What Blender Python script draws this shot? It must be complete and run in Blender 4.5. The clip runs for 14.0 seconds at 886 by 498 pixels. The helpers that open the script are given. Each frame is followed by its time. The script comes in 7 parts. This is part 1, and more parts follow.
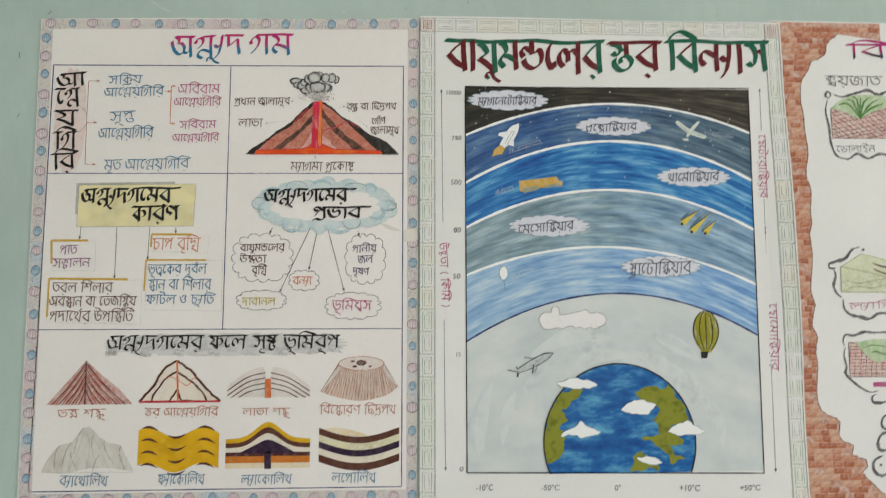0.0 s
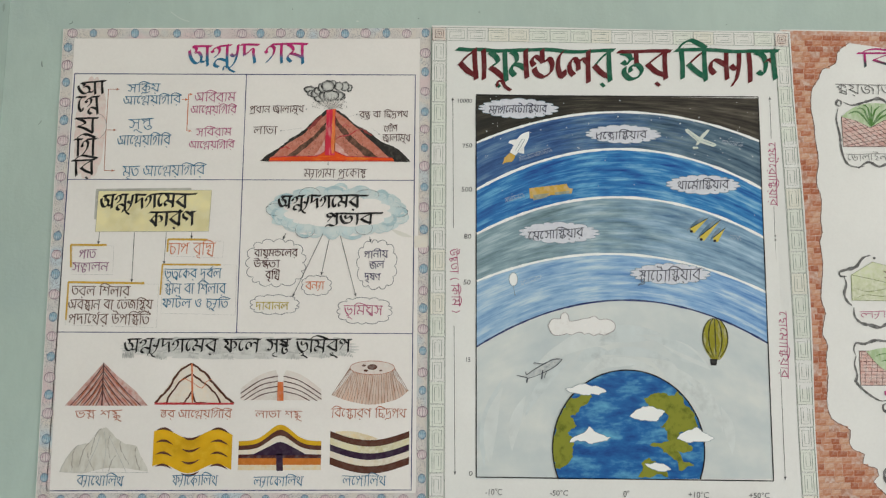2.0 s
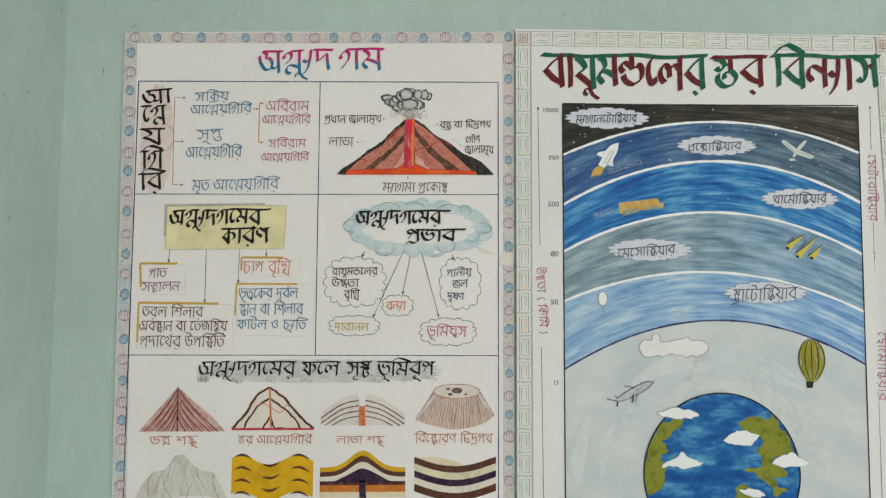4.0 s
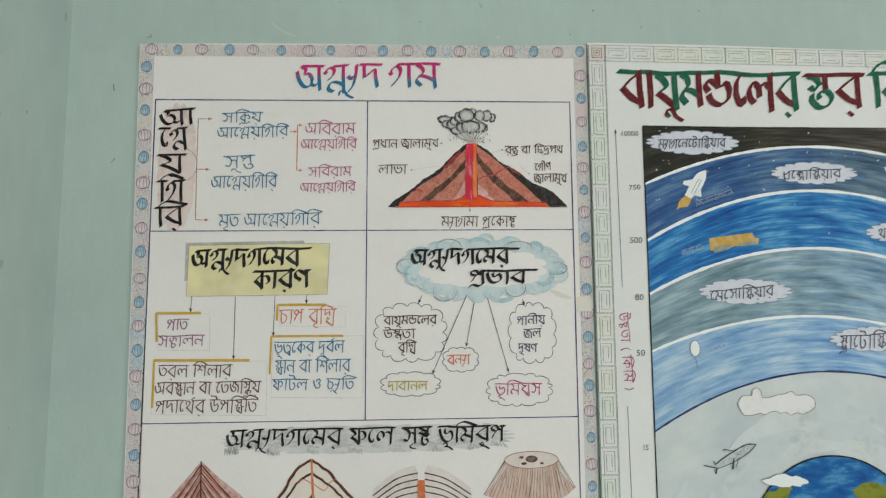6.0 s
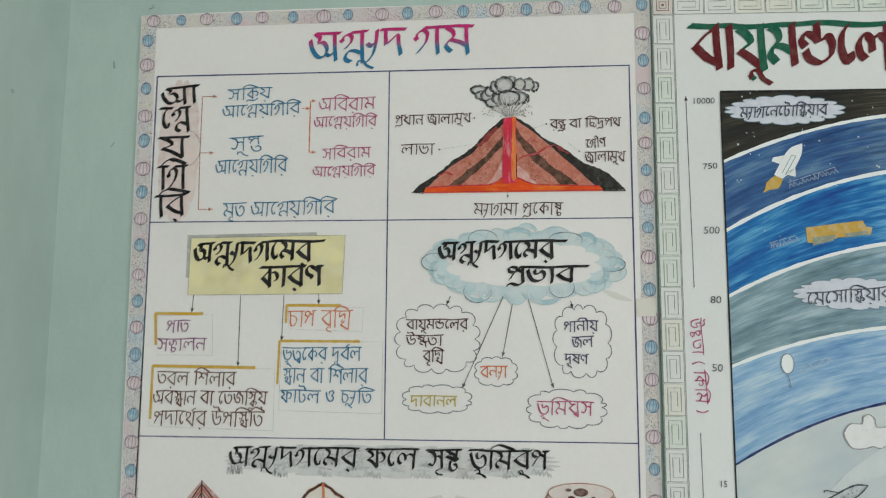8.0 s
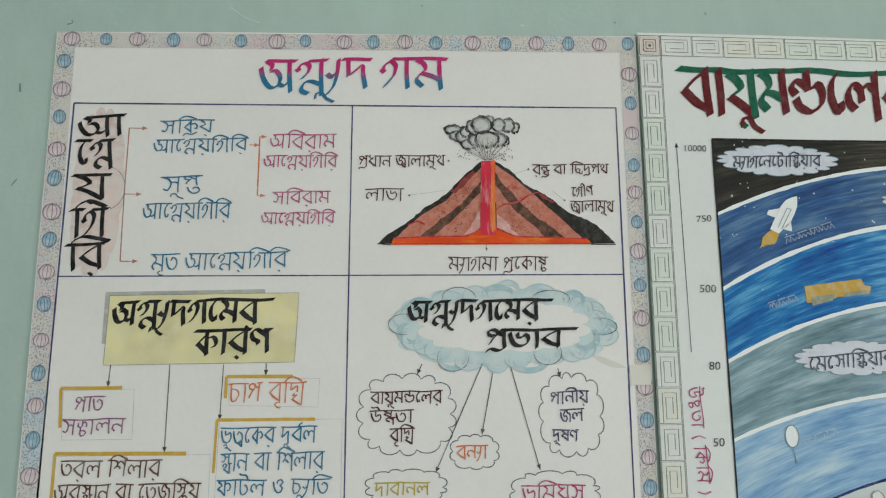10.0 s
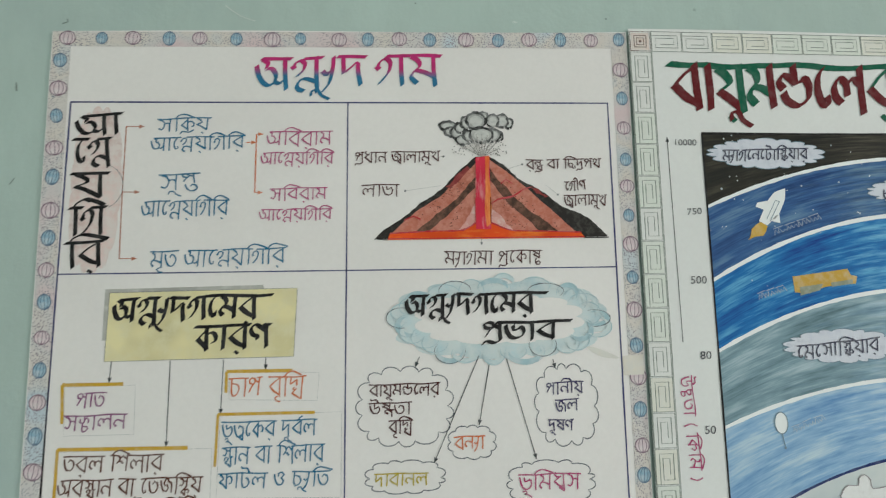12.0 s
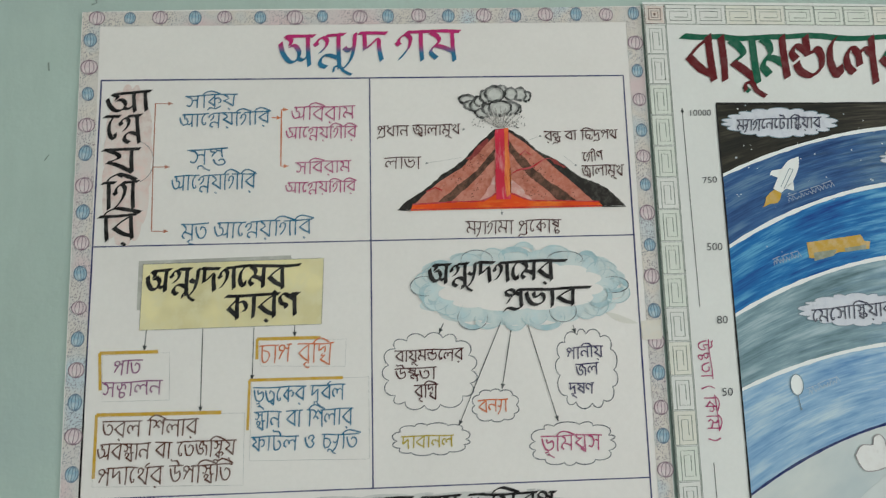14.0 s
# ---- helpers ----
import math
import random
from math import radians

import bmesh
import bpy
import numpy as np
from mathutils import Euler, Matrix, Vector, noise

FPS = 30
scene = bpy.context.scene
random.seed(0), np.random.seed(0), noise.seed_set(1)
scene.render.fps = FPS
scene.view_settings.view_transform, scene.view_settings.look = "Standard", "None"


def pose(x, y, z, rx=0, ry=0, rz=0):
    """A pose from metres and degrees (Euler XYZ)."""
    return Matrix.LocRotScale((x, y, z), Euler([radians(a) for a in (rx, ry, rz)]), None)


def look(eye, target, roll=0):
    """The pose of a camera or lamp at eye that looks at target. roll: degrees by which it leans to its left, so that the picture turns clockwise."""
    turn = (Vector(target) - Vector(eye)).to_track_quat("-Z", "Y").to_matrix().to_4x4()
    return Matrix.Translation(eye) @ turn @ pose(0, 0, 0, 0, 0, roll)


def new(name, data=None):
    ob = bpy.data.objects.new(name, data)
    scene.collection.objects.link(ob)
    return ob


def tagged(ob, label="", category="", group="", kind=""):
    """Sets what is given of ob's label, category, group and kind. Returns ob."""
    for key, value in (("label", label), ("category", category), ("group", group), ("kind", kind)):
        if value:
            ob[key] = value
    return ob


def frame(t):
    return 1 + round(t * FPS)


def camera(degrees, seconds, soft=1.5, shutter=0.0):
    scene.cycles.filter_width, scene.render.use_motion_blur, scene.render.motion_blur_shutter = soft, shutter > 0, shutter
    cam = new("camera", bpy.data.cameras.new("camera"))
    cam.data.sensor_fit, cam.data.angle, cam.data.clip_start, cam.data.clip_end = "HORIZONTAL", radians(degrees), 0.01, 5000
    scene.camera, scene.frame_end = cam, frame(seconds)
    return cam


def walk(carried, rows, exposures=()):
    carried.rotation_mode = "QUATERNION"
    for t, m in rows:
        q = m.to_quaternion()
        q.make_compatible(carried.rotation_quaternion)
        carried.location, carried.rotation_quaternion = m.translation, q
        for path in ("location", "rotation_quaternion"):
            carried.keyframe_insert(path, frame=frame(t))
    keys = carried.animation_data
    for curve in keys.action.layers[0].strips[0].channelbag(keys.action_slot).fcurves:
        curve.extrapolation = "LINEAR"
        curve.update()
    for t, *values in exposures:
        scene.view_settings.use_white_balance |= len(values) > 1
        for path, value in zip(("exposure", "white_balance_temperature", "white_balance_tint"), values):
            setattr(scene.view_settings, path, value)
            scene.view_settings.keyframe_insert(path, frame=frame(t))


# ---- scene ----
cam = camera(70.8, 14.0, 1.2, 0.5)
PATH = [
    (0, (-0.008, 0.114, 1.447), (0.082, 2.103, 1.637), -0.1),
    (0.2, (-0.0063, 0.1158, 1.4395), (0.0664, 2.1068, 1.6146), -0.46),
    (0.5, (-0.005, 0.118, 1.438), (0.054, 2.109, 1.618), -0.1),
    (0.7, (0.0008, 0.1195, 1.4445), (0.0734, 2.1096, 1.6298), 0.07),
    (1, (-0.003, 0.116, 1.448), (0.058, 2.104, 1.655), -0.5),
    (1.2, (-0.0034, 0.1148, 1.4505), (0.0599, 2.1049, 1.6385), -0.46),
    (1.5, (-0.004, 0.111, 1.447), (0.037, 2.101, 1.643), -0.1),
    (1.7, (-0.0077, 0.1071, 1.4441), (0.0523, 2.0945, 1.6601), 0.25),
    (2, (-0.007, 0.103, 1.448), (0.046, 2.092, 1.653), 0.3),
    (2.2, (-0.0098, 0.1063, 1.4416), (0.0445, 2.0964, 1.632), 0.22),
    (2.5, (-0.025, 0.113, 1.437), (0.026, 2.104, 1.62), 1.4),
    (2.7, (-0.0545, 0.1191, 1.4354), (0.0176, 2.1087, 1.6255), 0.97),
    (3, (-0.11, 0.137, 1.423), (-0.061, 2.129, 1.583), 1.1),
    (3.2, (-0.12, 0.139, 1.44), (-0.086, 2.134, 1.569), 0.2),
    (5.3, (-0.173, 0.19, 1.535), (-0.068, 2.182, 1.687), 0.8),
    (5.5, (-0.193, 0.218, 1.533), (-0.078, 2.205, 1.732), -0.4),
    (5.8, (-0.2172, 0.2468, 1.5344), (-0.0521, 2.2258, 1.771), 0.42),
    (6, (-0.234, 0.262, 1.539), (-0.098, 2.247, 1.748), -0.3),
    (6.2, (-0.226, 0.2825, 1.5306), (-0.0824, 2.2669, 1.7344), 0.02),
    (6.5, (-0.217, 0.303, 1.528), (-0.084, 2.293, 1.676), 0),
    (6.7, (-0.2042, 0.3151, 1.5291), (-0.1282, 2.3058, 1.7056), 0.13),
    (7, (-0.187, 0.343, 1.527), (-0.237, 2.334, 1.702), 0.8),
    (7.2, (-0.1745, 0.3455, 1.5324), (-0.2352, 2.3373, 1.702), 0.78),
    (7.5, (-0.174, 0.351, 1.534), (-0.312, 2.339, 1.704), 1.5),
    (7.7, (-0.1693, 0.3574, 1.5439), (-0.2798, 2.3435, 1.7517), 1.05),
    (8, (-0.188, 0.368, 1.546), (-0.279, 2.356, 1.744), 0.3),
    (8.2, (-0.1932, 0.3815, 1.5557), (-0.1792, 2.3659, 1.8042), 0.38),
    (8.5, (-0.202, 0.399, 1.563), (-0.141, 2.382, 1.822), 0.3),
    (8.7, (-0.2133, 0.4106, 1.565), (-0.1477, 2.3888, 1.852), 0.46),
    (9, (-0.217, 0.418, 1.574), (-0.12, 2.389, 1.9), 0.4),
    (9.2, (-0.2182, 0.4255, 1.5739), (-0.1231, 2.3995, 1.881), 0.34),
    (11.3, (-0.2283, 0.4498, 1.5805), (-0.0631, 2.4184, 1.8926), -1.02),
    (11.5, (-0.225, 0.445, 1.574), (-0.072, 2.415, 1.885), -1),
    (11.8, (-0.2248, 0.4419, 1.5755), (-0.0594, 2.4136, 1.8666), -1),
    (12, (-0.228, 0.436, 1.574), (-0.083, 2.409, 1.868), -0.8),
    (12.2, (-0.2315, 0.4313, 1.567), (-0.093, 2.4049, 1.8592), -0.27),
    (12.5, (-0.228, 0.43, 1.563), (-0.117, 2.408, 1.832), 0.3),
    (12.7, (-0.2172, 0.4289, 1.5649), (-0.1184, 2.4102, 1.8189), 0.17),
    (13, (-0.208, 0.427, 1.569), (-0.105, 2.406, 1.841), -0),
    (13.2, (-0.2138, 0.427, 1.5655), (-0.1271, 2.4064, 1.8382), -1.04),
    (13.5, (-0.223, 0.424, 1.567), (-0.125, 2.402, 1.85), -1.1),
    (13.7, (-0.2286, 0.4245, 1.5593), (-0.1173, 2.4008, 1.8454), -1.66),
    (14, (-0.244, 0.425, 1.55), (-0.118, 2.401, 1.825), -1.4),
]
walk(cam, [(t, look(eye, target, roll)) for t, eye, target, roll in PATH],
     exposures=[(0.0, 0.0, 6800, 14), (3.0, 0.0, 6780, 13), (5.5, -0.04, 6550, 10), (6.0, -0.04, 6530, 10), (6.5, -0.1, 6500, 10), (7.3, -0.06, 6450, 9), (8.0, -0.06, 6420, 9), (9.0, -0.1, 6400, 8), (12.5, -0.1, 6420, 8), (14.0, -0.1, 6450, 9)])

# ---- world and light ----
world = bpy.data.worlds.new("world")
scene.world = world
world.use_nodes = True
wn = world.node_tree
sky = wn.nodes.new("ShaderNodeTexSky")
sky.sky_type, sky.sun_disc = "NISHITA", False
sky.sun_elevation, sky.sun_rotation = radians(50), radians(150)
wn.links.new(sky.outputs[0], wn.nodes["Background"].inputs[0])
wn.nodes["Background"].inputs[1].default_value = 0.12


def area_lamp(name, place, target, width, height, power, colour):
    data = bpy.data.lights.new(name, "AREA")
    data.shape, data.size, data.size_y, data.energy, data.color = "RECTANGLE", width, height, power, colour
    ob = new(name, data)
    ob.matrix_world = look(place, target)
    return tagged(ob, kind="structure")


# Added lamp on the unseen east side; its power brightens the west wall.
area_lamp("fill_light_east", (3.45, -0.9, 1.65), (0, -0.9, 1.65), 1.5, 1.3, 49, (1.0, 0.975, 0.955))
# Added lamp behind the camera, set to the left to even out the north wall.
area_lamp("fill_light_south", (0.4, -2.93, 1.65), (0.4, 0, 1.65), 1.8, 1.3, 42, (1.0, 0.975, 0.955))


# ---- materials ----
def material(name, colour, rough=0.8, metal=0.0):
    m = bpy.data.materials.new(name)
    m.use_nodes = True
    b = m.node_tree.nodes["Principled BSDF"]
    b.inputs["Base Color"].default_value = (*colour, 1)
    b.inputs["Roughness"].default_value = rough
    b.inputs["Metallic"].default_value = metal
    b.inputs["Specular IOR Level"].default_value = 0.3
    return m


class Graph:
    """Short hand for the nodes of one material."""

    def __init__(self, m):
        self.t = m.node_tree
        self.bsdf = self.t.nodes["Principled BSDF"]
        self.coord = self.t.nodes.new("ShaderNodeTexCoord")

    def link(self, a, b):
        self.t.links.new(a, b)

    def scaled(self, source, s, turn=0.0):
        n = self.t.nodes.new("ShaderNodeMapping")
        n.inputs["Scale"].default_value = s
        n.inputs["Rotation"].default_value = (0, turn, 0)
        self.link(self.coord.outputs[source], n.inputs[0])
        return n.outputs[0]

    def noise(self, vec, scale, detail=4.0, rough=0.55, out=0):
        n = self.t.nodes.new("ShaderNodeTexNoise")
        n.inputs["Scale"].default_value, n.inputs["Detail"].default_value, n.inputs["Roughness"].default_value = scale, detail, rough
        self.link(vec, n.inputs["Vector"])
        return n.outputs[out]

    def ramp(self, fac, stops):
        n = self.t.nodes.new("ShaderNodeValToRGB")
        e = n.color_ramp.elements
        while len(e) < len(stops):
            e.new(0.5)
        for i, (p, c) in enumerate(stops):
            e[i].position, e[i].color = p, (*c, 1) if len(c) == 3 else c
        self.link(fac, n.inputs[0])
        return n.outputs[0]

    def mix(self, fac, a, b, blend="MIX"):
        n = self.t.nodes.new("ShaderNodeMix")
        n.data_type, n.blend_type = "RGBA", blend
        for s, v in ((n.inputs[0], fac), (n.inputs[6], a), (n.inputs[7], b)):
            if isinstance(v, (int, float)):
                s.default_value = v
            elif isinstance(v, tuple):
                s.default_value = (*v, 1)
            else:
                self.link(v, s)
        return n.outputs[2]

    def bump(self, height, strength, distance):
        n = self.t.nodes.new("ShaderNodeBump")
        n.inputs["Strength"].default_value, n.inputs["Distance"].default_value = strength, distance
        self.link(height, n.inputs["Height"])
        self.link(n.outputs[0], self.bsdf.inputs["Normal"])

    def colour(self, c):
        self.link(c, self.bsdf.inputs["Base Color"])


def g3(v):
    return (v, v, v)


def times(c, f):
    return tuple(min(1.0, v * f) for v in c)


def plaster(name, colour):
    """Distempered plaster: clouded paint, brushed patches, chips and a rough skin."""
    m = material(name, colour, 0.75)
    g = Graph(m)
    o = g.scaled("Object", (1, 1, 1))
    big = g.ramp(g.noise(o, 3.0, 3.0), [(0.3, times(colour, 0.93)), (0.7, times(colour, 1.06))])
    fine = g.ramp(g.noise(g.scaled("Object", (1, 1, 0.35)), 42.0, 6.0, 0.7), [(0.3, g3(0.94)), (0.75, g3(1.03))])
    c = g.mix(1.0, big, fine, "MULTIPLY")
    worn = g.ramp(g.noise(o, 5.0, 5.0, 0.6), [(0.52, g3(0)), (0.68, g3(0.6))])
    c = g.mix(worn, c, tuple(v * k for v, k in zip(colour, (0.86, 0.87, 0.91))))
    chips = g.ramp(g.noise(o, 46.0, 2.0, 0.4), [(0.735, g3(0)), (0.75, g3(1))])
    c = g.mix(chips, c, times(colour, 0.72))
    g.colour(c)
    h = g.mix(0.4, g.noise(o, 12.0, 5.0), g.noise(o, 190.0, 4.0))
    g.bump(h, 0.25, 0.004)
    return m


def paper(name, colour):
    """Chart paper: slight yellowing and fibres, soft ripples."""
    m = material(name, colour, 0.6)
    g = Graph(m)
    o = g.scaled("Object", (1, 1, 1))
    c = g.ramp(g.noise(o, 5.0, 4.0), [(0.3, times(colour, 0.95)), (0.7, times(colour, 1.02))])
    c = g.mix(1.0, c, g.ramp(g.noise(o, 260.0, 3.0), [(0.3, g3(0.97)), (0.7, g3(1.0))]), "MULTIPLY")
    g.colour(c)
    g.bump(g.noise(o, 7.0, 1.0), 0.16, 0.02)
    return m


INKS = {}


def ink(name, colour, fade=0.25, rough=0.6):
    """Pen or marker ink that goes on unevenly."""
    if name not in INKS:
        m = material("ink_" + name, colour, rough)
        m.node_tree.nodes["Principled BSDF"].inputs["Specular IOR Level"].default_value = 0.12
        g = Graph(m)
        n = g.noise(g.scaled("Object", (1, 1, 1)), 130.0, 3.0, 0.6)
        pale = tuple(v + (0.72 - v) * fade for v in colour)
        g.colour(g.ramp(n, [(0.42, colour), (0.72, pale)]))
        INKS[name] = m
    return INKS[name]


def crayon(name, colour, cover=0.75, stretch=(1, 1, 1), turn=0.0, scale=160.0, ground=(0.76, 0.75, 0.72)):
    """Coloured pencil: strokes that leave the paper's grain showing."""
    if name not in INKS:
        m = material("crayon_" + name, colour, 0.75)
        m.node_tree.nodes["Principled BSDF"].inputs["Specular IOR Level"].default_value = 0.12
        g = Graph(m)
        s = g.noise(g.scaled("Object", stretch, turn), scale, 4.0, 0.65)
        p = g.noise(g.scaled("Object", (1, 1, 1)), 22.0, 2.0)
        a = g.ramp(s, [(0.25 + 0.4 * cover - 0.12, g3(0)), (0.25 + 0.4 * cover + 0.14, g3(1))])
        c = g.mix(a, g.ramp(p, [(0.35, times(colour, 0.85)), (0.65, times(colour, 1.12))]), tuple(0.5 * u + 0.5 * v for u, v in zip(colour, ground)))
        g.colour(c)
        INKS[name] = m
    return INKS[name]


def wash(name, stops, fleck=0.0, strength=1.0, dab=(1.7, 17, 1), other=None, span=(0.3, 1.9)):
    """Poster paint brushed along the strip: dabs follow the mesh's own u. other: the paint that the brush takes up towards the far end."""
    m = material("paint_" + name, stops[0][1], 0.45)
    m.node_tree.nodes["Principled BSDF"].inputs["Specular IOR Level"].default_value = 0.18
    g = Graph(m)
    long = g.noise(g.scaled("UV", dab), 2.2, 4.0, 0.6)
    cloud = g.noise(g.scaled("UV", (1.9, 5.5, 1)), 2.0, 3.0, 0.55)
    fine = g.noise(g.scaled("UV", (4 * dab[0], 4 * dab[1], 1)), 2.0, 3.0, 0.65)
    mixed = g.mix(0.14, g.mix(0.45 * strength, cloud, long), fine)
    c = g.ramp(mixed, stops)
    if other:
        sep = g.t.nodes.new("ShaderNodeSeparateXYZ")
        g.link(g.coord.outputs["UV"], sep.inputs[0])
        r = g.t.nodes.new("ShaderNodeMapRange")
        r.inputs[1].default_value, r.inputs[2].default_value = span
        g.link(sep.outputs[0], r.inputs[0])
        patch = g.noise(g.scaled("UV", (1.6, 9, 1)), 2.6, 3.0, 0.6)
        far = g.ramp(g.mix(0.55, r.outputs[0], patch), [(0.40, g3(0)), (0.62, g3(1))])
        c = g.mix(far, c, g.ramp(mixed, other))
    if fleck:
        v = g.t.nodes.new("ShaderNodeTexVoronoi")
        v.inputs["Scale"].default_value = 60.0
        g.link(g.scaled("Object", (1, 1, 1)), v.inputs["Vector"])
        f = g.ramp(v.outputs["Distance"], [(fleck, g3(1)), (fleck + 0.03, g3(0))])
        c = g.mix(f, c, (0.5, 0.55, 0.6))
    g.colour(c)
    g.bump(mixed, 0.3, 0.001)
    return m


def two_tone(name, top, foot, middle, span):
    """Lettering filled with one colour above and another below a soft height."""
    m = material("ink_" + name, top, 0.6)
    g = Graph(m)
    sep = g.t.nodes.new("ShaderNodeSeparateXYZ")
    g.link(g.coord.outputs["Object"], sep.inputs[0])
    r = g.t.nodes.new("ShaderNodeMapRange")
    for k, v in zip((1, 2, 3, 4), (middle - span, middle + span, 0.0, 1.0)):
        r.inputs[k].default_value = v
    g.link(sep.outputs[2], r.inputs[0])
    c = g.ramp(r.outputs[0], [(0.4, foot), (0.6, top)])
    g.colour(g.mix(1.0, c, g.ramp(g.noise(g.scaled("Object", (1, 1, 1)), 120.0, 3.0), [(0.3, g3(0.8)), (0.75, g3(1.15))]), "MULTIPLY"))
    return m


def speckled(name):
    """A border strip stippled with pen dots over pale tints."""
    m = material(name, (0.7, 0.7, 0.68), 0.7)
    g = Graph(m)
    o = g.scaled("Object", (1, 0.01, 1))
    tint = g.ramp(g.noise(o, 16.0, 2.0), [(0.34, (0.70, 0.56, 0.57)), (0.45, (0.64, 0.61, 0.60)), (0.54, (0.69, 0.63, 0.58)), (0.66, (0.54, 0.61, 0.66))])
    v = g.t.nodes.new("ShaderNodeTexVoronoi")
    v.inputs["Scale"].default_value = 640.0
    g.link(o, v.inputs["Vector"])
    dots = g.ramp(v.outputs["Distance"], [(0.26, g3(1)), (0.40, g3(0))])
    dark = g.ramp(g.noise(o, 60.0, 2.0), [(0.35, (0.20, 0.14, 0.18)), (0.65, (0.14, 0.17, 0.24))])
    some = g.ramp(g.noise(o, 34.0, 2.0), [(0.34, g3(0.1)), (0.55, g3(0.9))])
    g.colour(g.mix(g.mix(1.0, dots, some, "MULTIPLY"), tint, dark))
    return m


WALL_COLOUR = (0.45, 0.555, 0.515)
M_WALL = plaster("mint_plaster", WALL_COLOUR)
M_CEIL = plaster("white_plaster", (0.75, 0.76, 0.74))
M_FLOOR = plaster("grey_cement", (0.28, 0.27, 0.25))
M_PAPER = paper("white_chart_paper", (0.835, 0.795, 0.775))
M_PAPER_COOL = paper("bluish_chart_paper", (0.785, 0.785, 0.77))
M_PAPER_WARM = paper("cream_chart_paper", (0.78, 0.75, 0.66))


# ---- mesh helpers ----
def finish(bm, name, mat):
    me = bpy.data.meshes.new(name)
    bm.to_mesh(me)
    bm.free()
    for m in mat if isinstance(mat, (list, tuple)) else [mat]:
        me.materials.append(m)
    return me


def part(name, bm, mat, parent, label=""):
    me = finish(bm, name, mat) if isinstance(bm, bmesh.types.BMesh) else bm
    ob = new(name, me)
    ob.parent = parent
    if parent.type == "EMPTY":
        ob.matrix_parent_inverse = Matrix.Translation(-parent.location)
    if label:
        ob["label"] = label
    return ob


def thing(name, place, label, category, group="", kind=""):
    ob = new(name)
    ob.location = place
    ob.empty_display_size = 0.05
    return tagged(ob, label, category, group, kind)


def box_into(bm, x0, x1, y0, y1, z0, z1):
    made = bmesh.ops.create_cube(bm, size=1)
    bmesh.ops.transform(bm, matrix=Matrix.LocRotScale(((x0 + x1) / 2, (y0 + y1) / 2, (z0 + z1) / 2), None, (x1 - x0, y1 - y0, z1 - z0)), verts=made["verts"])


def slab(name, x0, x1, y0, y1, z0, z1, mat, label):
    bm = bmesh.new()
    box_into(bm, x0, x1, y0, y1, z0, z1)
    return tagged(new(name, finish(bm, name, mat)), label, name.split("_")[0], kind="structure")


# ---- the room ----
WALL = 1.0
X0, X1, Y0, TOP = -0.625, 3.5, -3.0, 3.0
slab("wall_north", X0 - 0.15, X1 + 0.15, WALL, WALL + 0.15, 0, TOP, M_WALL, "pale mint green painted plaster wall with chips and scuffs")
slab("wall_west", X0 - 0.15, X0, Y0 - 0.15, WALL, 0, TOP, M_WALL, "pale mint green painted plaster side wall at the corner")
slab("floor", X0 - 0.15, X1 + 0.15, Y0 - 0.15, WALL + 0.15, -0.12, 0, M_FLOOR, "plain grey cement floor of the room")
slab("ceiling", X0 - 0.15, X1 + 0.15, Y0 - 0.15, WALL + 0.15, TOP, TOP + 0.12, M_CEIL, "plain whitewashed plaster ceiling")


def wall_with_opening(name, along, lo, hi, a0, a1, z0, z1, near, far):
    """A wall with one added opening through it; along is the axis that it runs on."""
    bm = bmesh.new()
    for p, q, r, s in ((lo, a0, 0, TOP), (a1, hi, 0, TOP), (a0, a1, 0, z0), (a0, a1, z1, TOP)):
        if along == "x":
            box_into(bm, p, q, near, far, r, s)
        else:
            box_into(bm, near, far, p, q, r, s)
    return tagged(new(name, finish(bm, name, M_WALL)), "pale mint green plaster wall out of view with an added opening", "wall", kind="structure")


# Unseen walls that close the room; their openings are assumed, to hold the lamps.
wall_with_opening("wall_south", "x", X0 - 0.15, X1 + 0.15, -0.55, 1.35, 0.95, 2.35, Y0 - 0.15, Y0)
wall_with_opening("wall_east", "y", Y0, WALL, -1.7, -0.1, 0.95, 2.35, X1, X1 + 0.15)

# ---- drawing on sheets ----
STEP = 0.00022
SHIM = 0.000010


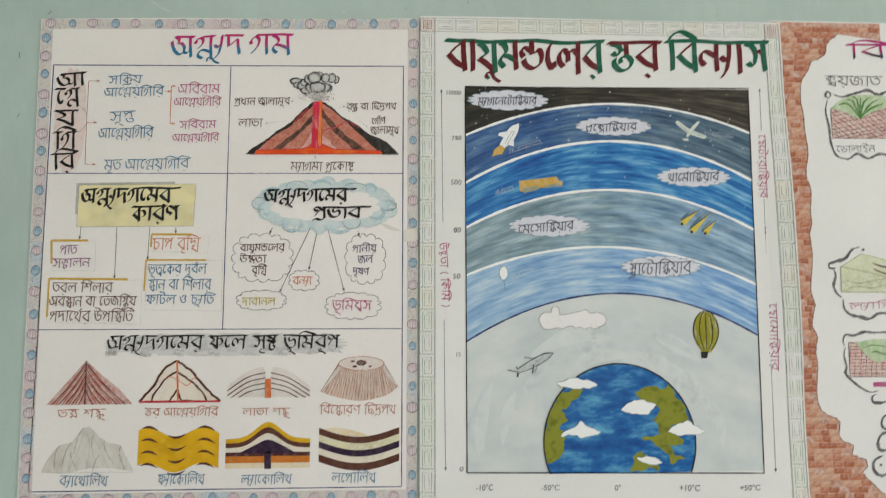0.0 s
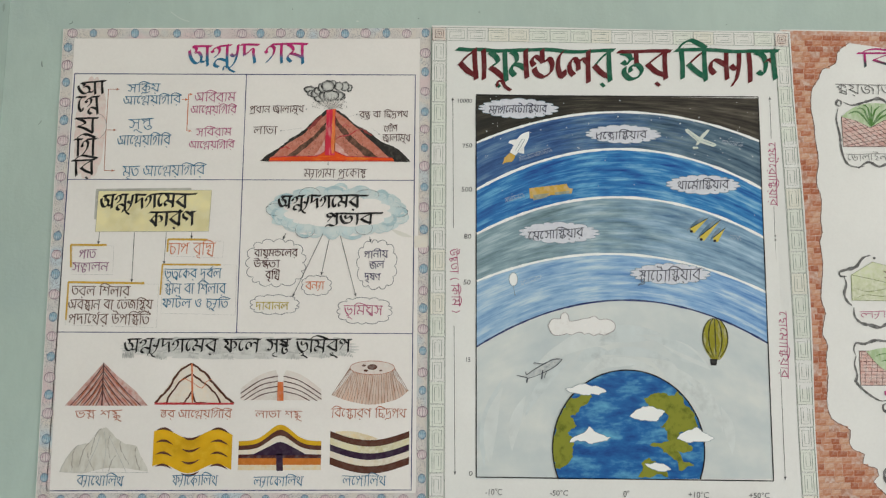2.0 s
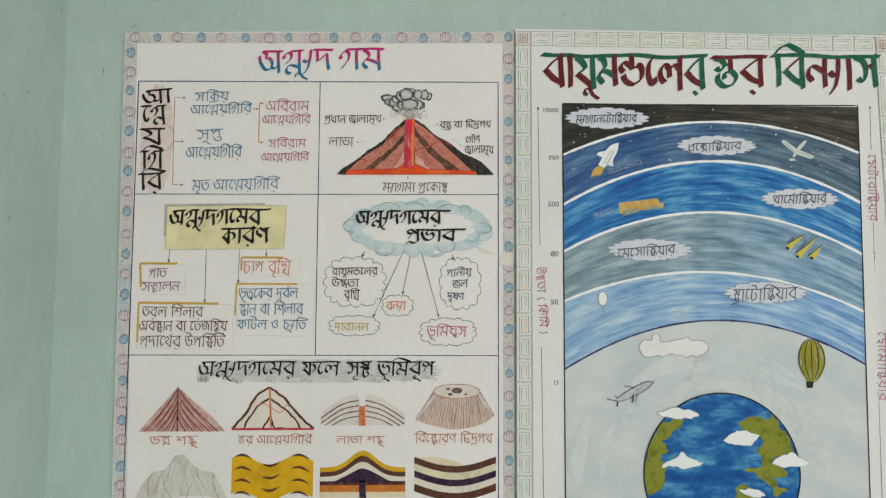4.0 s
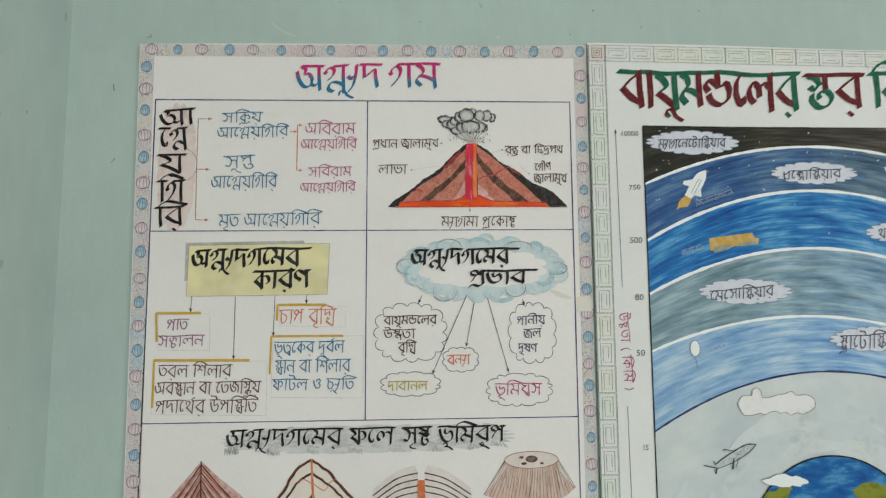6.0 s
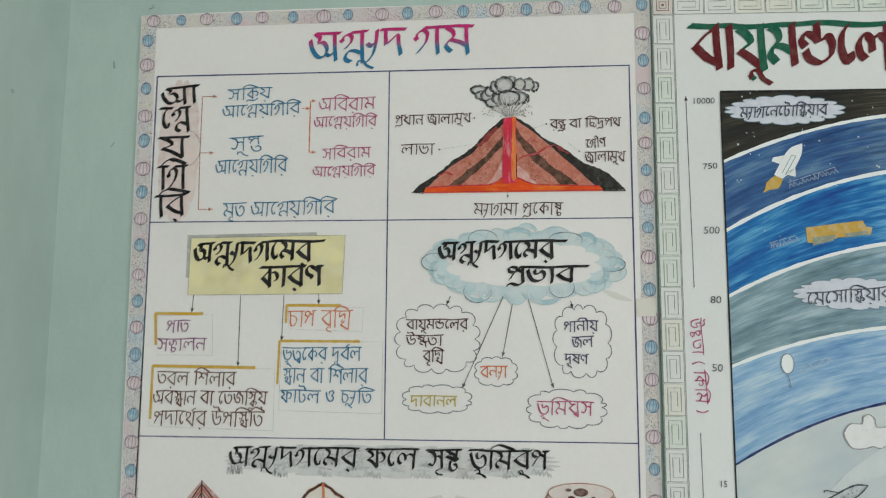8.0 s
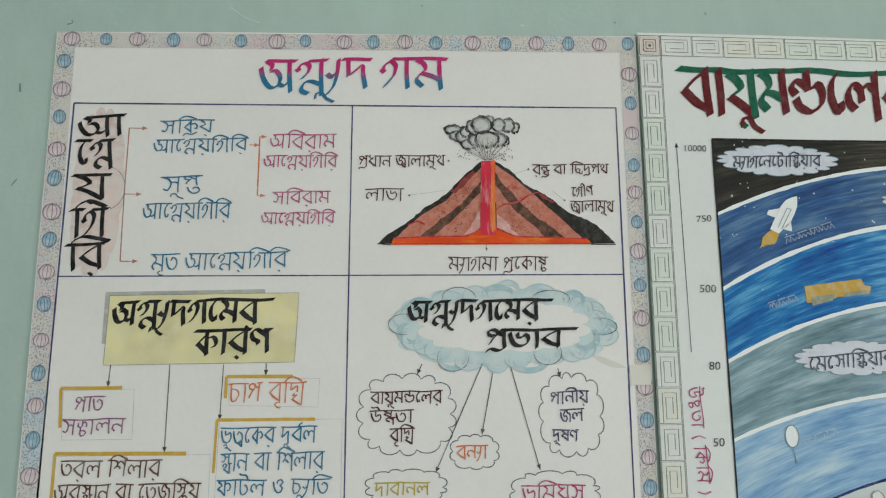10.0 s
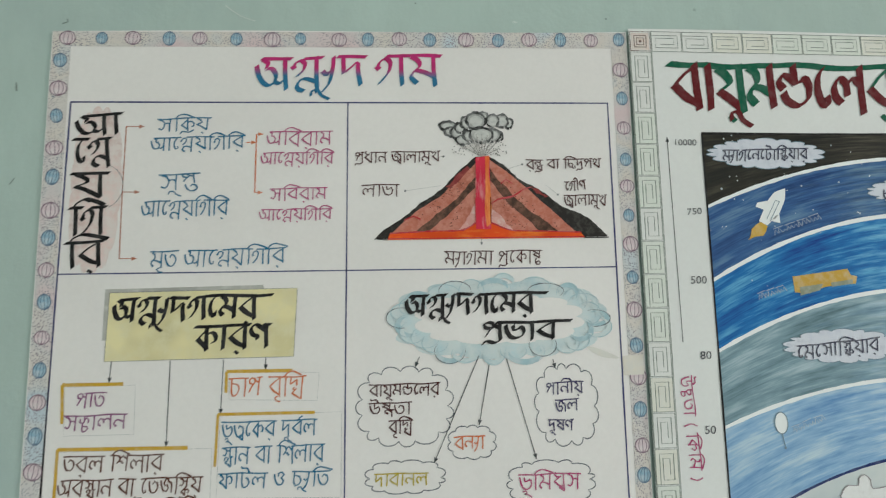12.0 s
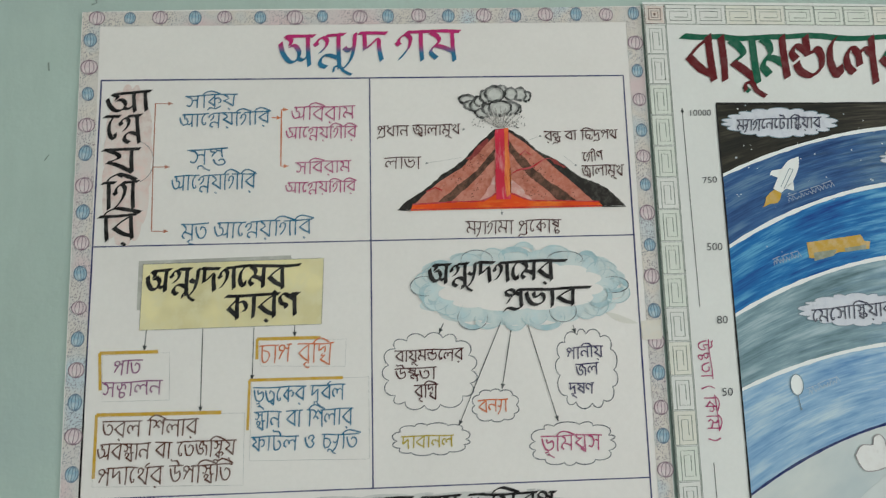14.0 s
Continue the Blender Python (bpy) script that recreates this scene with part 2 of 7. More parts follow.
class Sheet:
    """A hanging sheet: its thing, the depth of its face and how far it lifts off the wall."""

    def __init__(self, name, label, x0, x1, z0, z1, y, mat, lift=None, skew=(0, 0, 0, 0), tip=(0, 0)):
        self.y, self.lift = y, lift
        self.thing = thing(name, ((x0 + x1) / 2, y, z0), label, "poster", "posters on the wall")
        bm = bmesh.new()
        nx, nz = 28, 34
        rows = []
        for depth in (0.0, 0.0004):
            grid = []
            for i in range(nx + 1):
                for j in range(nz + 1):
                    u, v = i / nx, j / nz
                    l, r = x0 + skew[0] * (1 - v) + skew[1] * v, x1 + skew[2] * (1 - v) + skew[3] * v
                    x, z = l + (r - l) * u, z0 + (z1 - z0) * v + (tip[0] * (1 - u) + tip[1] * u) * v + 0.0008 * math.sin(7 * u + x0) * (1 if j in (0, nz) else 0)
                    grid.append(bm.verts.new((x, self.depth(x, z) + depth, z)))
            rows.append(grid)
        f, b = rows
        k = nz + 1
        for i in range(nx):
            for j in range(nz):
                a = i * k + j
                bm.faces.new((f[a], f[a + k], f[a + k + 1], f[a + 1]))
                bm.faces.new((b[a], b[a + 1], b[a + k + 1], b[a + k]))
        rim = [i * k for i in range(nx)] + [nx * k + j for j in range(nz)] + [i * k + nz for i in range(nx, 0, -1)] + [j for j in range(nz, 0, -1)]
        for p, q in zip(rim, rim[1:] + rim[:1]):
            bm.faces.new((f[p], b[p], b[q], f[q]))
        part("sheet", bm, mat, self.thing)

    def depth(self, x, z, layer=0):
        return self.y - layer * STEP - (self.lift(x, z) if self.lift else 0.0)

    def put(self, name, shapes, mat, layer=1, label="", parent=None, kind=""):
        """One drawn part out of flat shapes: each a list of faces' outlines."""
        bm, run = bmesh.new(), -1
        for i, pts in enumerate(shapes):
            if len(pts) < 3:
                continue
            if not (i and len(pts) == 4 and pts[:2] == [shapes[i - 1][-1], shapes[i - 1][-2]]):
                run += 1
            shim = (run % 6) * SHIM
            area = sum(p[0] * q[1] - q[0] * p[1] for p, q in zip(pts, pts[1:] + pts[:1]))
            if area < 0:
                pts = pts[::-1]
            bm.faces.new([bm.verts.new((x, self.depth(x, z, layer) - shim, z)) for x, z in pts])
        bmesh.ops.remove_doubles(bm, verts=bm.verts[:], dist=2e-6)
        bm.normal_update()
        big = [fc for fc in bm.faces if len(fc.verts) > 4]
        uv = bm.loops.layers.uv.new("UVMap")
        if big:
            bmesh.ops.triangulate(bm, faces=big)
        for fc in bm.faces:
            for lp in fc.loops:
                lp[uv].uv = (lp.vert.co.x * 4, lp.vert.co.z * 4)
        ob = part(name, bm, mat, parent or self.thing, label)
        return tagged(ob, kind=kind)


def along(pts, step=0.004):
    """Points on a smooth line through the given ones."""
    out = []
    n = len(pts)
    for i in range(n - 1):
        a, b, c, d = (Vector(pts[max(0, min(n - 1, j))]) for j in (i - 1, i, i + 1, i + 2))
        m = max(1, int((c - b).length / step))
        for k in range(m):
            t = k / m
            p = 0.5 * ((2 * b) + (c - a) * t + (2 * a - 5 * b + 4 * c - d) * t * t + (3 * b - a - 3 * c + d) * t ** 3)
            out.append((p.x, p.y))
    out.append(tuple(pts[-1]))
    return out


def ribbon(pts, width, closed=False, taper=False, wob=0.15, seed=0):
    """Quads of a pen line along the points."""
    rnd = random.Random(seed + int(abs(pts[0][0]) * 1e4))
    n = len(pts)
    sides = []
    for i, p in enumerate(pts):
        a = pts[(i - 1) % n] if closed or i else p
        b = pts[(i + 1) % n] if closed or i < n - 1 else p
        d = Vector((b[0] - a[0], b[1] - a[1]))
        d = d.normalized() if d.length > 1e-9 else Vector((1, 0))
        w = width / 2 * (1 + rnd.uniform(-wob, wob))
        if taper:
            w *= max(0.15, math.sin(math.pi * (i + 0.3) / (n - 0.4)) ** 0.6)
        sides.append(((p[0] - d.y * w, p[1] + d.x * w), (p[0] + d.y * w, p[1] - d.x * w)))
    if closed:
        sides.append(sides[0])
    return [[s[0], s[1], t[1], t[0]] for s, t in zip(sides, sides[1:])]


def lens(pts, width):
    """A single patch along the points, pointed at both ends."""
    n = len(pts)
    up, down = [], []
    for i, p in enumerate(pts):
        a, b = pts[max(0, i - 1)], pts[min(n - 1, i + 1)]
        d = Vector((b[0] - a[0], b[1] - a[1])).normalized()
        w = width / 2 * math.sin(math.pi * i / (n - 1))
        up.append((p[0] - d.y * w, p[1] + d.x * w))
        if 0 < i < n - 1:
            down.append((p[0] + d.y * w, p[1] - d.x * w))
    return [up + down[::-1]]


def scribble(a, b, height, count, width=0.0006, seed=1):
    """An unreadable run of handwriting: one wavering line."""
    rnd = random.Random(seed)
    d = Vector((b[0] - a[0], b[1] - a[1]))
    n = Vector((-d.y, d.x)).normalized() * height
    pts = []
    for k in range(count * 2 + 1):
        p = Vector(a) + d * ((k + rnd.uniform(-0.35, 0.35)) / (count * 2)) + n * ((k % 2) * rnd.uniform(0.45, 1.0) - rnd.uniform(0, 0.15))
        pts.append((p.x, p.y))
    run = ribbon(along(pts, 0.0015), width, wob=0.4)
    for k in range(0, count, 3):
        p, q = Vector(a) + d * (k / count) + n, Vector(a) + d * (min(count, k + 2.6) / count) + n * rnd.uniform(0.9, 1.1)
        run += ribbon([tuple(p), tuple(q)], width * 1.2)
    return run


def line(*pts, width=0.0009, closed=False):
    pts = list(pts)
    if closed:
        pts.append(pts[0])
    fine = []
    for p, q in zip(pts, pts[1:]):
        m = max(1, int(math.dist(p, q) / 0.02))
        fine += [(p[0] + (q[0] - p[0]) * k / m, p[1] + (q[1] - p[1]) * k / m) for k in range(m)]
    fine.append(pts[-1])
    return ribbon(fine, width)


def ellipse(cx, cz, rx, rz, n=24, a0=0.0, a1=360.0):
    m = n if a1 - a0 >= 360 else n + 1
    return [(cx + rx * math.cos(radians(a0 + (a1 - a0) * i / n)), cz + rz * math.sin(radians(a0 + (a1 - a0) * i / n))) for i in range(m)]


def arrow(p, q, width=0.0007, head=0.0045):
    d = (Vector(q) - Vector(p)).normalized()
    s = Vector((-d.y, d.x)) * head * 0.42
    e = Vector(q)
    return line(p, q, width=width) + [[tuple(e), tuple(e - d * head + s), tuple(e - d * head - s)]]


def cloud(x0, z0, x1, z1, lobes=14, seed=1, puff=0.17, square=2.6):
    """A scalloped outline that fills the box."""
    rnd = random.Random(seed)
    cx, cz, rx, rz = (x0 + x1) / 2, (z0 + z1) / 2, abs(x1 - x0) / 2, abs(z1 - z0) / 2
    cuts = [i / lobes + rnd.uniform(-0.25, 0.25) / lobes for i in range(lobes)]
    pts = []
    for i, a in enumerate(cuts):
        b = cuts[i + 1] if i + 1 < lobes else cuts[0] + 1
        for k in range(7):
            t = k / 7
            ang = 2 * math.pi * (a + (b - a) * t)
            r = 1 - puff + puff * math.sin(math.pi * t) ** 0.7
            c, s = math.cos(ang), math.sin(ang)
            sq = (abs(c) ** square + abs(s) ** square) ** (-1 / square)
            pts.append((cx + rx * r * sq * c, cz + rz * r * sq * s))
    return pts


def rough(pts, amount=0.12, times_over=3, seed=1, closed=True):
    """An uneven coast: midpoints moved off the line, again and again."""
    rnd = random.Random(seed)
    for _ in range(times_over):
        out = []
        n = len(pts)
        for i in range(n if closed else n - 1):
            p, q = pts[i], pts[(i + 1) % n]
            k = rnd.uniform(-amount, amount)
            out += [p, ((p[0] + q[0]) / 2 - (q[1] - p[1]) * k, (p[1] + q[1]) / 2 + (q[0] - p[0]) * k)]
        pts = out if closed else out + [pts[-1]]
    return pts


# ---- lettering ----
GLYPHS = {}


def glyph(ch):
    """Triangles and advance of one numeral of the built-in font."""
    if ch not in GLYPHS:
        def contours(text):
            c = bpy.data.curves.new("letter", "FONT")
            c.body, c.size = text, 1.0
            o = bpy.data.objects.new("letter", c)
            scene.collection.objects.link(o)
            shape = o.to_curve(bpy.context.evaluated_depsgraph_get())
            rings = []
            for sp in shape.splines:
                ring, p = [], list(sp.bezier_points)
                for u, v in zip(p, p[1:] + p[:1]):
                    straight = (u.handle_right - u.co).length < 1e-5 and (v.handle_left - v.co).length < 1e-5
                    steps = 1 if straight else 4
                    for k in range(steps):
                        t = k / steps
                        q = u.co * (1 - t) ** 3 + u.handle_right * 3 * t * (1 - t) ** 2 + v.handle_left * 3 * t * t * (1 - t) + v.co * t ** 3
                        ring.append((q.x, q.y))
                rings.append(ring)
            o.to_curve_clear()
            bpy.data.objects.remove(o)
            bpy.data.curves.remove(c)
            return rings

        edges = [(p, q) for r in contours(ch) for p, q in zip(r, r[1:] + r[:1]) if abs(p[1] - q[1]) > 1e-7]
        levels = []
        for y in sorted(p[1] for e in edges for p in e):
            if not levels or y - levels[-1] > 0.011:
                levels.append(y)
        levels[-1] = max(p[1] for e in edges for p in e)
        quads = []
        for lo, hi in zip(levels, levels[1:]):
            mid, cross = (lo + hi) / 2, []
            for (xa, ya), (xb, yb) in edges:
                if min(ya, yb) <= mid < max(ya, yb):
                    k = (xb - xa) / (yb - ya)
                    low, high = min(xa, xb), max(xa, xb)
                    at = [min(high, max(low, xa + (y - ya) * k)) for y in (lo, mid, hi)]
                    cross.append((at[1], at[0], at[2], 1 if yb > ya else -1))
            cross.sort()
            wind = 0
            for c in cross:
                if wind == 0:
                    begin = c
                wind += c[3]
                if wind == 0 and c[0] - begin[0] > 1e-5:
                    quads.append([(begin[1], lo), (c[1] + 1e-5, lo), (c[2] + 1e-5, hi), (begin[2], hi)])
        tail = max(p[0] for r in contours("0") for p in r)
        adv = max(p[0] for r in contours(ch + "0") for p in r) - tail
        GLYPHS[ch] = (quads, adv)
    return GLYPHS[ch]


# Each letter of the hand: its width and its pen strokes, with the headline at 1 and the foot at 0.
HAND = {}
HEADLESS = set("অআওএ()খগণথধপশ") | {"গ্ন"}


def hand(ch, wide, *strokes):
    HAND[ch] = (wide, strokes)


def stem(x, foot=0.0):
    return [(x, 1.03), (x - 0.01, 0.5), (x + 0.01, foot)]


hand("অ", 1.08, [(0.20, 0.98), (0.34, 0.86), (0.30, 0.70)], [(0.0, 0.76), (0.07, 0.42), (0.26, 0.15), (0.48, 0.20), (0.58, 0.46), (0.46, 0.68), (0.30, 0.66)], [(0.52, 0.26), (0.68, 0.20), (0.86, 0.36)], [(0.16, 0.99), (1.08, 1.0)], stem(0.87))
hand("আ", 1.44, *HAND["অ"][1], [(1.02, 1.0), (1.44, 1.0)], stem(1.24))
hand("ক", 0.96, stem(0.44), [(0.44, 0.88), (0.06, 0.46)], [(0.05, 0.49), (0.44, 0.12)], [(0.44, 0.66), (0.68, 0.74), (0.82, 0.56), (0.78, 0.36), (0.66, 0.34)])
hand("খ", 0.88, [(0.02, 0.98), (0.14, 0.80), (0.32, 0.96), (0.46, 0.86), (0.36, 0.66), (0.12, 0.48)], [(0.12, 0.50), (0.34, 0.30), (0.66, 0.04)], [(0.58, 1.0), (0.88, 1.0)], stem(0.68))
hand("গ", 0.90, [(0.00, 0.66), (0.09, 0.55)], [(0.04, 0.58), (0.10, 0.80), (0.26, 0.90), (0.39, 0.78), (0.34, 0.46), (0.14, 0.16), (0.06, 0.08)], [(0.28, 0.99), (0.90, 1.0)], stem(0.70))
hand("ঙ", 0.78, [(0.12, 0.82), (0.28, 0.90), (0.34, 0.70), (0.18, 0.60), (0.50, 0.54), (0.62, 0.32), (0.44, 0.10), (0.18, 0.14)])
hand("চ", 0.78, [(0.13, 1.0), (0.13, 0.30), (0.24, 0.06), (0.46, 0.14), (0.60, 0.44), (0.48, 0.68), (0.15, 0.74)])
hand("ছ", 0.90, [(0.14, 1.0), (0.13, 0.42), (0.28, 0.16), (0.52, 0.22), (0.58, 0.50), (0.36, 0.60), (0.15, 0.46)], [(0.48, 0.20), (0.66, 0.04), (0.80, 0.10), (0.78, 0.34)])
hand("জ", 1.02, [(0.04, 0.82), (0.10, 0.50), (0.28, 0.16), (0.52, 0.12), (0.64, 0.34), (0.52, 0.54), (0.36, 0.48), (0.30, 0.64), (0.42, 0.90), (0.46, 1.0)], [(0.54, 0.98), (0.64, 0.74), (0.82, 0.70), (0.88, 0.48), (0.87, 0.02)])
hand("ঞ", 0.90, [(0.10, 0.72), (0.08, 0.32), (0.26, 0.14), (0.42, 0.38), (0.42, 0.98)], [(0.42, 0.60), (0.62, 0.80), (0.74, 0.56), (0.72, 0.20)])
hand("ট", 0.80, [(0.13, 1.0), (0.13, 0.30), (0.26, 0.06), (0.46, 0.12), (0.60, 0.40), (0.52, 0.62), (0.38, 0.70)], [(0.04, 1.42), (0.12, 1.30), (0.46, 1.30), (0.60, 1.02)])
hand("ঠ", 0.80, [(0.18, 1.0), (0.13, 0.52), (0.28, 0.16), (0.54, 0.18), (0.64, 0.44), (0.44, 0.62), (0.16, 0.48)])
hand("ড", 0.90, [(0.06, 0.84), (0.13, 0.50), (0.32, 0.14), (0.58, 0.12), (0.76, 0.38), (0.68, 0.70), (0.54, 0.60), (0.40, 0.54), (0.37, 0.74), (0.37, 1.0)])
hand("ণ", 0.90, [(0.34, 0.34), (0.32, 0.48), (0.12, 0.56), (0.06, 0.80), (0.22, 0.98), (0.44, 0.90), (0.70, 0.72)], [(0.52, 0.99), (0.90, 1.0)], stem(0.70))
hand("ত", 0.86, [(0.04, 0.84), (0.10, 0.48), (0.28, 0.14), (0.54, 0.12), (0.72, 0.40), (0.64, 0.70), (0.42, 0.80), (0.34, 0.62)])
hand("থ", 0.88, [(0.09, 0.66), (0.06, 0.88), (0.22, 1.0), (0.40, 0.88), (0.34, 0.64), (0.10, 0.46)], [(0.10, 0.48), (0.34, 0.32), (0.66, 0.04)], [(0.54, 0.99), (0.88, 1.0)], stem(0.68))
hand("দ", 0.80, [(0.12, 1.0), (0.11, 0.40)], [(0.11, 0.40), (0.34, 0.60), (0.54, 0.78), (0.56, 0.44), (0.62, 0.0)])
hand("ধ", 0.88, [(0.16, 1.10), (0.10, 0.92), (0.24, 0.78), (0.50, 0.82)], [(0.44, 0.80), (0.06, 0.50)], [(0.06, 0.52), (0.34, 0.28), (0.66, 0.04)], [(0.54, 0.99), (0.88, 1.0)], stem(0.68))
hand("ন", 0.86, [(0.22, 0.16), (0.06, 0.34), (0.12, 0.58), (0.30, 0.64), (0.67, 0.48)], stem(0.68))
hand("প", 0.88, [(0.12, 0.20), (0.26, 0.52), (0.43, 0.76), (0.40, 0.94), (0.22, 1.0), (0.06, 0.88), (0.10, 0.72), (0.30, 0.64)], [(0.43, 0.82), (0.68, 0.72)], [(0.54, 0.99), (0.88, 1.0)], stem(0.69))
hand("ফ", 1.0, [(0.06, 0.94), (0.24, 0.80), (0.32, 0.68), (0.16, 0.54), (0.05, 0.44)], [(0.05, 0.46), (0.26, 0.32), (0.50, 0.04)], stem(0.52), [(0.52, 0.74), (0.72, 0.82), (0.88, 0.60), (0.82, 0.36), (0.66, 0.32)])
hand("ব", 0.86, [(0.68, 0.96), (0.36, 0.76), (0.04, 0.50)], [(0.04, 0.53), (0.36, 0.26), (0.67, 0.12)], stem(0.68))
hand("ভ", 0.90, [(0.04, 0.84), (0.12, 0.48), (0.28, 0.18), (0.52, 0.10), (0.74, 0.26), (0.79, 0.54), (0.68, 0.76), (0.54, 0.62), (0.38, 0.58), (0.34, 0.84)])
hand("ম", 0.88, [(0.08, 0.96), (0.26, 0.84), (0.29, 0.64), (0.12, 0.46), (0.05, 0.28), (0.20, 0.10)], [(0.18, 0.52), (0.42, 0.46), (0.68, 0.32)], stem(0.69))
hand("য", 0.88, [(0.06, 0.96), (0.28, 0.82), (0.38, 0.66), (0.22, 0.54), (0.05, 0.44)], [(0.05, 0.46), (0.34, 0.30), (0.68, 0.04)], stem(0.69))
hand("র", 0.86, *HAND["ব"][1])
hand("ল", 1.04, [(0.24, 0.22), (0.09, 0.34), (0.07, 0.58), (0.22, 0.76), (0.40, 0.64), (0.43, 0.40)], [(0.42, 0.62), (0.62, 0.74), (0.84, 0.62)], stem(0.85))
hand("শ", 0.94, [(0.02, 0.98), (0.18, 0.94), (0.26, 0.74), (0.06, 0.48)], [(0.16, 0.62), (0.36, 0.60), (0.48, 0.46)], [(0.27, 0.82), (0.44, 0.98), (0.60, 0.86), (0.73, 0.74)], [(0.64, 0.99), (0.94, 1.0)], stem(0.75))
hand("ষ", 0.88, [(0.06, 0.96), (0.36, 0.74), (0.68, 0.50)], [(0.40, 0.70), (0.06, 0.46)], [(0.06, 0.48), (0.36, 0.30), (0.68, 0.04)], stem(0.69))
hand("স", 0.92, [(0.06, 0.96), (0.30, 0.86), (0.40, 0.68), (0.40, 0.44), (0.28, 0.18), (0.08, 0.28)], [(0.40, 0.62), (0.56, 0.68), (0.72, 0.60)], stem(0.73))
hand("হ", 0.74, [(0.44, 1.0), (0.16, 0.86), (0.22, 0.66), (0.50, 0.66), (0.60, 0.46), (0.44, 0.22), (0.26, 0.28), (0.42, 0.10), (0.64, 0.0)])
hand("ও", 0.84, [(0.04, 0.88), (0.10, 0.48), (0.30, 0.12), (0.56, 0.14), (0.66, 0.38), (0.50, 0.60), (0.68, 0.80), (0.54, 1.0), (0.30, 0.90), (0.30, 0.70)])
hand("উ", 0.90, *HAND["ড"][1], [(0.04, 1.38), (0.14, 1.26), (0.46, 1.30), (0.62, 1.02)])
hand("এ", 0.82, [(0.08, 1.0), (0.12, 0.42), (0.34, 0.12), (0.64, 0.14)], [(0.12, 0.60), (0.40, 0.72), (0.62, 0.98)], stem(0.64))
hand("ই", 0.82, [(0.40, 1.0), (0.20, 0.84), (0.24, 0.66), (0.54, 0.60), (0.58, 0.36), (0.30, 0.14), (0.70, -0.02)], [(0.04, 1.38), (0.14, 1.26), (0.46, 1.30), (0.62, 1.02)])
hand("(", 0.40, [(0.30, 1.06), (0.12, 0.56), (0.28, -0.06)])
hand(")", 0.40, [(0.10, 1.06), (0.28, 0.56), (0.12, -0.06)])
hand("গ্ন", 0.96, [(0.00, 0.76), (0.09, 0.66)], [(0.04, 0.68), (0.12, 0.86), (0.28, 0.92), (0.39, 0.82), (0.34, 0.60), (0.16, 0.42)], [(0.34, 0.99), (0.96, 1.0)], stem(0.76, -0.14), [(0.36, -0.08), (0.16, 0.04), (0.24, 0.26), (0.44, 0.32), (0.75, 0.20)])
hand("ন্ড", 1.04, [(0.16, 0.44), (0.06, 0.58), (0.16, 0.74), (0.34, 0.70), (0.50, 0.60)], [(0.50, 1.0), (0.50, 0.56)], [(0.14, 0.36), (0.24, 0.14), (0.54, 0.06), (0.82, 0.22), (0.90, 0.48), (0.80, 0.70), (0.66, 0.62), (0.50, 0.56)])
HAND["ণ্ড"] = HAND["ন্ড"]
hand("স্ত", 0.92, [(0.06, 0.96), (0.30, 0.88), (0.36, 0.74), (0.24, 0.58), (0.08, 0.66)], [(0.36, 0.74), (0.58, 0.76)], [(0.58, 1.0), (0.58, 0.50)], [(0.14, 0.44), (0.14, 0.22), (0.34, 0.04), (0.62, 0.10), (0.74, 0.32), (0.60, 0.50), (0.38, 0.46), (0.36, 0.30)])
hand("দ্ধ", 1.06, [(0.12, 1.0), (0.10, 0.62)], [(0.10, 0.62), (0.28, 0.72), (0.50, 0.84), (0.52, 0.52)], [(0.38, 0.44), (0.28, 0.34), (0.44, 0.30), (0.54, 0.36)], [(0.46, 0.32), (0.24, 0.12)], [(0.24, 0.14), (0.84, -0.18)], stem(0.86, -0.22))


def clusters(word):
    """Splits a word into (conjunct letters, vowel signs)."""
    out, i = [], 0
    word = word.replace("\u09df", "য\u09bc").replace("\u09dc", "ড\u09bc")
    while i < len(word):
        base = [word[i]]
        i += 1
        while i + 1 < len(word) and word[i] == "\u09cd":
            base.append(word[i + 1])
            i += 2
        signs = ""
        while i < len(word) and word[i] in "\u09bcািীুূৃেৈোৌং":
            signs += word[i]
            i += 1
        out.append((base, signs))
    return out


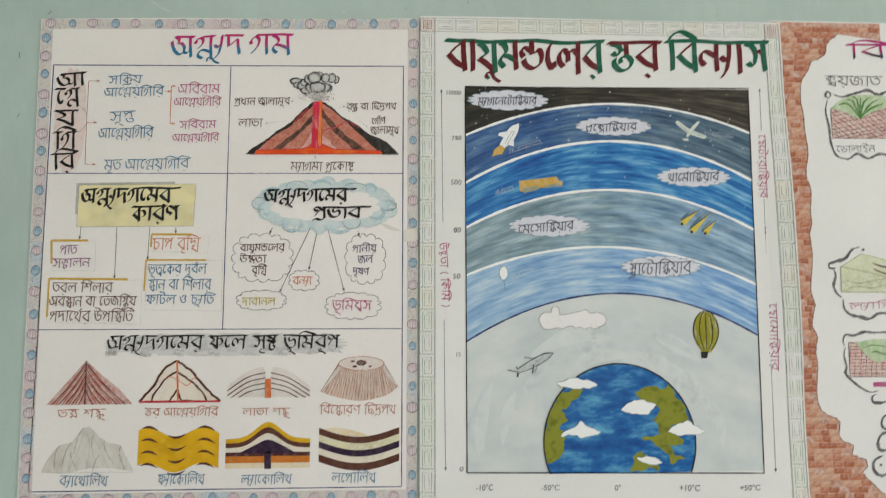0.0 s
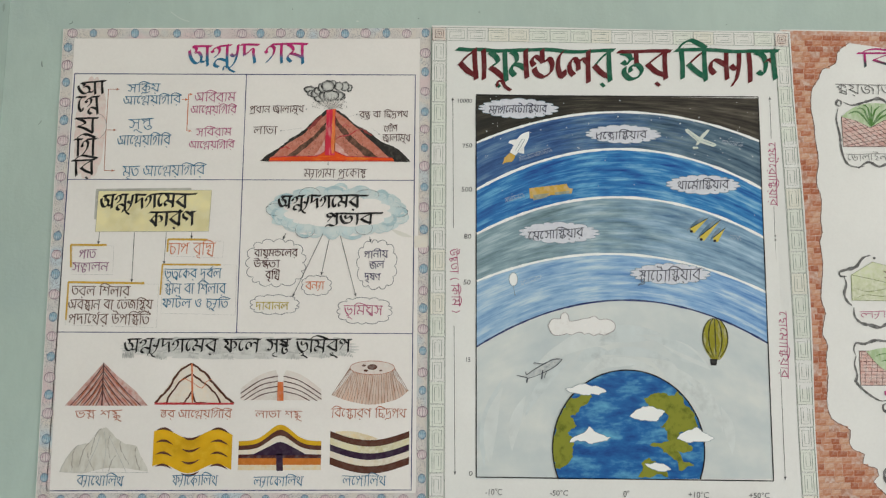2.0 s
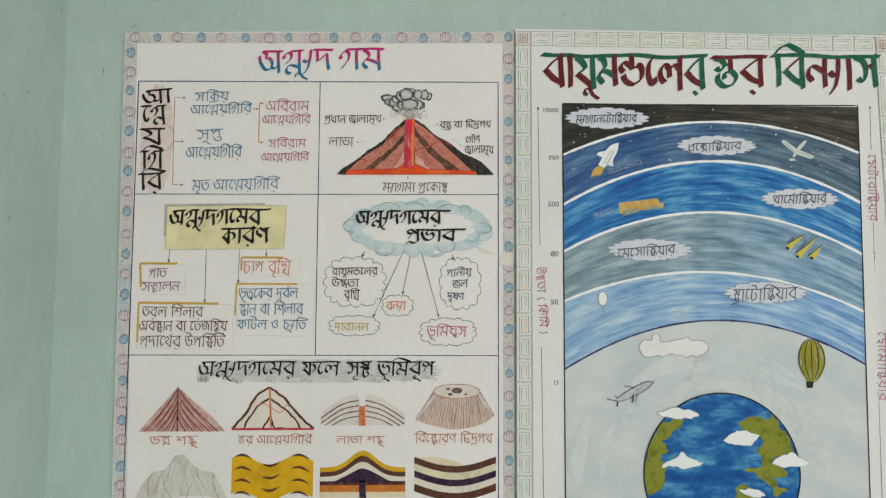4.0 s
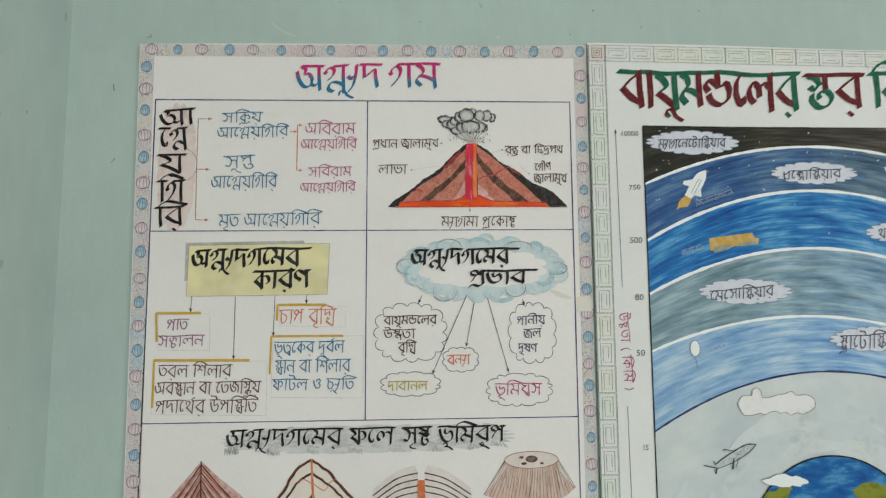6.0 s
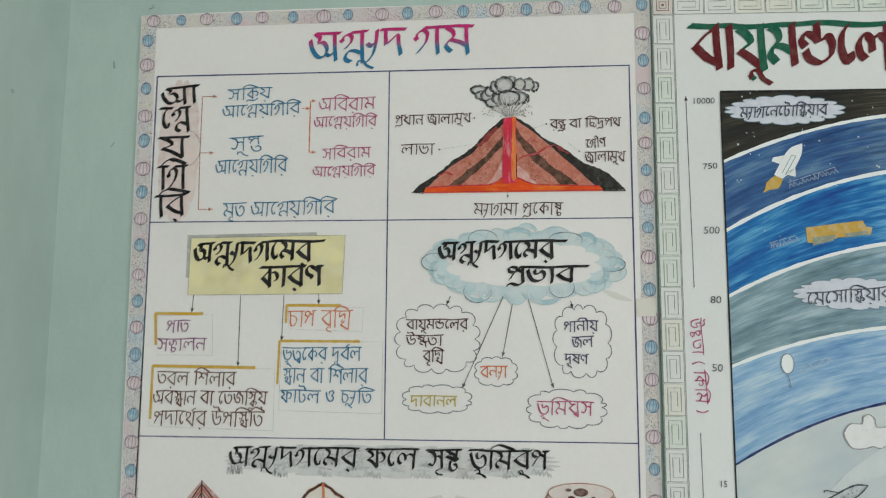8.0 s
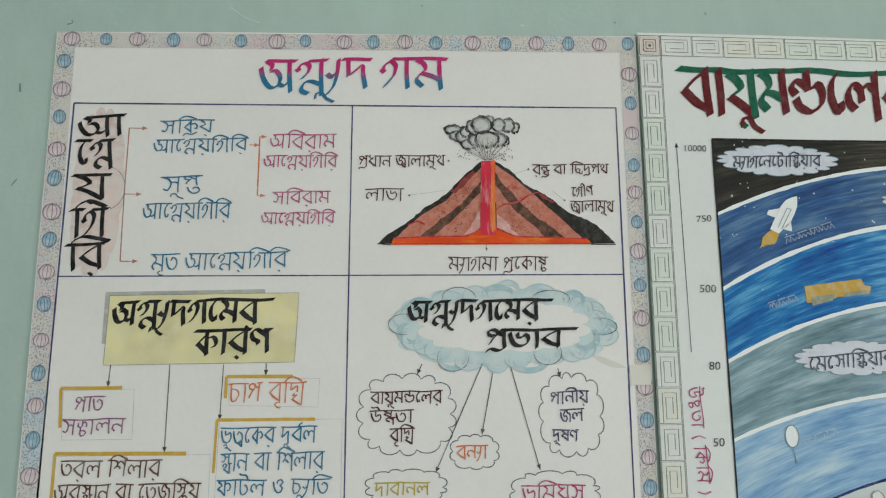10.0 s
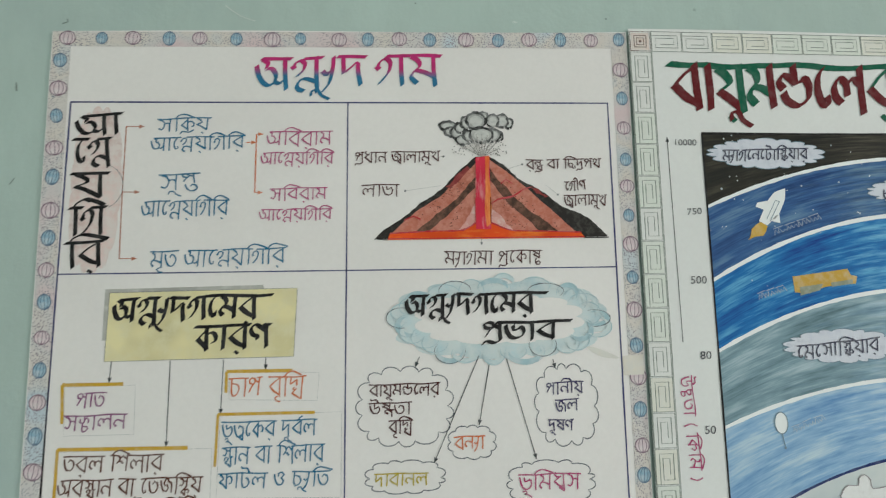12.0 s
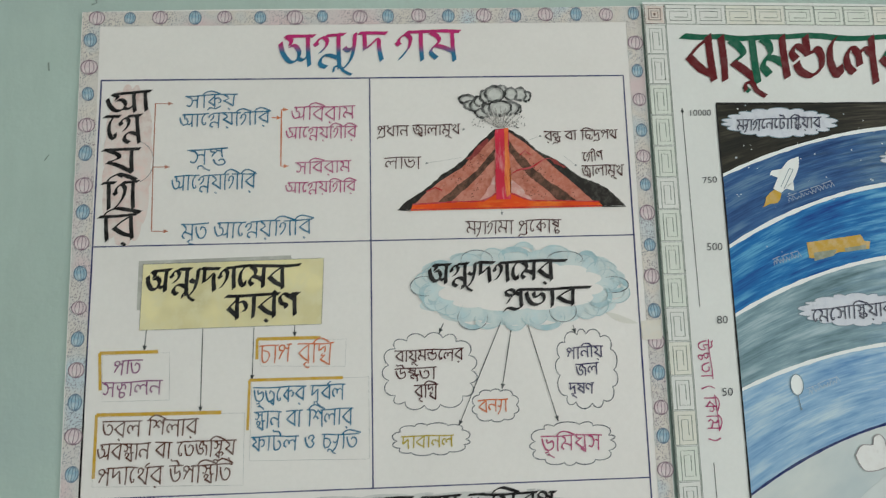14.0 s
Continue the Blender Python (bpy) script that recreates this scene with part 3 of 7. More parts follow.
def lay(word, swash=0.0):
    """Pen strokes of a word, each with its cluster's number; cluster -1 is the headline."""
    strokes, heads, pen = [], [], 0.0
    rnd = random.Random(sum(ord(c) for c in word))
    number = 0

    def pen_line(*pts):
        strokes.append((number, list(pts)))

    def add(ch, x, y=0.0, sx=1.0, sy=1.0):
        wide, lines = HAND[ch]
        lean, grow = rnd.uniform(-0.05, 0.05), rnd.uniform(0.95, 1.06)
        for pts in lines:
            pen_line(*((x + sx * (px + lean * (py - 1)), y + sy * (1 + (py - 1) * grow + rnd.uniform(-0.012, 0.012))) for px, py in pts))
        return wide * sx

    def upright(x):
        pen_line((x + 0.19, 1.03), (x + 0.20 + rnd.uniform(-0.03, 0.03), 0.5), (x + 0.20, rnd.uniform(-0.05, 0.03)))
        return 0.40

    for number, (base, signs) in enumerate(clusters(word)):
        if base[0] == " ":
            pen += 0.42
            continue
        reph = len(base) > 1 and base[0] == "র"
        base = base[1:] if reph else base
        raphala = len(base) > 1 and base[-1] == "র"
        base = base[:-1] if raphala else base
        yaphala = len(base) > 1 and base[-1] == "য"
        base = base[:-1] if yaphala else base
        begin = pen
        if "ি" in signs:
            reach = rnd.uniform(1.0, 1.35)
            pen_line((pen + 0.10, 1.03), (pen + 0.24, 1.20), (pen + 0.56, 1.32), (pen + 0.5 + 0.4 * reach, 1.20), (pen + 0.34 + 0.8 * reach, 1.06))
            pen += upright(pen)
        if any(s in signs for s in "েোৈৌ"):
            pen_line((pen + 0.34, 0.99), (pen + 0.16, 0.74), (pen + 0.12, 0.40), (pen + 0.24, 0.12), (pen + 0.38, 0.16), (pen + 0.36, 0.32))
            pen += 0.56
        start, low, key = pen, 0.0, "\u09cd".join(base)
        if key in HAND:
            pen += add(key, pen)
            low = -0.08 if len(base) > 1 else 0.0
        elif base[1] == "ব":
            pen += add(base[0], pen)
            low = -0.1
            pen_line((pen - 0.14, 0.28), (pen - 0.44, 0.08))
            pen_line((pen - 0.44, 0.10), (pen - 0.14, -0.12))
            pen_line((pen - 0.14, 0.34), (pen - 0.13, -0.16))
        else:
            w = add(base[0], pen, 0.42, 0.82, 0.58)
            for k, ch in enumerate(base[1:]):
                w = max(w, 0.16 + add(ch, pen + 0.16, -0.12 - 0.14 * k, 0.78, 0.56))
            pen += w
            low = -0.14
        mid = (start + pen) / 2
        if "\u09bc" in signs or base == ["র"]:
            pen_line((mid - 0.12, -0.12), (mid + 0.02, -0.24))
        if raphala:
            pen_line((start + 0.02, -0.22 + low), (start + 0.16, -0.04 + low), (mid + 0.06, -0.12 + low), (pen - 0.12, 0.06 + low))
        if yaphala:
            pen += 0.08
            pen_line((pen - 0.10, 0.52), (pen + 0.04, 0.40), (pen + 0.20, 0.58))
            pen_line((pen + 0.24, 1.0), (pen + 0.21, 0.56), (pen + 0.10, 0.10), (pen - 0.10, -0.18))
            pen += 0.42
        foot = pen - (0.60 if yaphala else 0.26)
        if "ু" in signs:
            pen_line((foot - 0.26, -0.22 + low), (foot - 0.24, -0.06 + low), (foot - 0.06, -0.04 + low), (foot + 0.06, -0.22 + low), (foot + 0.30, -0.36 + low))
        if "ূ" in signs:
            pen_line((foot - 0.36, -0.10 + low), (foot - 0.16, -0.02 + low), (foot - 0.08, -0.18 + low), (foot - 0.26, -0.24 + low), (foot - 0.02, -0.26 + low), (foot + 0.24, -0.44 + low))
        if "ৃ" in signs:
            pen_line((foot, 0.0 + low), (foot - 0.18, -0.12 + low), (foot - 0.06, -0.26 + low), (foot + 0.20, -0.30 + low))
        if reph:
            pen_line((mid + 0.04, 1.04), (mid + 0.14, 1.16), (mid + 0.34, 1.26))
        if "া" in signs or "ো" in signs:
            pen += upright(pen)
        if "ী" in signs:
            pen_line((start + 0.10, 1.10), (start + 0.30, 1.30), (pen, 1.26), (pen + 0.20, 1.02))
            pen += upright(pen)
        if "ৌ" in signs:
            pen_line((pen - 0.30, 1.16), (pen - 0.06, 1.36), (pen + 0.20, 1.02))
            pen += upright(pen)
        if key not in HEADLESS:
            heads.append([begin, pen])
        elif signs.strip("\u09bcুূৃ"):
            heads += [[begin, start + 0.02]] * (start > begin) + [[pen - 0.4, pen]] * ("া" in signs or "ো" in signs or "ী" in signs)
    runs = []
    for a, b in heads:
        if runs and a - runs[-1][1] < 0.06:
            runs[-1][1] = b
        else:
            runs.append([a, b])
    if swash:
        runs[-1][1] += swash * 1.3
    number = -1
    for a, b in runs:
        n = max(2, int((b - a) / 0.5))
        pen_line(*((a - 0.06 + (b - a + 0.08) * k / n, 1.0 + rnd.uniform(-0.015, 0.02)) for k in range(n + 1)))
    return strokes, pen


def nib_line(pts, wide, thin, angle, rnd, step=0.0016):
    """Quads of one pen stroke: broad across the nib's edge, thin along it, with slanted ends."""
    if len(pts) == 2:
        m = max(2, int(math.dist(*pts) / (step * 2)))
        run = [(pts[0][0] + (pts[1][0] - pts[0][0]) * k / m, pts[0][1] + (pts[1][1] - pts[0][1]) * k / m) for k in range(m + 1)]
    else:
        run = along(pts, step)
    nib = Vector((math.cos(angle), math.sin(angle)))
    sides, last = [], None
    for i, p in enumerate(run):
        a, b = run[max(0, i - 1)], run[min(len(run) - 1, i + 1)]
        d = Vector((b[0] - a[0], b[1] - a[1]))
        d = d.normalized() if d.length > 1e-9 else Vector((1, 0))
        across = Vector((-d.y, d.x))
        w = max(thin, wide * abs(across.dot(nib))) * (1 + rnd.uniform(-0.06, 0.06))
        w = w if last is None else last + max(-0.3 * wide, min(0.3 * wide, w - last))
        last = w
        lean = d * (nib.dot(d) * wide * 0.5 * (1 if across.dot(nib) > 0 else -1)) if i in (0, len(run) - 1) and wide > 0.002 else Vector((0, 0))
        s = across * (w / 2)
        pair = [(p[0] + s.x + lean.x, p[1] + s.y + lean.y), (p[0] - s.x - lean.x, p[1] - s.y - lean.y)]
        if sides:
            pair = [q if (q[0] - o[0]) * d.x + (q[1] - o[1]) * d.y > 1e-6 else (o[0] + d.x * 3e-5, o[1] + d.y * 3e-5) for q, o in zip(pair, sides[-1])]
        sides.append(tuple(pair))
    return [[s[0], s[1], t[1], t[0]] for s, t in zip(sides, sides[1:])]


def lettering(sheet, word, x0, z0, x1, z1, h, mat, pen_wide=0.0016, slant=0.06, layer=3, name="lettering", label="", latin=False, parent=None, swash=0.0, angle=38.0, second=None, heads_second=False, picked=()):
    """Writes a word so that its headline runs from (x0, z0) to (x1, z1), h high. second: another ink for the headline or some letters."""
    length = math.dist((x0, z0), (x1, z1))
    ux, uz = (x1 - x0) / length, (z1 - z0) / length
    ph = (x0 * 91 + z0 * 57) % 6.28
    rnd = random.Random(int(1e4 * (x0 + 3 * z0)) + len(word))
    faces = []
    if latin:
        wide = 0.0
        for ch in word:
            if ch == " ":
                wide += 0.3
                continue
            quads, adv = glyph(ch)
            faces += [([(wide + p[0], p[1]) for p in f], 0, 0) for f in quads]
            wide += adv
        sx, sy = length / wide, h / 0.69
        faces = [([(p[0] * sx + slant * (p[1] - 0.69) * sy, (p[1] - 0.69) * sy) for p in f], lv, sl) for f, lv, sl in faces]
    else:
        strokes, wide = lay(word, swash)
        sx, sy = length / wide, h
        thin = pen_wide * (0.7 if pen_wide < 0.002 else 0.30)
        for k, (number, pts) in enumerate(strokes):
            run = [(px * sx + slant * (py - 1) * sy, (py - 1) * sy + 0.025 * sy * math.sin(px * 1.9 + ph)) for px, py in pts]
            slot = int(bool(second) and (heads_second if number < 0 else (number in picked and k % 3 != 2)))
            faces += [(q, k % 22, slot) for q in nib_line(run, pen_wide * (0.62 if max(py for px, py in pts) < 0.02 else 1.0), thin, radians(angle), rnd)]
    bm = bmesh.new()
    for f, level, slot in faces:
        vs = []
        for a, b in f:
            x, z = x0 + ux * a - uz * b, z0 + uz * a + ux * b
            vs.append(bm.verts.new((x, sheet.depth(x, z, layer) - level * SHIM, z)))
        bm.faces.new(vs).material_index = slot
    bmesh.ops.remove_doubles(bm, verts=bm.verts[:], dist=2e-6)
    bm.normal_update()
    bmesh.ops.reverse_faces(bm, faces=[f for f in bm.faces if f.normal.y > 0])
    return part(name, bm, [mat, second] if second else mat, parent or sheet.thing, label)


# ---- inks and crayons ----
INK_BLUE = ink("violet_blue", (0.045, 0.05, 0.16), 0.12)
INK_BLACK = ink("black", (0.012, 0.011, 0.012), 0.06)
INK_GREY = ink("pencil_grey", (0.16, 0.17, 0.18), 0.4)
INK_FAINT = ink("faint_pencil", (0.42, 0.42, 0.42), 0.4)
INK_CYAN = ink("teal_blue", (0.02, 0.150, 0.275), 0.2)
INK_PINK = ink("pink", (0.43, 0.08, 0.20), 0.28)
INK_MAROON = ink("maroon", (0.075, 0.02, 0.02), 0.14)
INK_ORANGE = ink("orange", (0.62, 0.16, 0.05), 0.3)
INK_RUST = ink("rust", (0.42, 0.115, 0.05), 0.25)
INK_BROWN = ink("brown", (0.12, 0.045, 0.03), 0.22)
INK_PURPLE = ink("purple", (0.26, 0.09, 0.2), 0.3)
INK_YELLOW = ink("mustard", (0.60, 0.36, 0.04), 0.2)
SOLID_BROWN = ink("solid_brown", (0.10, 0.035, 0.022), 0.04)
INK_NAVY = ink("navy", (0.06, 0.05, 0.12), 0.2)
INK_RED = ink("red", (0.5, 0.03, 0.04), 0.15)
INK_MAGENTA = ink("magenta", (0.42, 0.05, 0.16), 0.3)
INK_DARK = ink("dark_pencil", (0.05, 0.055, 0.06), 0.25)
INK_BUBBLE = ink("bubble_pencil", (0.105, 0.115, 0.14), 0.3)
INK_SLATE = ink("slate_blue", (0.16, 0.24, 0.30), 0.3)
WHITE = ink("white_paint", (0.86, 0.87, 0.87), 0.0)
CHARCOAL = crayon("charcoal", (0.032, 0.029, 0.027), 0.85, ground=(0.14, 0.13, 0.12))
ROCK = crayon("red_rock", (0.49, 0.155, 0.105), 0.6, ground=(0.72, 0.35, 0.28))
ROSE = crayon("rose", (0.72, 0.36, 0.32), 0.85)
CRIMSON = crayon("crimson", (0.70, 0.04, 0.08), 1.0, (1, 1, 0.2))
MAGMA = crayon("magma", (0.76, 0.085, 0.018), 0.92, (0.35, 1, 1.6), scale=75.0, ground=(1.0, 0.50, 0.07))
SOOT = crayon("soot", (0.075, 0.045, 0.034), 0.7, ground=(0.36, 0.17, 0.12))
SMOKE = crayon("smoke", (0.30, 0.30, 0.29), 0.55)
SMUDGE = crayon("smudge", (0.56, 0.55, 0.55), 0.4, (0.5, 1, 1.6))
BLUSH = crayon("blush", (0.74, 0.56, 0.53), 0.5)
MIST = crayon("mist_blue", (0.53, 0.67, 0.71), 0.4, scale=60.0)
STRAW = crayon("straw", (0.74, 0.66, 0.38), 0.8, scale=60.0, ground=(0.78, 0.74, 0.55))

# ---- volcanism poster ----
S_TL, S_TR, S_BL, S_BR = (-0.5440, 1.8620), (-0.0030, 1.8730), (-0.5370, 1.1830), (-0.0050, 1.1830)
S_TOP, S_FOOT = (S_TL[1] + S_TR[1]) / 2, (S_BL[1] + S_BR[1]) / 2
p1 = Sheet("volcanism_poster", "white hand-drawn volcanism poster with beaded border pasted on wall", S_BL[0], S_BR[0], S_FOOT, S_TOP, WALL - 0.0022, M_PAPER, skew=(0, S_TL[0] - S_BL[0], 0, S_TR[0] - S_BR[0]), tip=(S_TL[1] - S_TOP, S_TR[1] - S_TOP))
GX = (-0.523, -0.274, -0.0255)
GZ = (1.7965, 1.6385, 1.419, 1.204)
p1.put("grid_line", line((GX[0], GZ[0] - 0.003), (GX[2], GZ[0] + 0.003), (GX[2], GZ[3]), (GX[0], GZ[3]), width=0.0014, closed=True), INK_BLUE)
p1.put("grid_line", line((GX[0], GZ[1] - 0.002), (GX[2], GZ[1] + 0.002), width=0.0011), INK_BLUE)
p1.put("grid_line", line((GX[0], GZ[2]), (GX[2], GZ[2]), width=0.0011), INK_BLUE)
p1.put("grid_line", line((GX[1], GZ[0]), (GX[1], GZ[2]), width=0.0012), INK_BLUE)

# border strip with beads
SPECKLE = speckled("stippled_border")
BTL, BTR, BBL, BBR = (-0.5300, 1.8550), (-0.0110, 1.8640), (-0.5270, 1.1930), (-0.0110, 1.1920)
HALF = 0.0082


BLT, BRT = (-0.5350, 1.8340), (-0.0130, 1.8300)
E = 0.0007
p1.put("border_strip", [[(S_TL[0] + E, BTL[1] - HALF), (S_TR[0] - E, BTR[1] - HALF), (S_TR[0] - E, S_TR[1] - E), (S_TL[0] + E, S_TL[1] - E)]], SPECKLE)
p1.put("border_strip", [[(S_BL[0] + E, S_BL[1] + E), (S_BR[0] - E, S_BR[1] + E), (S_BR[0] - E, BBR[1] + HALF), (S_BL[0] + E, BBL[1] + HALF)]], SPECKLE)
p1.put("border_strip", [[(S_BL[0] + E, BBL[1] + HALF), (BBL[0] + HALF, BBL[1] + HALF), (BLT[0] + HALF, BTL[1] - HALF), (S_TL[0] + E, BTL[1] - HALF)]], SPECKLE)
p1.put("border_strip", [[(BBR[0] - HALF, BBR[1] + HALF), (S_BR[0] - E, BBR[1] + HALF), (S_TR[0] - E, BTR[1] - HALF), (BTR[0] - HALF, BTR[1] - HALF)]], SPECKLE)


def bead_mesh(name, rx, rz, fill, pen):
    """A little striped ball: tinted oval, outline and meridians."""
    bm = bmesh.new()

    def add(outline, y, slot):
        f = bm.faces.new([bm.verts.new((x, y, z)) for x, z in outline])
        f.material_index = slot
    add(ellipse(0, 0, rx, rz, 16), 0.0, 0)
    for q in ribbon(ellipse(0, 0, rx, rz, 16), 0.0009, closed=True):
        add(q, -STEP, 1)
    for k in (-0.55, 0.05, 0.6):
        for q in ribbon([(rx * k * math.cos(a), rz * 0.95 * math.sin(a)) for a in np.linspace(-1.5, 1.5, 6)], 0.0006):
            add(q, -STEP, 1)
    return finish(bm, name, [fill, pen])


BEADS = (bead_mesh("bead", 0.0070, 0.0068, crayon("bead_pink", (0.70, 0.56, 0.60), 0.6), ink("plum_pen", (0.24, 0.15, 0.20), 0.3)),
         bead_mesh("bead", 0.0054, 0.0066, crayon("bead_blue", (0.30, 0.48, 0.60), 0.7), ink("steel_pen", (0.12, 0.19, 0.28), 0.3)))


def bead_row(ax, az, bx, bz, count, first):
    rnd = random.Random(count * 7 + first)
    for i in range(count):
        t = (i + (rnd.uniform(-0.12, 0.12) if 0 < i < count - 1 else 0)) / (count - 1)
        x, z = ax + (bx - ax) * t, az + (bz - az) * t + rnd.uniform(-0.0008, 0.0008)
        ob = part("bead", BEADS[(i + first) % 2], None, p1.thing)
        ob.location = (x, p1.depth(x, z, 2), z)
        k = rnd.uniform(0.9, 1.08)
        ob.scale = (k, 1, k * rnd.uniform(0.92, 1.05))
        ob.rotation_euler = (0, rnd.uniform(-0.15, 0.15), 0)


bead_row(*BTL, *BTR, 18, 0)
bead_row(*BLT, BBL[0], BBL[1] + 0.028, 23, 1)
bead_row(BTR[0], BTR[1] - 0.03, BBR[0], BBR[1] + 0.028, 22, 0)
bead_row(*BBL, *BBR, 20, 0)

TITLE_INK = two_tone("title", (0.50, 0.02, 0.16), (0.02, 0.16, 0.30), 1.826, 0.02)
for word, *spot in (("অগ্ন্যুদ", -0.3590, 1.8380, -0.2580, 1.8420, 0.0290), ("গম", -0.2480, 1.8420, -0.1870, 1.8450, 0.0290)):
    lettering(p1, word, *spot, TITLE_INK, 0.0052, 0.04, name="title", label="title lettering in pink over blue ink")

p1.put("tape_patch", [rough([(-0.0245, 1.5590), (-0.0052, 1.5605), (-0.0056, 1.5420), (-0.0240, 1.5415)], 0.03, 2, 3)], crayon("patch_cream", (0.71, 0.65, 0.57), 0.4), 4, "cream paper patch over the border")
p1.put("smear", lens(along([(-0.0580, 1.5680), (-0.0420, 1.5610), (-0.0270, 1.5570)]), 0.006), crayon("smear_beige", (0.68, 0.64, 0.58), 0.3), 1, "faint beige smear")

# the word for volcano, letter under letter
p1.put("letter_backing", [cloud(-0.5180, 1.6370, -0.4740, 1.7900, 16, 4, 0.07)], BLUSH, 1)
p1.put("backing_edge", ribbon(ellipse(-0.4900, 1.7150, 0.0175, 0.0200, 16, -70, 75), 0.0005, wob=0.5), INK_GREY, 2)
for word, *spot in (("আ", -0.5170, 1.7800, -0.4770, 1.7830, 0.0180), ("গ্নে", -0.5170, 1.7580, -0.4850, 1.7600, 0.0240), ("য়", -0.5160, 1.7260, -0.4860, 1.7270, 0.0211),
                    ("গি", -0.5160, 1.6950, -0.4850, 1.6960, 0.0240), ("রি", -0.5170, 1.6640, -0.4860, 1.6660, 0.0221)):
    lettering(p1, word, *spot, INK_BLACK, 0.0044, 0.0, name="letter")

for word, *spot in (("সক্রিয়", -0.4450, 1.7780, -0.3980, 1.7800, 0.0120), ("আগ্নেয়গিরি", -0.4500, 1.7600, -0.3670, 1.7630, 0.0120), ("সুপ্ত", -0.4410, 1.7250, -0.4060, 1.7280, 0.0149),
                    ("আগ্নেয়গিরি", -0.4550, 1.7010, -0.3790, 1.7030, 0.0140), ("মৃত আগ্নেয়গিরি", -0.4450, 1.6560, -0.3280, 1.6590, 0.0140)):
    lettering(p1, word, *spot, INK_CYAN)
for word, *spot in (("অবিরাম", -0.3470, 1.7670, -0.2880, 1.7680, 0.0130), ("আগ্নেয়গিরি", -0.3520, 1.7470, -0.2860, 1.7480, 0.0110), ("সবিরাম", -0.3430, 1.7130, -0.2920, 1.7150, 0.0110),
                    ("আগ্নেয়গিরি", -0.3520, 1.6940, -0.2870, 1.6950, 0.0100)):
    lettering(p1, word, *spot, INK_PINK, 0.0015)
for spot in ((-0.4730, 1.7710), ):
    p1.put("bracket", line(spot, (-0.4730, 1.7100), (-0.4720, 1.6500), width=0.0009) + arrow(spot, (-0.4570, 1.7710)) + arrow((-0.4730, 1.7100), (-0.4580, 1.7100)) + arrow((-0.4720, 1.6500), (-0.4570, 1.6500)), INK_RUST)
p1.put("bracket", line((-0.3570, 1.7650), (-0.3570, 1.7100), width=0.0013) + arrow((-0.3570, 1.7650), (-0.3510, 1.7650)) + arrow((-0.3570, 1.7100), (-0.3500, 1.7100)) + arrow((-0.3660, 1.7570), (-0.3570, 1.7570)), INK_ORANGE)

# the erupting volcano
cone = p1.put("volcano", [rough(along([(-0.2490, 1.6670), (-0.2400, 1.6760), (-0.2250, 1.6850), (-0.2090, 1.6990), (-0.1880, 1.7130), (-0.1720, 1.7300), (-0.1610, 1.7400), (-0.1550, 1.7450)], 0.006), 0.12, 1, 3, False) + rough(along([(-0.1430, 1.7460), (-0.1290, 1.7380), (-0.1130, 1.7230), (-0.1000, 1.7160), (-0.0860, 1.7070), (-0.0750, 1.6980), (-0.0570, 1.6910), (-0.0460, 1.6830), (-0.0320, 1.6690)], 0.006), 0.12, 1, 4, False)], CHARCOAL, 1, "crayon volcano cut open")
p1.put("rock_layer", [rough([(-0.2340, 1.6720), (-0.2140, 1.6900), (-0.1880, 1.7070), (-0.1550, 1.7390), (-0.1550, 1.6690), (-0.2330, 1.6680)], 0.035, 3, 5)], ROCK, 2, parent=cone)
p1.put("rock_layer", [rough([(-0.1430, 1.7430), (-0.1180, 1.7240), (-0.1010, 1.7090), (-0.0810, 1.6910), (-0.0580, 1.6700), (-0.1440, 1.6690)], 0.035, 3, 6)], ROCK, 2, parent=cone)
p1.put("soot_layer", [rough([(-0.2130, 1.6730), (-0.1930, 1.6900), (-0.1690, 1.7100), (-0.1550, 1.7260), (-0.1560, 1.7150), (-0.1770, 1.6940), (-0.2000, 1.6730)], 0.06, 3, 7)], SOOT, 3, "smudged dark ash layer", parent=cone)
p1.put("soot_layer", [rough([(-0.1430, 1.7370), (-0.1340, 1.7220), (-0.1190, 1.7060), (-0.0980, 1.6890), (-0.0790, 1.6740), (-0.0960, 1.6740), (-0.1160, 1.6920), (-0.1320, 1.7090), (-0.1430, 1.7230)], 0.06, 3, 8)], SOOT, 3, "smudged dark ash layer", parent=cone)
p1.put("light_patch", [rough([(-0.1720, 1.6750), (-0.1640, 1.6870), (-0.1560, 1.7000), (-0.1560, 1.6810)], 0.1, 2, 3), rough([(-0.1430, 1.6990), (-0.1330, 1.6890), (-0.1210, 1.6750), (-0.1420, 1.6810)], 0.1, 2, 4)], ROSE, 4, parent=cone)
SMEAR_RED = crayon("dark_red", (0.26, 0.05, 0.05), 0.7, ground=(0.45, 0.12, 0.1))
p1.put("red_smear", [rough([(-0.1840, 1.7160), (-0.1710, 1.7290), (-0.1630, 1.7360), (-0.1610, 1.7340), (-0.1680, 1.7250), (-0.1790, 1.7140)], 0.12, 2, 3)], SMEAR_RED, 3, parent=cone)
p1.put("red_smear", [rough([(-0.1030, 1.7150), (-0.0980, 1.7150), (-0.0870, 1.7070), (-0.0900, 1.7060), (-0.0990, 1.7100)], 0.12, 2, 4)], SMEAR_RED, 3, parent=cone)
MTOP = along([(-0.2350, 1.6720), (-0.1980, 1.6740), (-0.1680, 1.6750), (-0.1560, 1.6820), (-0.1420, 1.6820), (-0.1240, 1.6750), (-0.0920, 1.6740), (-0.0580, 1.6730)], 0.006)
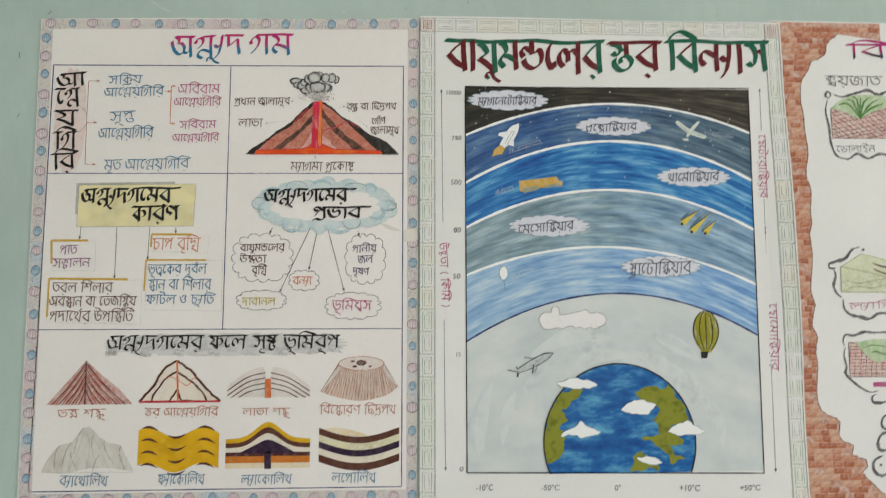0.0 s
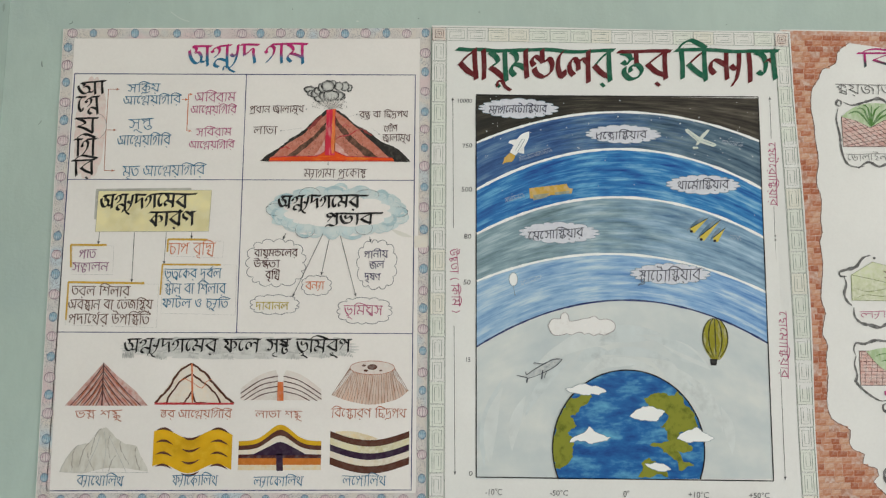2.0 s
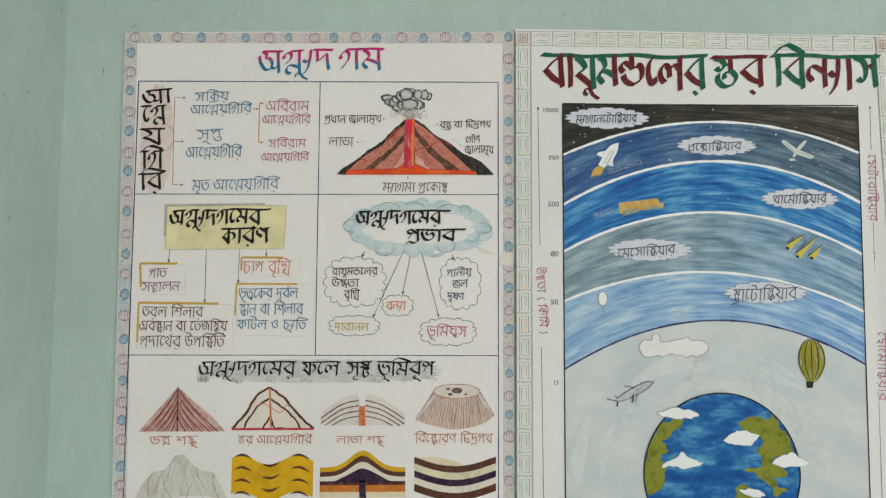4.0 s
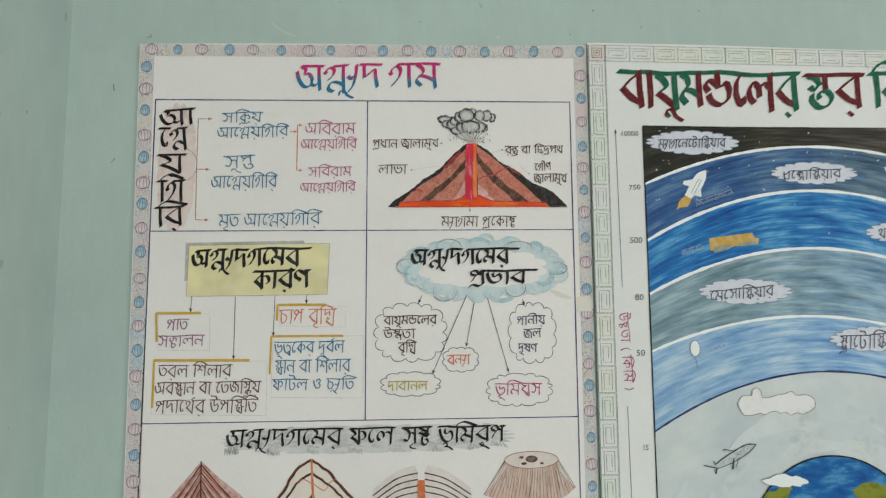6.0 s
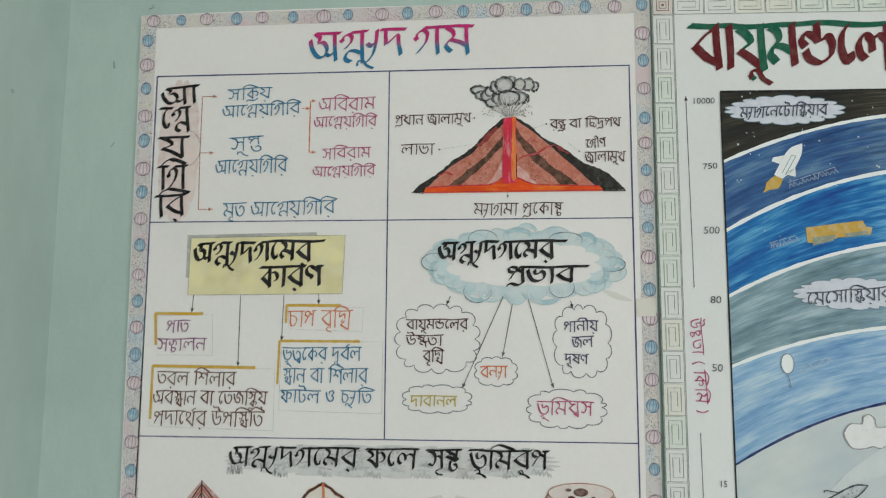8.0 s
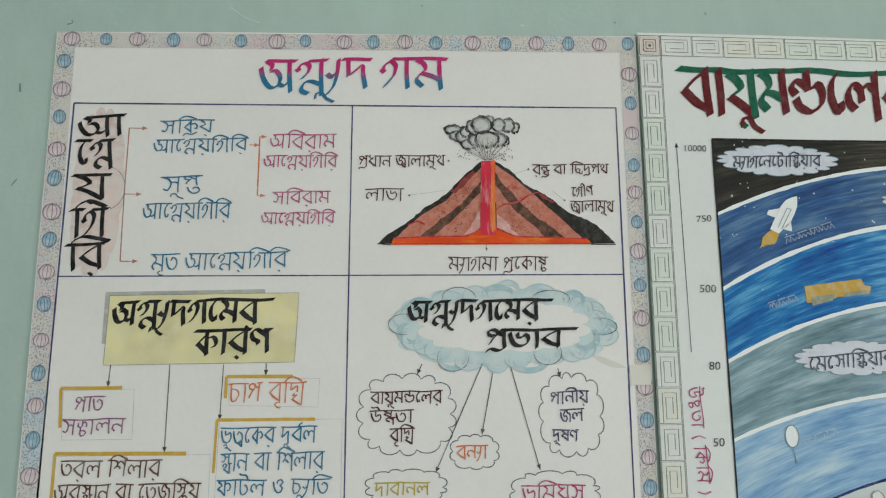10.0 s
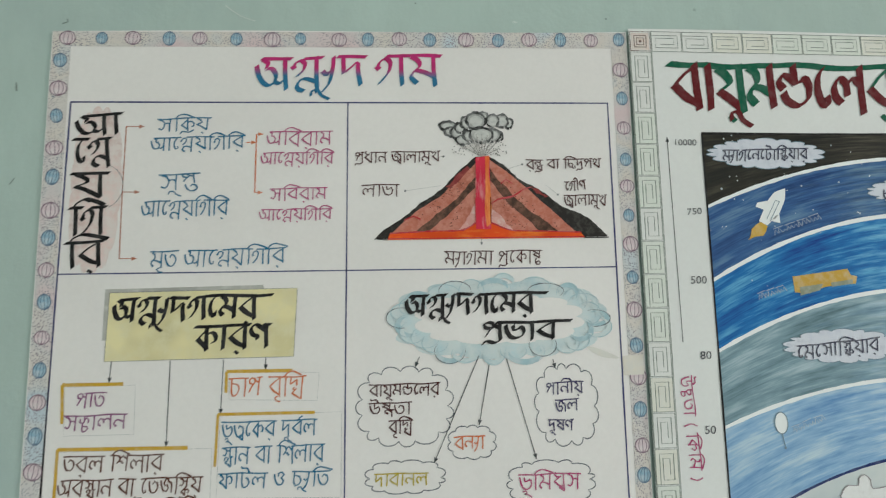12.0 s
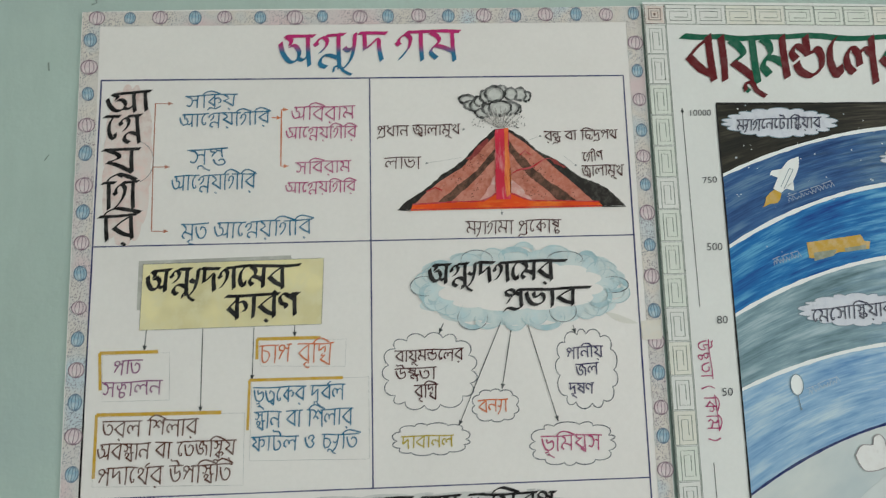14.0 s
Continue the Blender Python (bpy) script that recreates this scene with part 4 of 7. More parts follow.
p1.put("magma", [[(-0.2370, 1.6660)] + MTOP + [(-0.0540, 1.6680)]], MAGMA, 5, "orange magma chamber", parent=cone)
p1.put("magma_edge", ribbon(MTOP, 0.0013, wob=0.5) + line((-0.2370, 1.6670), (-0.0550, 1.6690), width=0.0009), INK_RED, 5.4, parent=cone)
p1.put("base_line", line((-0.2490, 1.6670), (-0.2370, 1.6660), width=0.0007), INK_BLACK, 6.5, parent=cone)
p1.put("base_line", line((-0.0550, 1.6680), (-0.0320, 1.6680), width=0.0009), INK_BLACK, 6.5, parent=cone)
p1.put("vent", [[(-0.1550, 1.7440), (-0.1420, 1.7460), (-0.1420, 1.6760), (-0.1560, 1.6760)]], CRIMSON, 6, parent=cone)
p1.put("vent_glow", [rough([(-0.1460, 1.7450), (-0.1420, 1.7460), (-0.1420, 1.6810), (-0.1460, 1.6780)], 0.04, 2, 3)], crayon("vent_orange", (0.78, 0.13, 0.04), 0.7, (1, 1, 0.2), ground=(0.95, 0.45, 0.15)), 7, parent=cone)
for run in (ribbon(along([(-0.1420, 1.6990), (-0.1350, 1.7040), (-0.1210, 1.7070), (-0.1100, 1.7140), (-0.1010, 1.7160)]), 0.0016, taper=True), ribbon(along([(-0.1320, 1.7190), (-0.1270, 1.7230), (-0.1210, 1.7190)]), 0.0010), ribbon(along([(-0.2220, 1.6840), (-0.2130, 1.6880), (-0.2070, 1.6850)]), 0.0011),
            line((-0.1420, 1.6820), (-0.1420, 1.7060), width=0.0008), line((-0.1560, 1.6810), (-0.1560, 1.7050), width=0.0008)):
    p1.put("side_vent", run, INK_RED, 7, parent=cone)
rnd = random.Random(5)
UNIT = ((-0.1070, 1.7730)[0] - (-0.1880, 1.7710)[0]) / 150
plume = p1.put("smoke", [cloud(-0.1710, 1.7570, -0.1330, 1.7720, 11, 9, 0.2)], SMOKE, 1, "grey crayon smoke in puffs")
CURL = ink("smoke_pen", (0.035, 0.035, 0.035), 0.35)
for k, (x, z, rx, rz) in enumerate(((-0.1810, 1.7750, 14, 8), (-0.1230, 1.7780, 8, 10), (-0.1770, 1.7690, 12, 8), (-0.1290, 1.7800, 11, 12), (-0.1720, 1.7680, 11, 11), (-0.1690, 1.7730, 9, 9), (-0.1630, 1.7780, 10, 12), (-0.1470, 1.7840, 9, 9), (-0.1380, 1.7800, 11, 12), (-0.1540, 1.7800, 17, 15),
                                    (-0.1660, 1.7610, 13, 9), (-0.1330, 1.7650, 8, 9), (-0.1600, 1.7650, 11, 10), (-0.1390, 1.7660, 15, 12), (-0.1490, 1.7660, 20, 14))):
    puff = [(px + UNIT * rnd.uniform(-0.9, 0.9), pz + UNIT * rnd.uniform(-0.9, 0.9)) for px, pz in ellipse(x, z, rx * UNIT, rz * UNIT, 18)]
    p1.put("puff", [puff], SMOKE, 1.2 + 0.24 * k, parent=plume)
    p1.put("puff_light", [ellipse(x + 0.5 * UNIT, z - 0.5 * UNIT, 0.66 * rx * UNIT, 0.66 * rz * UNIT, 14)], crayon("smoke_pale", (0.46, 0.46, 0.45), 0.4), 1.28 + 0.24 * k, parent=plume)
    p1.put("smoke_edge", ribbon(puff[-3:] + puff[:15], 0.0021, wob=0.6), CURL, 1.36 + 0.24 * k, parent=plume)
CX, CZ = -0.1490, 1.7460
p1.put("ash", [ellipse(CX + r * math.cos(a), CZ + 0.6 * r * math.sin(a), 0.0006, 0.0006, 6) for r, a in ((rnd.uniform(0.008, 0.030), rnd.uniform(0.0, 3.14)) for _ in range(90))]
       + [q for k in range(9) for q in ribbon([(CX + 0.003 * math.cos(0.35 + 0.3 * k), CZ), (CX + 0.018 * math.cos(0.35 + 0.3 * k), CZ + 0.021 * math.sin(0.35 + 0.3 * k))], 0.0005)], ink("ash_pen", (0.2, 0.18, 0.17), 0.3), 6, parent=plume, kind="stuff")
p1.put("ash_light", [q for k in range(9) for q in ribbon([(CX + 0.002 * math.cos(0.4 + 0.28 * k), CZ + 0.001), (CX + 0.017 * math.cos(0.4 + 0.28 * k), CZ + 0.02 * math.sin(0.4 + 0.28 * k))], 0.0012, taper=True)], ink("ash_chalk", (0.66, 0.63, 0.60), 0.2), 5.5, parent=plume, kind="stuff")
p1.put("rock_fleck", [ellipse(CX + s * (0.008 + 0.085 * v * w), CZ - 0.010 - 0.062 * v, 0.0006, 0.0005, 5) for s, v, w in ((rnd.choice((-1, 1)), rnd.uniform(0.25, 0.95), rnd.uniform(0.2, 0.8)) for _ in range(120))], SOLID_BROWN, 4.5, parent=cone, kind="stuff")
p1.put("pointer", arrow((-0.1510, 1.6670), (-0.1510, 1.6610), 0.0004, 0.003), INK_GREY)
for word, *spot in (("প্রধান জ্বালামুখ", -0.2670, 1.7480, -0.1880, 1.7500, 0.0100), ("লাভা", -0.2600, 1.7170, -0.2260, 1.7180, 0.0110), ("রন্ধ্র বা ছিদ্রপথ", -0.1070, 1.7420, -0.0350, 1.7440, 0.0090),
                    ("গৌণ", -0.0710, 1.7210, -0.0510, 1.7230, 0.0090), ("জ্বালামুখ", -0.0720, 1.7080, -0.0310, 1.7090, 0.0100), ("ম্যাগমা প্রকোষ্ঠ", -0.1850, 1.6550, -0.0950, 1.6560, 0.0120)):
    lettering(p1, word, *spot, INK_MAROON, 0.0014)
for spot, tip in (((-0.1850, 1.7450), (-0.1880, 1.7450)), ((-0.2210, 1.7120), (-0.1880, 1.7170)), ((-0.1110, 1.7380), (-0.1260, 1.7330)), ((-0.0780, 1.7090), (-0.0890, 1.7180))):
    mark = p1.put("pointer", [ellipse(*spot, 0.0011, 0.0010, 8)], INK_GREY)
    p1.put("pointer_line", line(spot, tip, width=0.0003), INK_FAINT, parent=mark)

# causes
box = p1.put("note_card", [[(-0.4780, 1.6200), (-0.3170, 1.6230), (-0.3190, 1.5630), (-0.4790, 1.5610)]], STRAW, 2, "pale yellow pencil box")
p1.put("card_shadow", [[(-0.4820, 1.6230), (-0.3470, 1.6260), (-0.3460, 1.6220), (-0.4780, 1.6200)], [(-0.4820, 1.6230), (-0.4780, 1.6200), (-0.4780, 1.5790), (-0.4820, 1.5790)]], crayon("soft_grey", (0.42, 0.41, 0.38), 0.9), 1, parent=box)
p1.put("card_edge", line((-0.4780, 1.6200), (-0.3170, 1.6230), (-0.3190, 1.5630), (-0.4790, 1.5610), width=0.0004, closed=True), INK_GREY, 3, parent=box)
lettering(p1, "অগ্ন্যুদগমের", -0.4730, 1.6140, -0.3510, 1.6170, 0.0200, INK_BLACK, 0.0046, 0.06, swash=0.5)
lettering(p1, "কারণ", -0.4030, 1.5900, -0.3390, 1.5910, 0.0200, INK_BLACK, 0.0046, 0.06)
for a, b in (((-0.4730, 1.5610), (-0.4740, 1.5430)), ((-0.4240, 1.5610), (-0.4240, 1.4890)), ((-0.3790, 1.5610), (-0.3800, 1.5150)), ((-0.3430, 1.5620), (-0.3430, 1.5520))):
    p1.put("arrow", arrow(a, b, 0.0008), INK_DARK)


def note(corner, right, foot, edge, mat_bar=INK_YELLOW):
    """A pencilled box with a mustard marker line on top and down the side."""
    ob = p1.put("note_box", line(*edge, width=0.0003, closed=True), INK_FAINT)
    p1.put("marker_bar", line(corner, right, width=0.0030) + line(corner, foot, width=0.0026), mat_bar, 2, parent=ob)


note((-0.5120, 1.5420), (-0.4620, 1.5420), (-0.5100, 1.5100), ((-0.5100, 1.5400), (-0.4520, 1.5410), (-0.4510, 1.5000), (-0.5080, 1.5000)))
note((-0.5120, 1.4890), (-0.4060, 1.4880), (-0.5120, 1.4360), ((-0.5110, 1.4870), (-0.3860, 1.4870), (-0.3860, 1.4260), (-0.5130, 1.4290)))
note((-0.3760, 1.5510), (-0.3200, 1.5510), (-0.3760, 1.5330), ((-0.3740, 1.5500), (-0.2970, 1.5490), (-0.2980, 1.5250), (-0.3730, 1.5270)))
note((-0.3820, 1.5150), (-0.3000, 1.5150), (-0.3830, 1.4720), ((-0.3800, 1.5140), (-0.2770, 1.5150), (-0.2770, 1.4440), (-0.3810, 1.4460)))
for word, mat, *spot in (("পাত", INK_PURPLE, -0.4990, 1.5350, -0.4750, 1.5350, 0.0120), ("সঞ্চালন", INK_PURPLE, -0.5080, 1.5160, -0.4570, 1.5170, 0.0120),
                         ("তরল শিলার", INK_BROWN, -0.5060, 1.4830, -0.4250, 1.4830, 0.0130), ("অবস্থান বা তেজস্ক্রিয়", INK_BROWN, -0.5090, 1.4640, -0.3920, 1.4640, 0.0130),
                         ("পদার্থের উপস্থিতি", INK_BROWN, -0.5080, 1.4440, -0.3950, 1.4440, 0.0140), ("চাপ বৃদ্ধি", INK_ORANGE, -0.3730, 1.5450, -0.3080, 1.5460, 0.0160),
                         ("ভূত্বকের দুর্বল", INK_CYAN, -0.3780, 1.5080, -0.2980, 1.5090, 0.0130), ("স্থান বা শিলার", INK_CYAN, -0.3770, 1.4870, -0.2910, 1.4880, 0.0140),
                         ("ফাটল ও চ্যুতি", INK_CYAN, -0.3790, 1.4660, -0.2860, 1.4660, 0.0120)):
    lettering(p1, word, *spot, mat)

# effects
BIG = (-0.2360, 1.5580, -0.0360, 1.6290)
WISP = ink("sky_pencil", (0.40, 0.56, 0.61), 0.5)
mist = p1.put("cloud", [cloud(*BIG, 13, 3, 0.11)], MIST, 1, "pale blue pencil cloud")
p1.put("cloud_middle", [cloud(BIG[0] + 0.022, BIG[1] + 0.013, BIG[2] - 0.022, BIG[3] - 0.013, 12, 6, 0.1)], M_PAPER, 2, parent=mist)
rnd = random.Random(12)
for k in range(30):
    a = 2 * math.pi * (k + rnd.uniform(-0.3, 0.3)) / 30
    r = rnd.uniform(0.76, 0.92)
    x = (BIG[0] + BIG[2]) / 2 + abs(BIG[2] - BIG[0]) / 2 * r * math.cos(a)
    z = (BIG[1] + BIG[3]) / 2 + abs(BIG[3] - BIG[1]) / 2 * r * math.sin(a)
    w, h, way = rnd.uniform(0.010, 0.018), rnd.uniform(0.007, 0.011), math.degrees(math.atan2(2.6 * math.sin(a), math.cos(a)))
    curve = ellipse(x, z, w, h, 14, way - 115, way + 115)
    puff = p1.put("puff", lens(ellipse(x, z, 0.82 * w, 0.82 * h, 14, way - 105, way + 105), 0.0052), WISP if k % 4 == 0 else MIST, 3 + 0.06 * k, parent=mist)
    p1.put("puff_edge", ribbon(curve, 0.0007, taper=True, wob=0.5), INK_BUBBLE if k % 5 == 0 else WISP, 5 + 0.05 * k, parent=mist)
lettering(p1, "অগ্ন্যুদগমের", -0.2200, 1.6150, -0.1040, 1.6170, 0.0180, INK_BLACK, 0.0043, 0.06, swash=0.5, layer=8)
lettering(p1, "প্রভাব", -0.1520, 1.5900, -0.0830, 1.5910, 0.0160, INK_BLACK, 0.0043, 0.06, layer=8, swash=0.4)
for (a, b, lobes, seed), words in (((( -0.2650, 1.4840), (-0.1790, 1.5530), 15, 11), (("বায়ুমণ্ডলের", INK_MAROON, -0.2530, 1.5370, -0.1910, 1.5380, 0.0100), ("উষ্ণতা", INK_MAROON, -0.2530, 1.5210, -0.2160, 1.5220, 0.0100), ("বৃদ্ধি", INK_MAROON, -0.2360, 1.5060, -0.2150, 1.5070, 0.0110))),
                                   (((-0.1850, 1.4720), (-0.1420, 1.5010), 10, 12), (("বন্যা", INK_ORANGE, -0.1790, 1.4910, -0.1520, 1.4920, 0.0110),)),
                                   (((-0.1070, 1.4810), (-0.0490, 1.5530), 13, 13), (("পানীয়", INK_NAVY, -0.0960, 1.5360, -0.0620, 1.5370, 0.0100), ("জল", INK_NAVY, -0.0880, 1.5210, -0.0670, 1.5220, 0.0110), ("দূষণ", INK_NAVY, -0.0950, 1.5040, -0.0720, 1.5040, 0.0090))),
                                   (((-0.2570, 1.4450), (-0.1870, 1.4730), 12, 14), (("দাবানল", ink("lime_pen", (0.46, 0.36, 0.04), 0.25), -0.2480, 1.4620, -0.2020, 1.4620, 0.0100),)),
                                   (((-0.1340, 1.4320), (-0.0550, 1.4700), 13, 15), (("ভূমিধ্বস", INK_MAGENTA, -0.1230, 1.4580, -0.0680, 1.4580, 0.0130),))):
    ob = p1.put("bubble", ribbon(cloud(*a, *b, lobes, seed, 0.13), 0.0009, True), INK_BUBBLE, 1)
    for word, mat, *spot in words:
        lettering(p1, word, *spot, mat)
for a, b in (((-0.2090, 1.5610), (-0.2130, 1.5520)), ((-0.1560, 1.5610), (-0.1970, 1.4700)), ((-0.1460, 1.5580), (-0.1570, 1.5010)), ((-0.1310, 1.5580), (-0.1070, 1.4710)), ((-0.0890, 1.5570), (-0.0870, 1.5490))):
    p1.put("arrow", arrow(a, b, 0.0008), INK_DARK, 3)

# landforms
p1.put("smudge", [cloud(-0.4350, 1.3820, -0.1000, 1.4140, 26, 5, 0.14)], SMUDGE, 1, "grey pencil shading behind a heading")
rnd = random.Random(44)
(SX, SZ), SW = (-0.4310, 1.3960), (-0.1200, 1.3960)[0] - (-0.4310, 1.3960)[0]
p1.put("smudge_stroke", [q for k in range(34) for q in scribble((SX + SW * k / 34, SZ + 0.005 * ((k * 7) % 5 - 2.4)), (SX + SW * k / 34 + rnd.uniform(0.012, 0.02), SZ + 0.005 * ((k * 7) % 5 - 2.4) + rnd.uniform(-0.003, 0.003)), rnd.uniform(0.006, 0.010), 5, 0.0015, k)], crayon("soft_lead", (0.43, 0.43, 0.43), 0.5), 1.5, kind="stuff")
lettering(p1, "অগ্ন্যুদগমের ফলে সৃষ্ট ভূমিরূপ", -0.4280, 1.4100, -0.1120, 1.4100, 0.0180, INK_BLACK, 0.0034, 0.06)
for word, mat, *spot in (("ভস্ম শঙ্কু", INK_RUST, -0.4900, 1.3110, -0.4270, 1.3120, 0.0100), ("স্তর আগ্নেয়গিরি", INK_RUST, -0.3740, 1.3120, -0.2760, 1.3120, 0.0100), ("লাভা শঙ্কু", INK_RUST, -0.2430, 1.3110, -0.1790, 1.3110, 0.0090),
                         ("বিস্ফোরণ ছিদ্রপথ", INK_RUST, -0.1380, 1.3140, -0.0330, 1.3140, 0.0120), ("ব্যাথোলিথ", INK_CYAN, -0.4820, 1.2240, -0.4190, 1.2230, 0.0130), ("ফ্যাকোলিথ", INK_CYAN, -0.3530, 1.2240, -0.2910, 1.2240, 0.0130),
                         ("ল্যাকোলিথ", INK_CYAN, -0.2420, 1.2220, -0.1740, 1.2220, 0.0120), ("লপোলিথ", INK_CYAN, -0.1200, 1.2230, -0.0600, 1.2230, 0.0130)):
    lettering(p1, word, *spot, mat, 0.0014)


def between(p, q, t):
    return (p[0] + (q[0] - p[0]) * t, p[1] + (q[1] - p[1]) * t)


# cinder cone
A, B, C, O = (-0.5060, 1.3180), (-0.3920, 1.3180), (-0.4560, 1.3770), (-0.4550, 1.3180)
hill = p1.put("cinder_cone", [[A, between(A, C, 0.5), C, between(C, B, 0.3), (-0.4110, 1.3390), B]], crayon("dusty_rose", (0.52, 0.245, 0.215), 0.65), 1, "dusty red pencil cinder cone")
p1.put("vent", line(C, O, width=0.0018), INK_MAROON, 3, parent=hill)
for k in range(1, 6):
    for s in (A, B):
        p1.put("dark_layer", ribbon(along([between(C, O, 0.14 * k - 0.08), between(between(C, O, 0.14 * k), between(O, s, 1.0 - 0.17 * k), 0.5), between(O, s, 1.02 - 0.17 * k)], 0.008), 0.0013), INK_MAROON, 2, parent=hill)
        if k < 5:
            p1.put("red_layer", ribbon([between(C, O, 0.14 * k), between(O, s, 0.93 - 0.17 * k)], 0.0014), INK_RUST, 2, parent=hill)
# composite cone
A, B, C, O = (-0.3830, 1.3210), (-0.2740, 1.3210), (-0.3340, 1.3760), (-0.3310, 1.3220)
hill = p1.put("composite_cone", [[A, (-0.3620, 1.3510), (-0.3480, 1.3720), C, (-0.3200, 1.3680), (-0.2970, 1.3430), B]], crayon("pale_peach", (0.77, 0.66, 0.56), 0.5), 1, "pale layered cone drawing")
p1.put("base_line", line(A, B, width=0.0028), INK_RED, 3, parent=hill)
for s, e in ((-1, A), (1, B)):
    for pts, w in (([C, (C[0] + s * 0.018, C[1] - 0.012), between(C, e, 0.62), e], 0.0030), ([between(C, O, 0.27), (C[0] + s * 0.012, C[1] - 0.022), between(between(C, O, 0.4), e, 0.55), between(O, e, 0.68)], 0.0024),
                   ([between(C, O, 0.7), (C[0] + s * 0.008, C[1] - 0.054), between(O, e, 0.34)], 0.0024)):
        p1.put("dark_layer", ribbon(rough(along(pts, 0.008), 0.12, 1, 7, False), w), SOLID_BROWN, 2, parent=hill)
p1.put("vent", line(C, O, width=0.0024), INK_ORANGE, 3, parent=hill)
p1.put("vent", ribbon(along([(-0.3330, 1.3510), (-0.3190, 1.3420), (-0.3130, 1.3510), (-0.3050, 1.3550)]), 0.001) + ribbon(along([(-0.3320, 1.3490), (-0.3420, 1.3550), (-0.3500, 1.3520)]), 0.001), INK_ORANGE, 3, parent=hill)
# lava shield in two halves
hill = p1.put("lava_shield", [along([(-0.2650, 1.3420), (-0.2400, 1.3600), (-0.2170, 1.3670), (-0.2140, 1.3600)]) + [(-0.2130, 1.3260), (-0.2640, 1.3260)],
                              along([(-0.2060, 1.3600), (-0.2030, 1.3670), (-0.1800, 1.3600), (-0.1530, 1.3410)]) + [(-0.1520, 1.3260), (-0.2050, 1.3260)]], crayon("pale_shell", (0.72, 0.64, 0.60), 0.6), 1, "pale banded lava shield drawing")
for k in range(4):
    p1.put("dark_layer", ribbon(along([(between((-0.2650, 1.3350), (-0.2640, 1.3090), k / 4)), between((-0.2380, 1.3530), (-0.2370, 1.3260), k / 4), between((-0.2140, 1.3590), (-0.2130, 1.3310), k / 4)]), 0.0014), INK_MAROON, 2, parent=hill)
    p1.put("dark_layer", ribbon(along([between((-0.2060, 1.3590), (-0.2050, 1.3310), k / 4), between((-0.1820, 1.3520), (-0.1810, 1.3250), k / 4), between((-0.1530, 1.3340), (-0.1520, 1.3080), k / 4)]), 0.0014), INK_MAROON, 2, parent=hill)
p1.put("paper_trim", [[(-0.2680, 1.3260), (-0.1500, 1.3250), (-0.1490, 1.3140), (-0.2670, 1.3150)]], M_PAPER, 3, parent=hill)
p1.put("plug", [[(-0.2140, 1.3510), (-0.2060, 1.3510), (-0.2050, 1.3250), (-0.2140, 1.3250)]], INK_ORANGE, 4, "orange lava plug", parent=hill)
# explosion crater
CTR = (-0.0820, 1.3710)
foot = along([(-0.1380, 1.3330), (-0.1150, 1.3250), (-0.0820, 1.3200), (-0.0480, 1.3270), (-0.0310, 1.3390)])
hill = p1.put("explosion_crater", [along([(-0.1380, 1.3330), (-0.1180, 1.3540), (-0.1070, 1.3710)]) + along([(-0.0560, 1.3720), (-0.0470, 1.3550), (-0.0310, 1.3390)]) + foot[::-1][1:-1]], crayon("tan_slope", (0.62, 0.39, 0.30), 0.55, (3, 1, 0.3)), 1, "brown hatched crater drawing")
p1.put("rim", [ellipse(*CTR, 0.0315, 0.0095, 24)], crayon("pale_rim", (0.72, 0.62, 0.58), 0.7), 3, parent=hill)
p1.put("crater_pit", [ellipse(-0.0820, 1.3720, 0.0072, 0.0040, 14), ellipse(-0.0940, 1.3740, 0.003, 0.0016, 10), ellipse(-0.0910, 1.3670, 0.0035, 0.0016, 10), ellipse(-0.0700, 1.3670, 0.0022, 0.0012, 10)], INK_BROWN, 4, parent=hill)
p1.put("hatching", [q for k in range(34) for q in ribbon([(CTR[0] + 0.0315 * math.cos(radians(180 + 180 * (k + 0.5) / 34)), CTR[1] + 0.0095 * math.sin(radians(180 + 180 * (k + 0.5) / 34))), foot[int(k * (len(foot) - 1) / 33)]], 0.0006, wob=0.5)], ink("tan_pen", (0.26, 0.13, 0.08), 0.45), 2, parent=hill, kind="stuff")
p1.put("rim_edge", ribbon(ellipse(*CTR, 0.0315, 0.0095, 24), 0.0007, True), INK_RUST, 4, parent=hill)
# batholith
hill = p1.put("batholith", [rough([(-0.5070, 1.2290), (-0.4960, 1.2520), (-0.4860, 1.2640), (-0.4690, 1.2680), (-0.4560, 1.2870), (-0.4480, 1.2890), (-0.4350, 1.2760), (-0.4190, 1.2660), (-0.4040, 1.2630), (-0.3960, 1.2470), (-0.3870, 1.2290)], 0.09, 2, 6)],
              crayon("stone_grey", (0.58, 0.545, 0.49), 0.55, (1, 1, 0.4), scale=130.0), 1, "grey shaded batholith drawing")
p1.put("outline", line((-0.5070, 1.2290), (-0.3870, 1.2280), width=0.0005) + line((-0.5070, 1.2290), (-0.4960, 1.2520), (-0.4860, 1.2640), (-0.4690, 1.2680), (-0.4560, 1.2870), width=0.0004), INK_FAINT, 2, parent=hill)
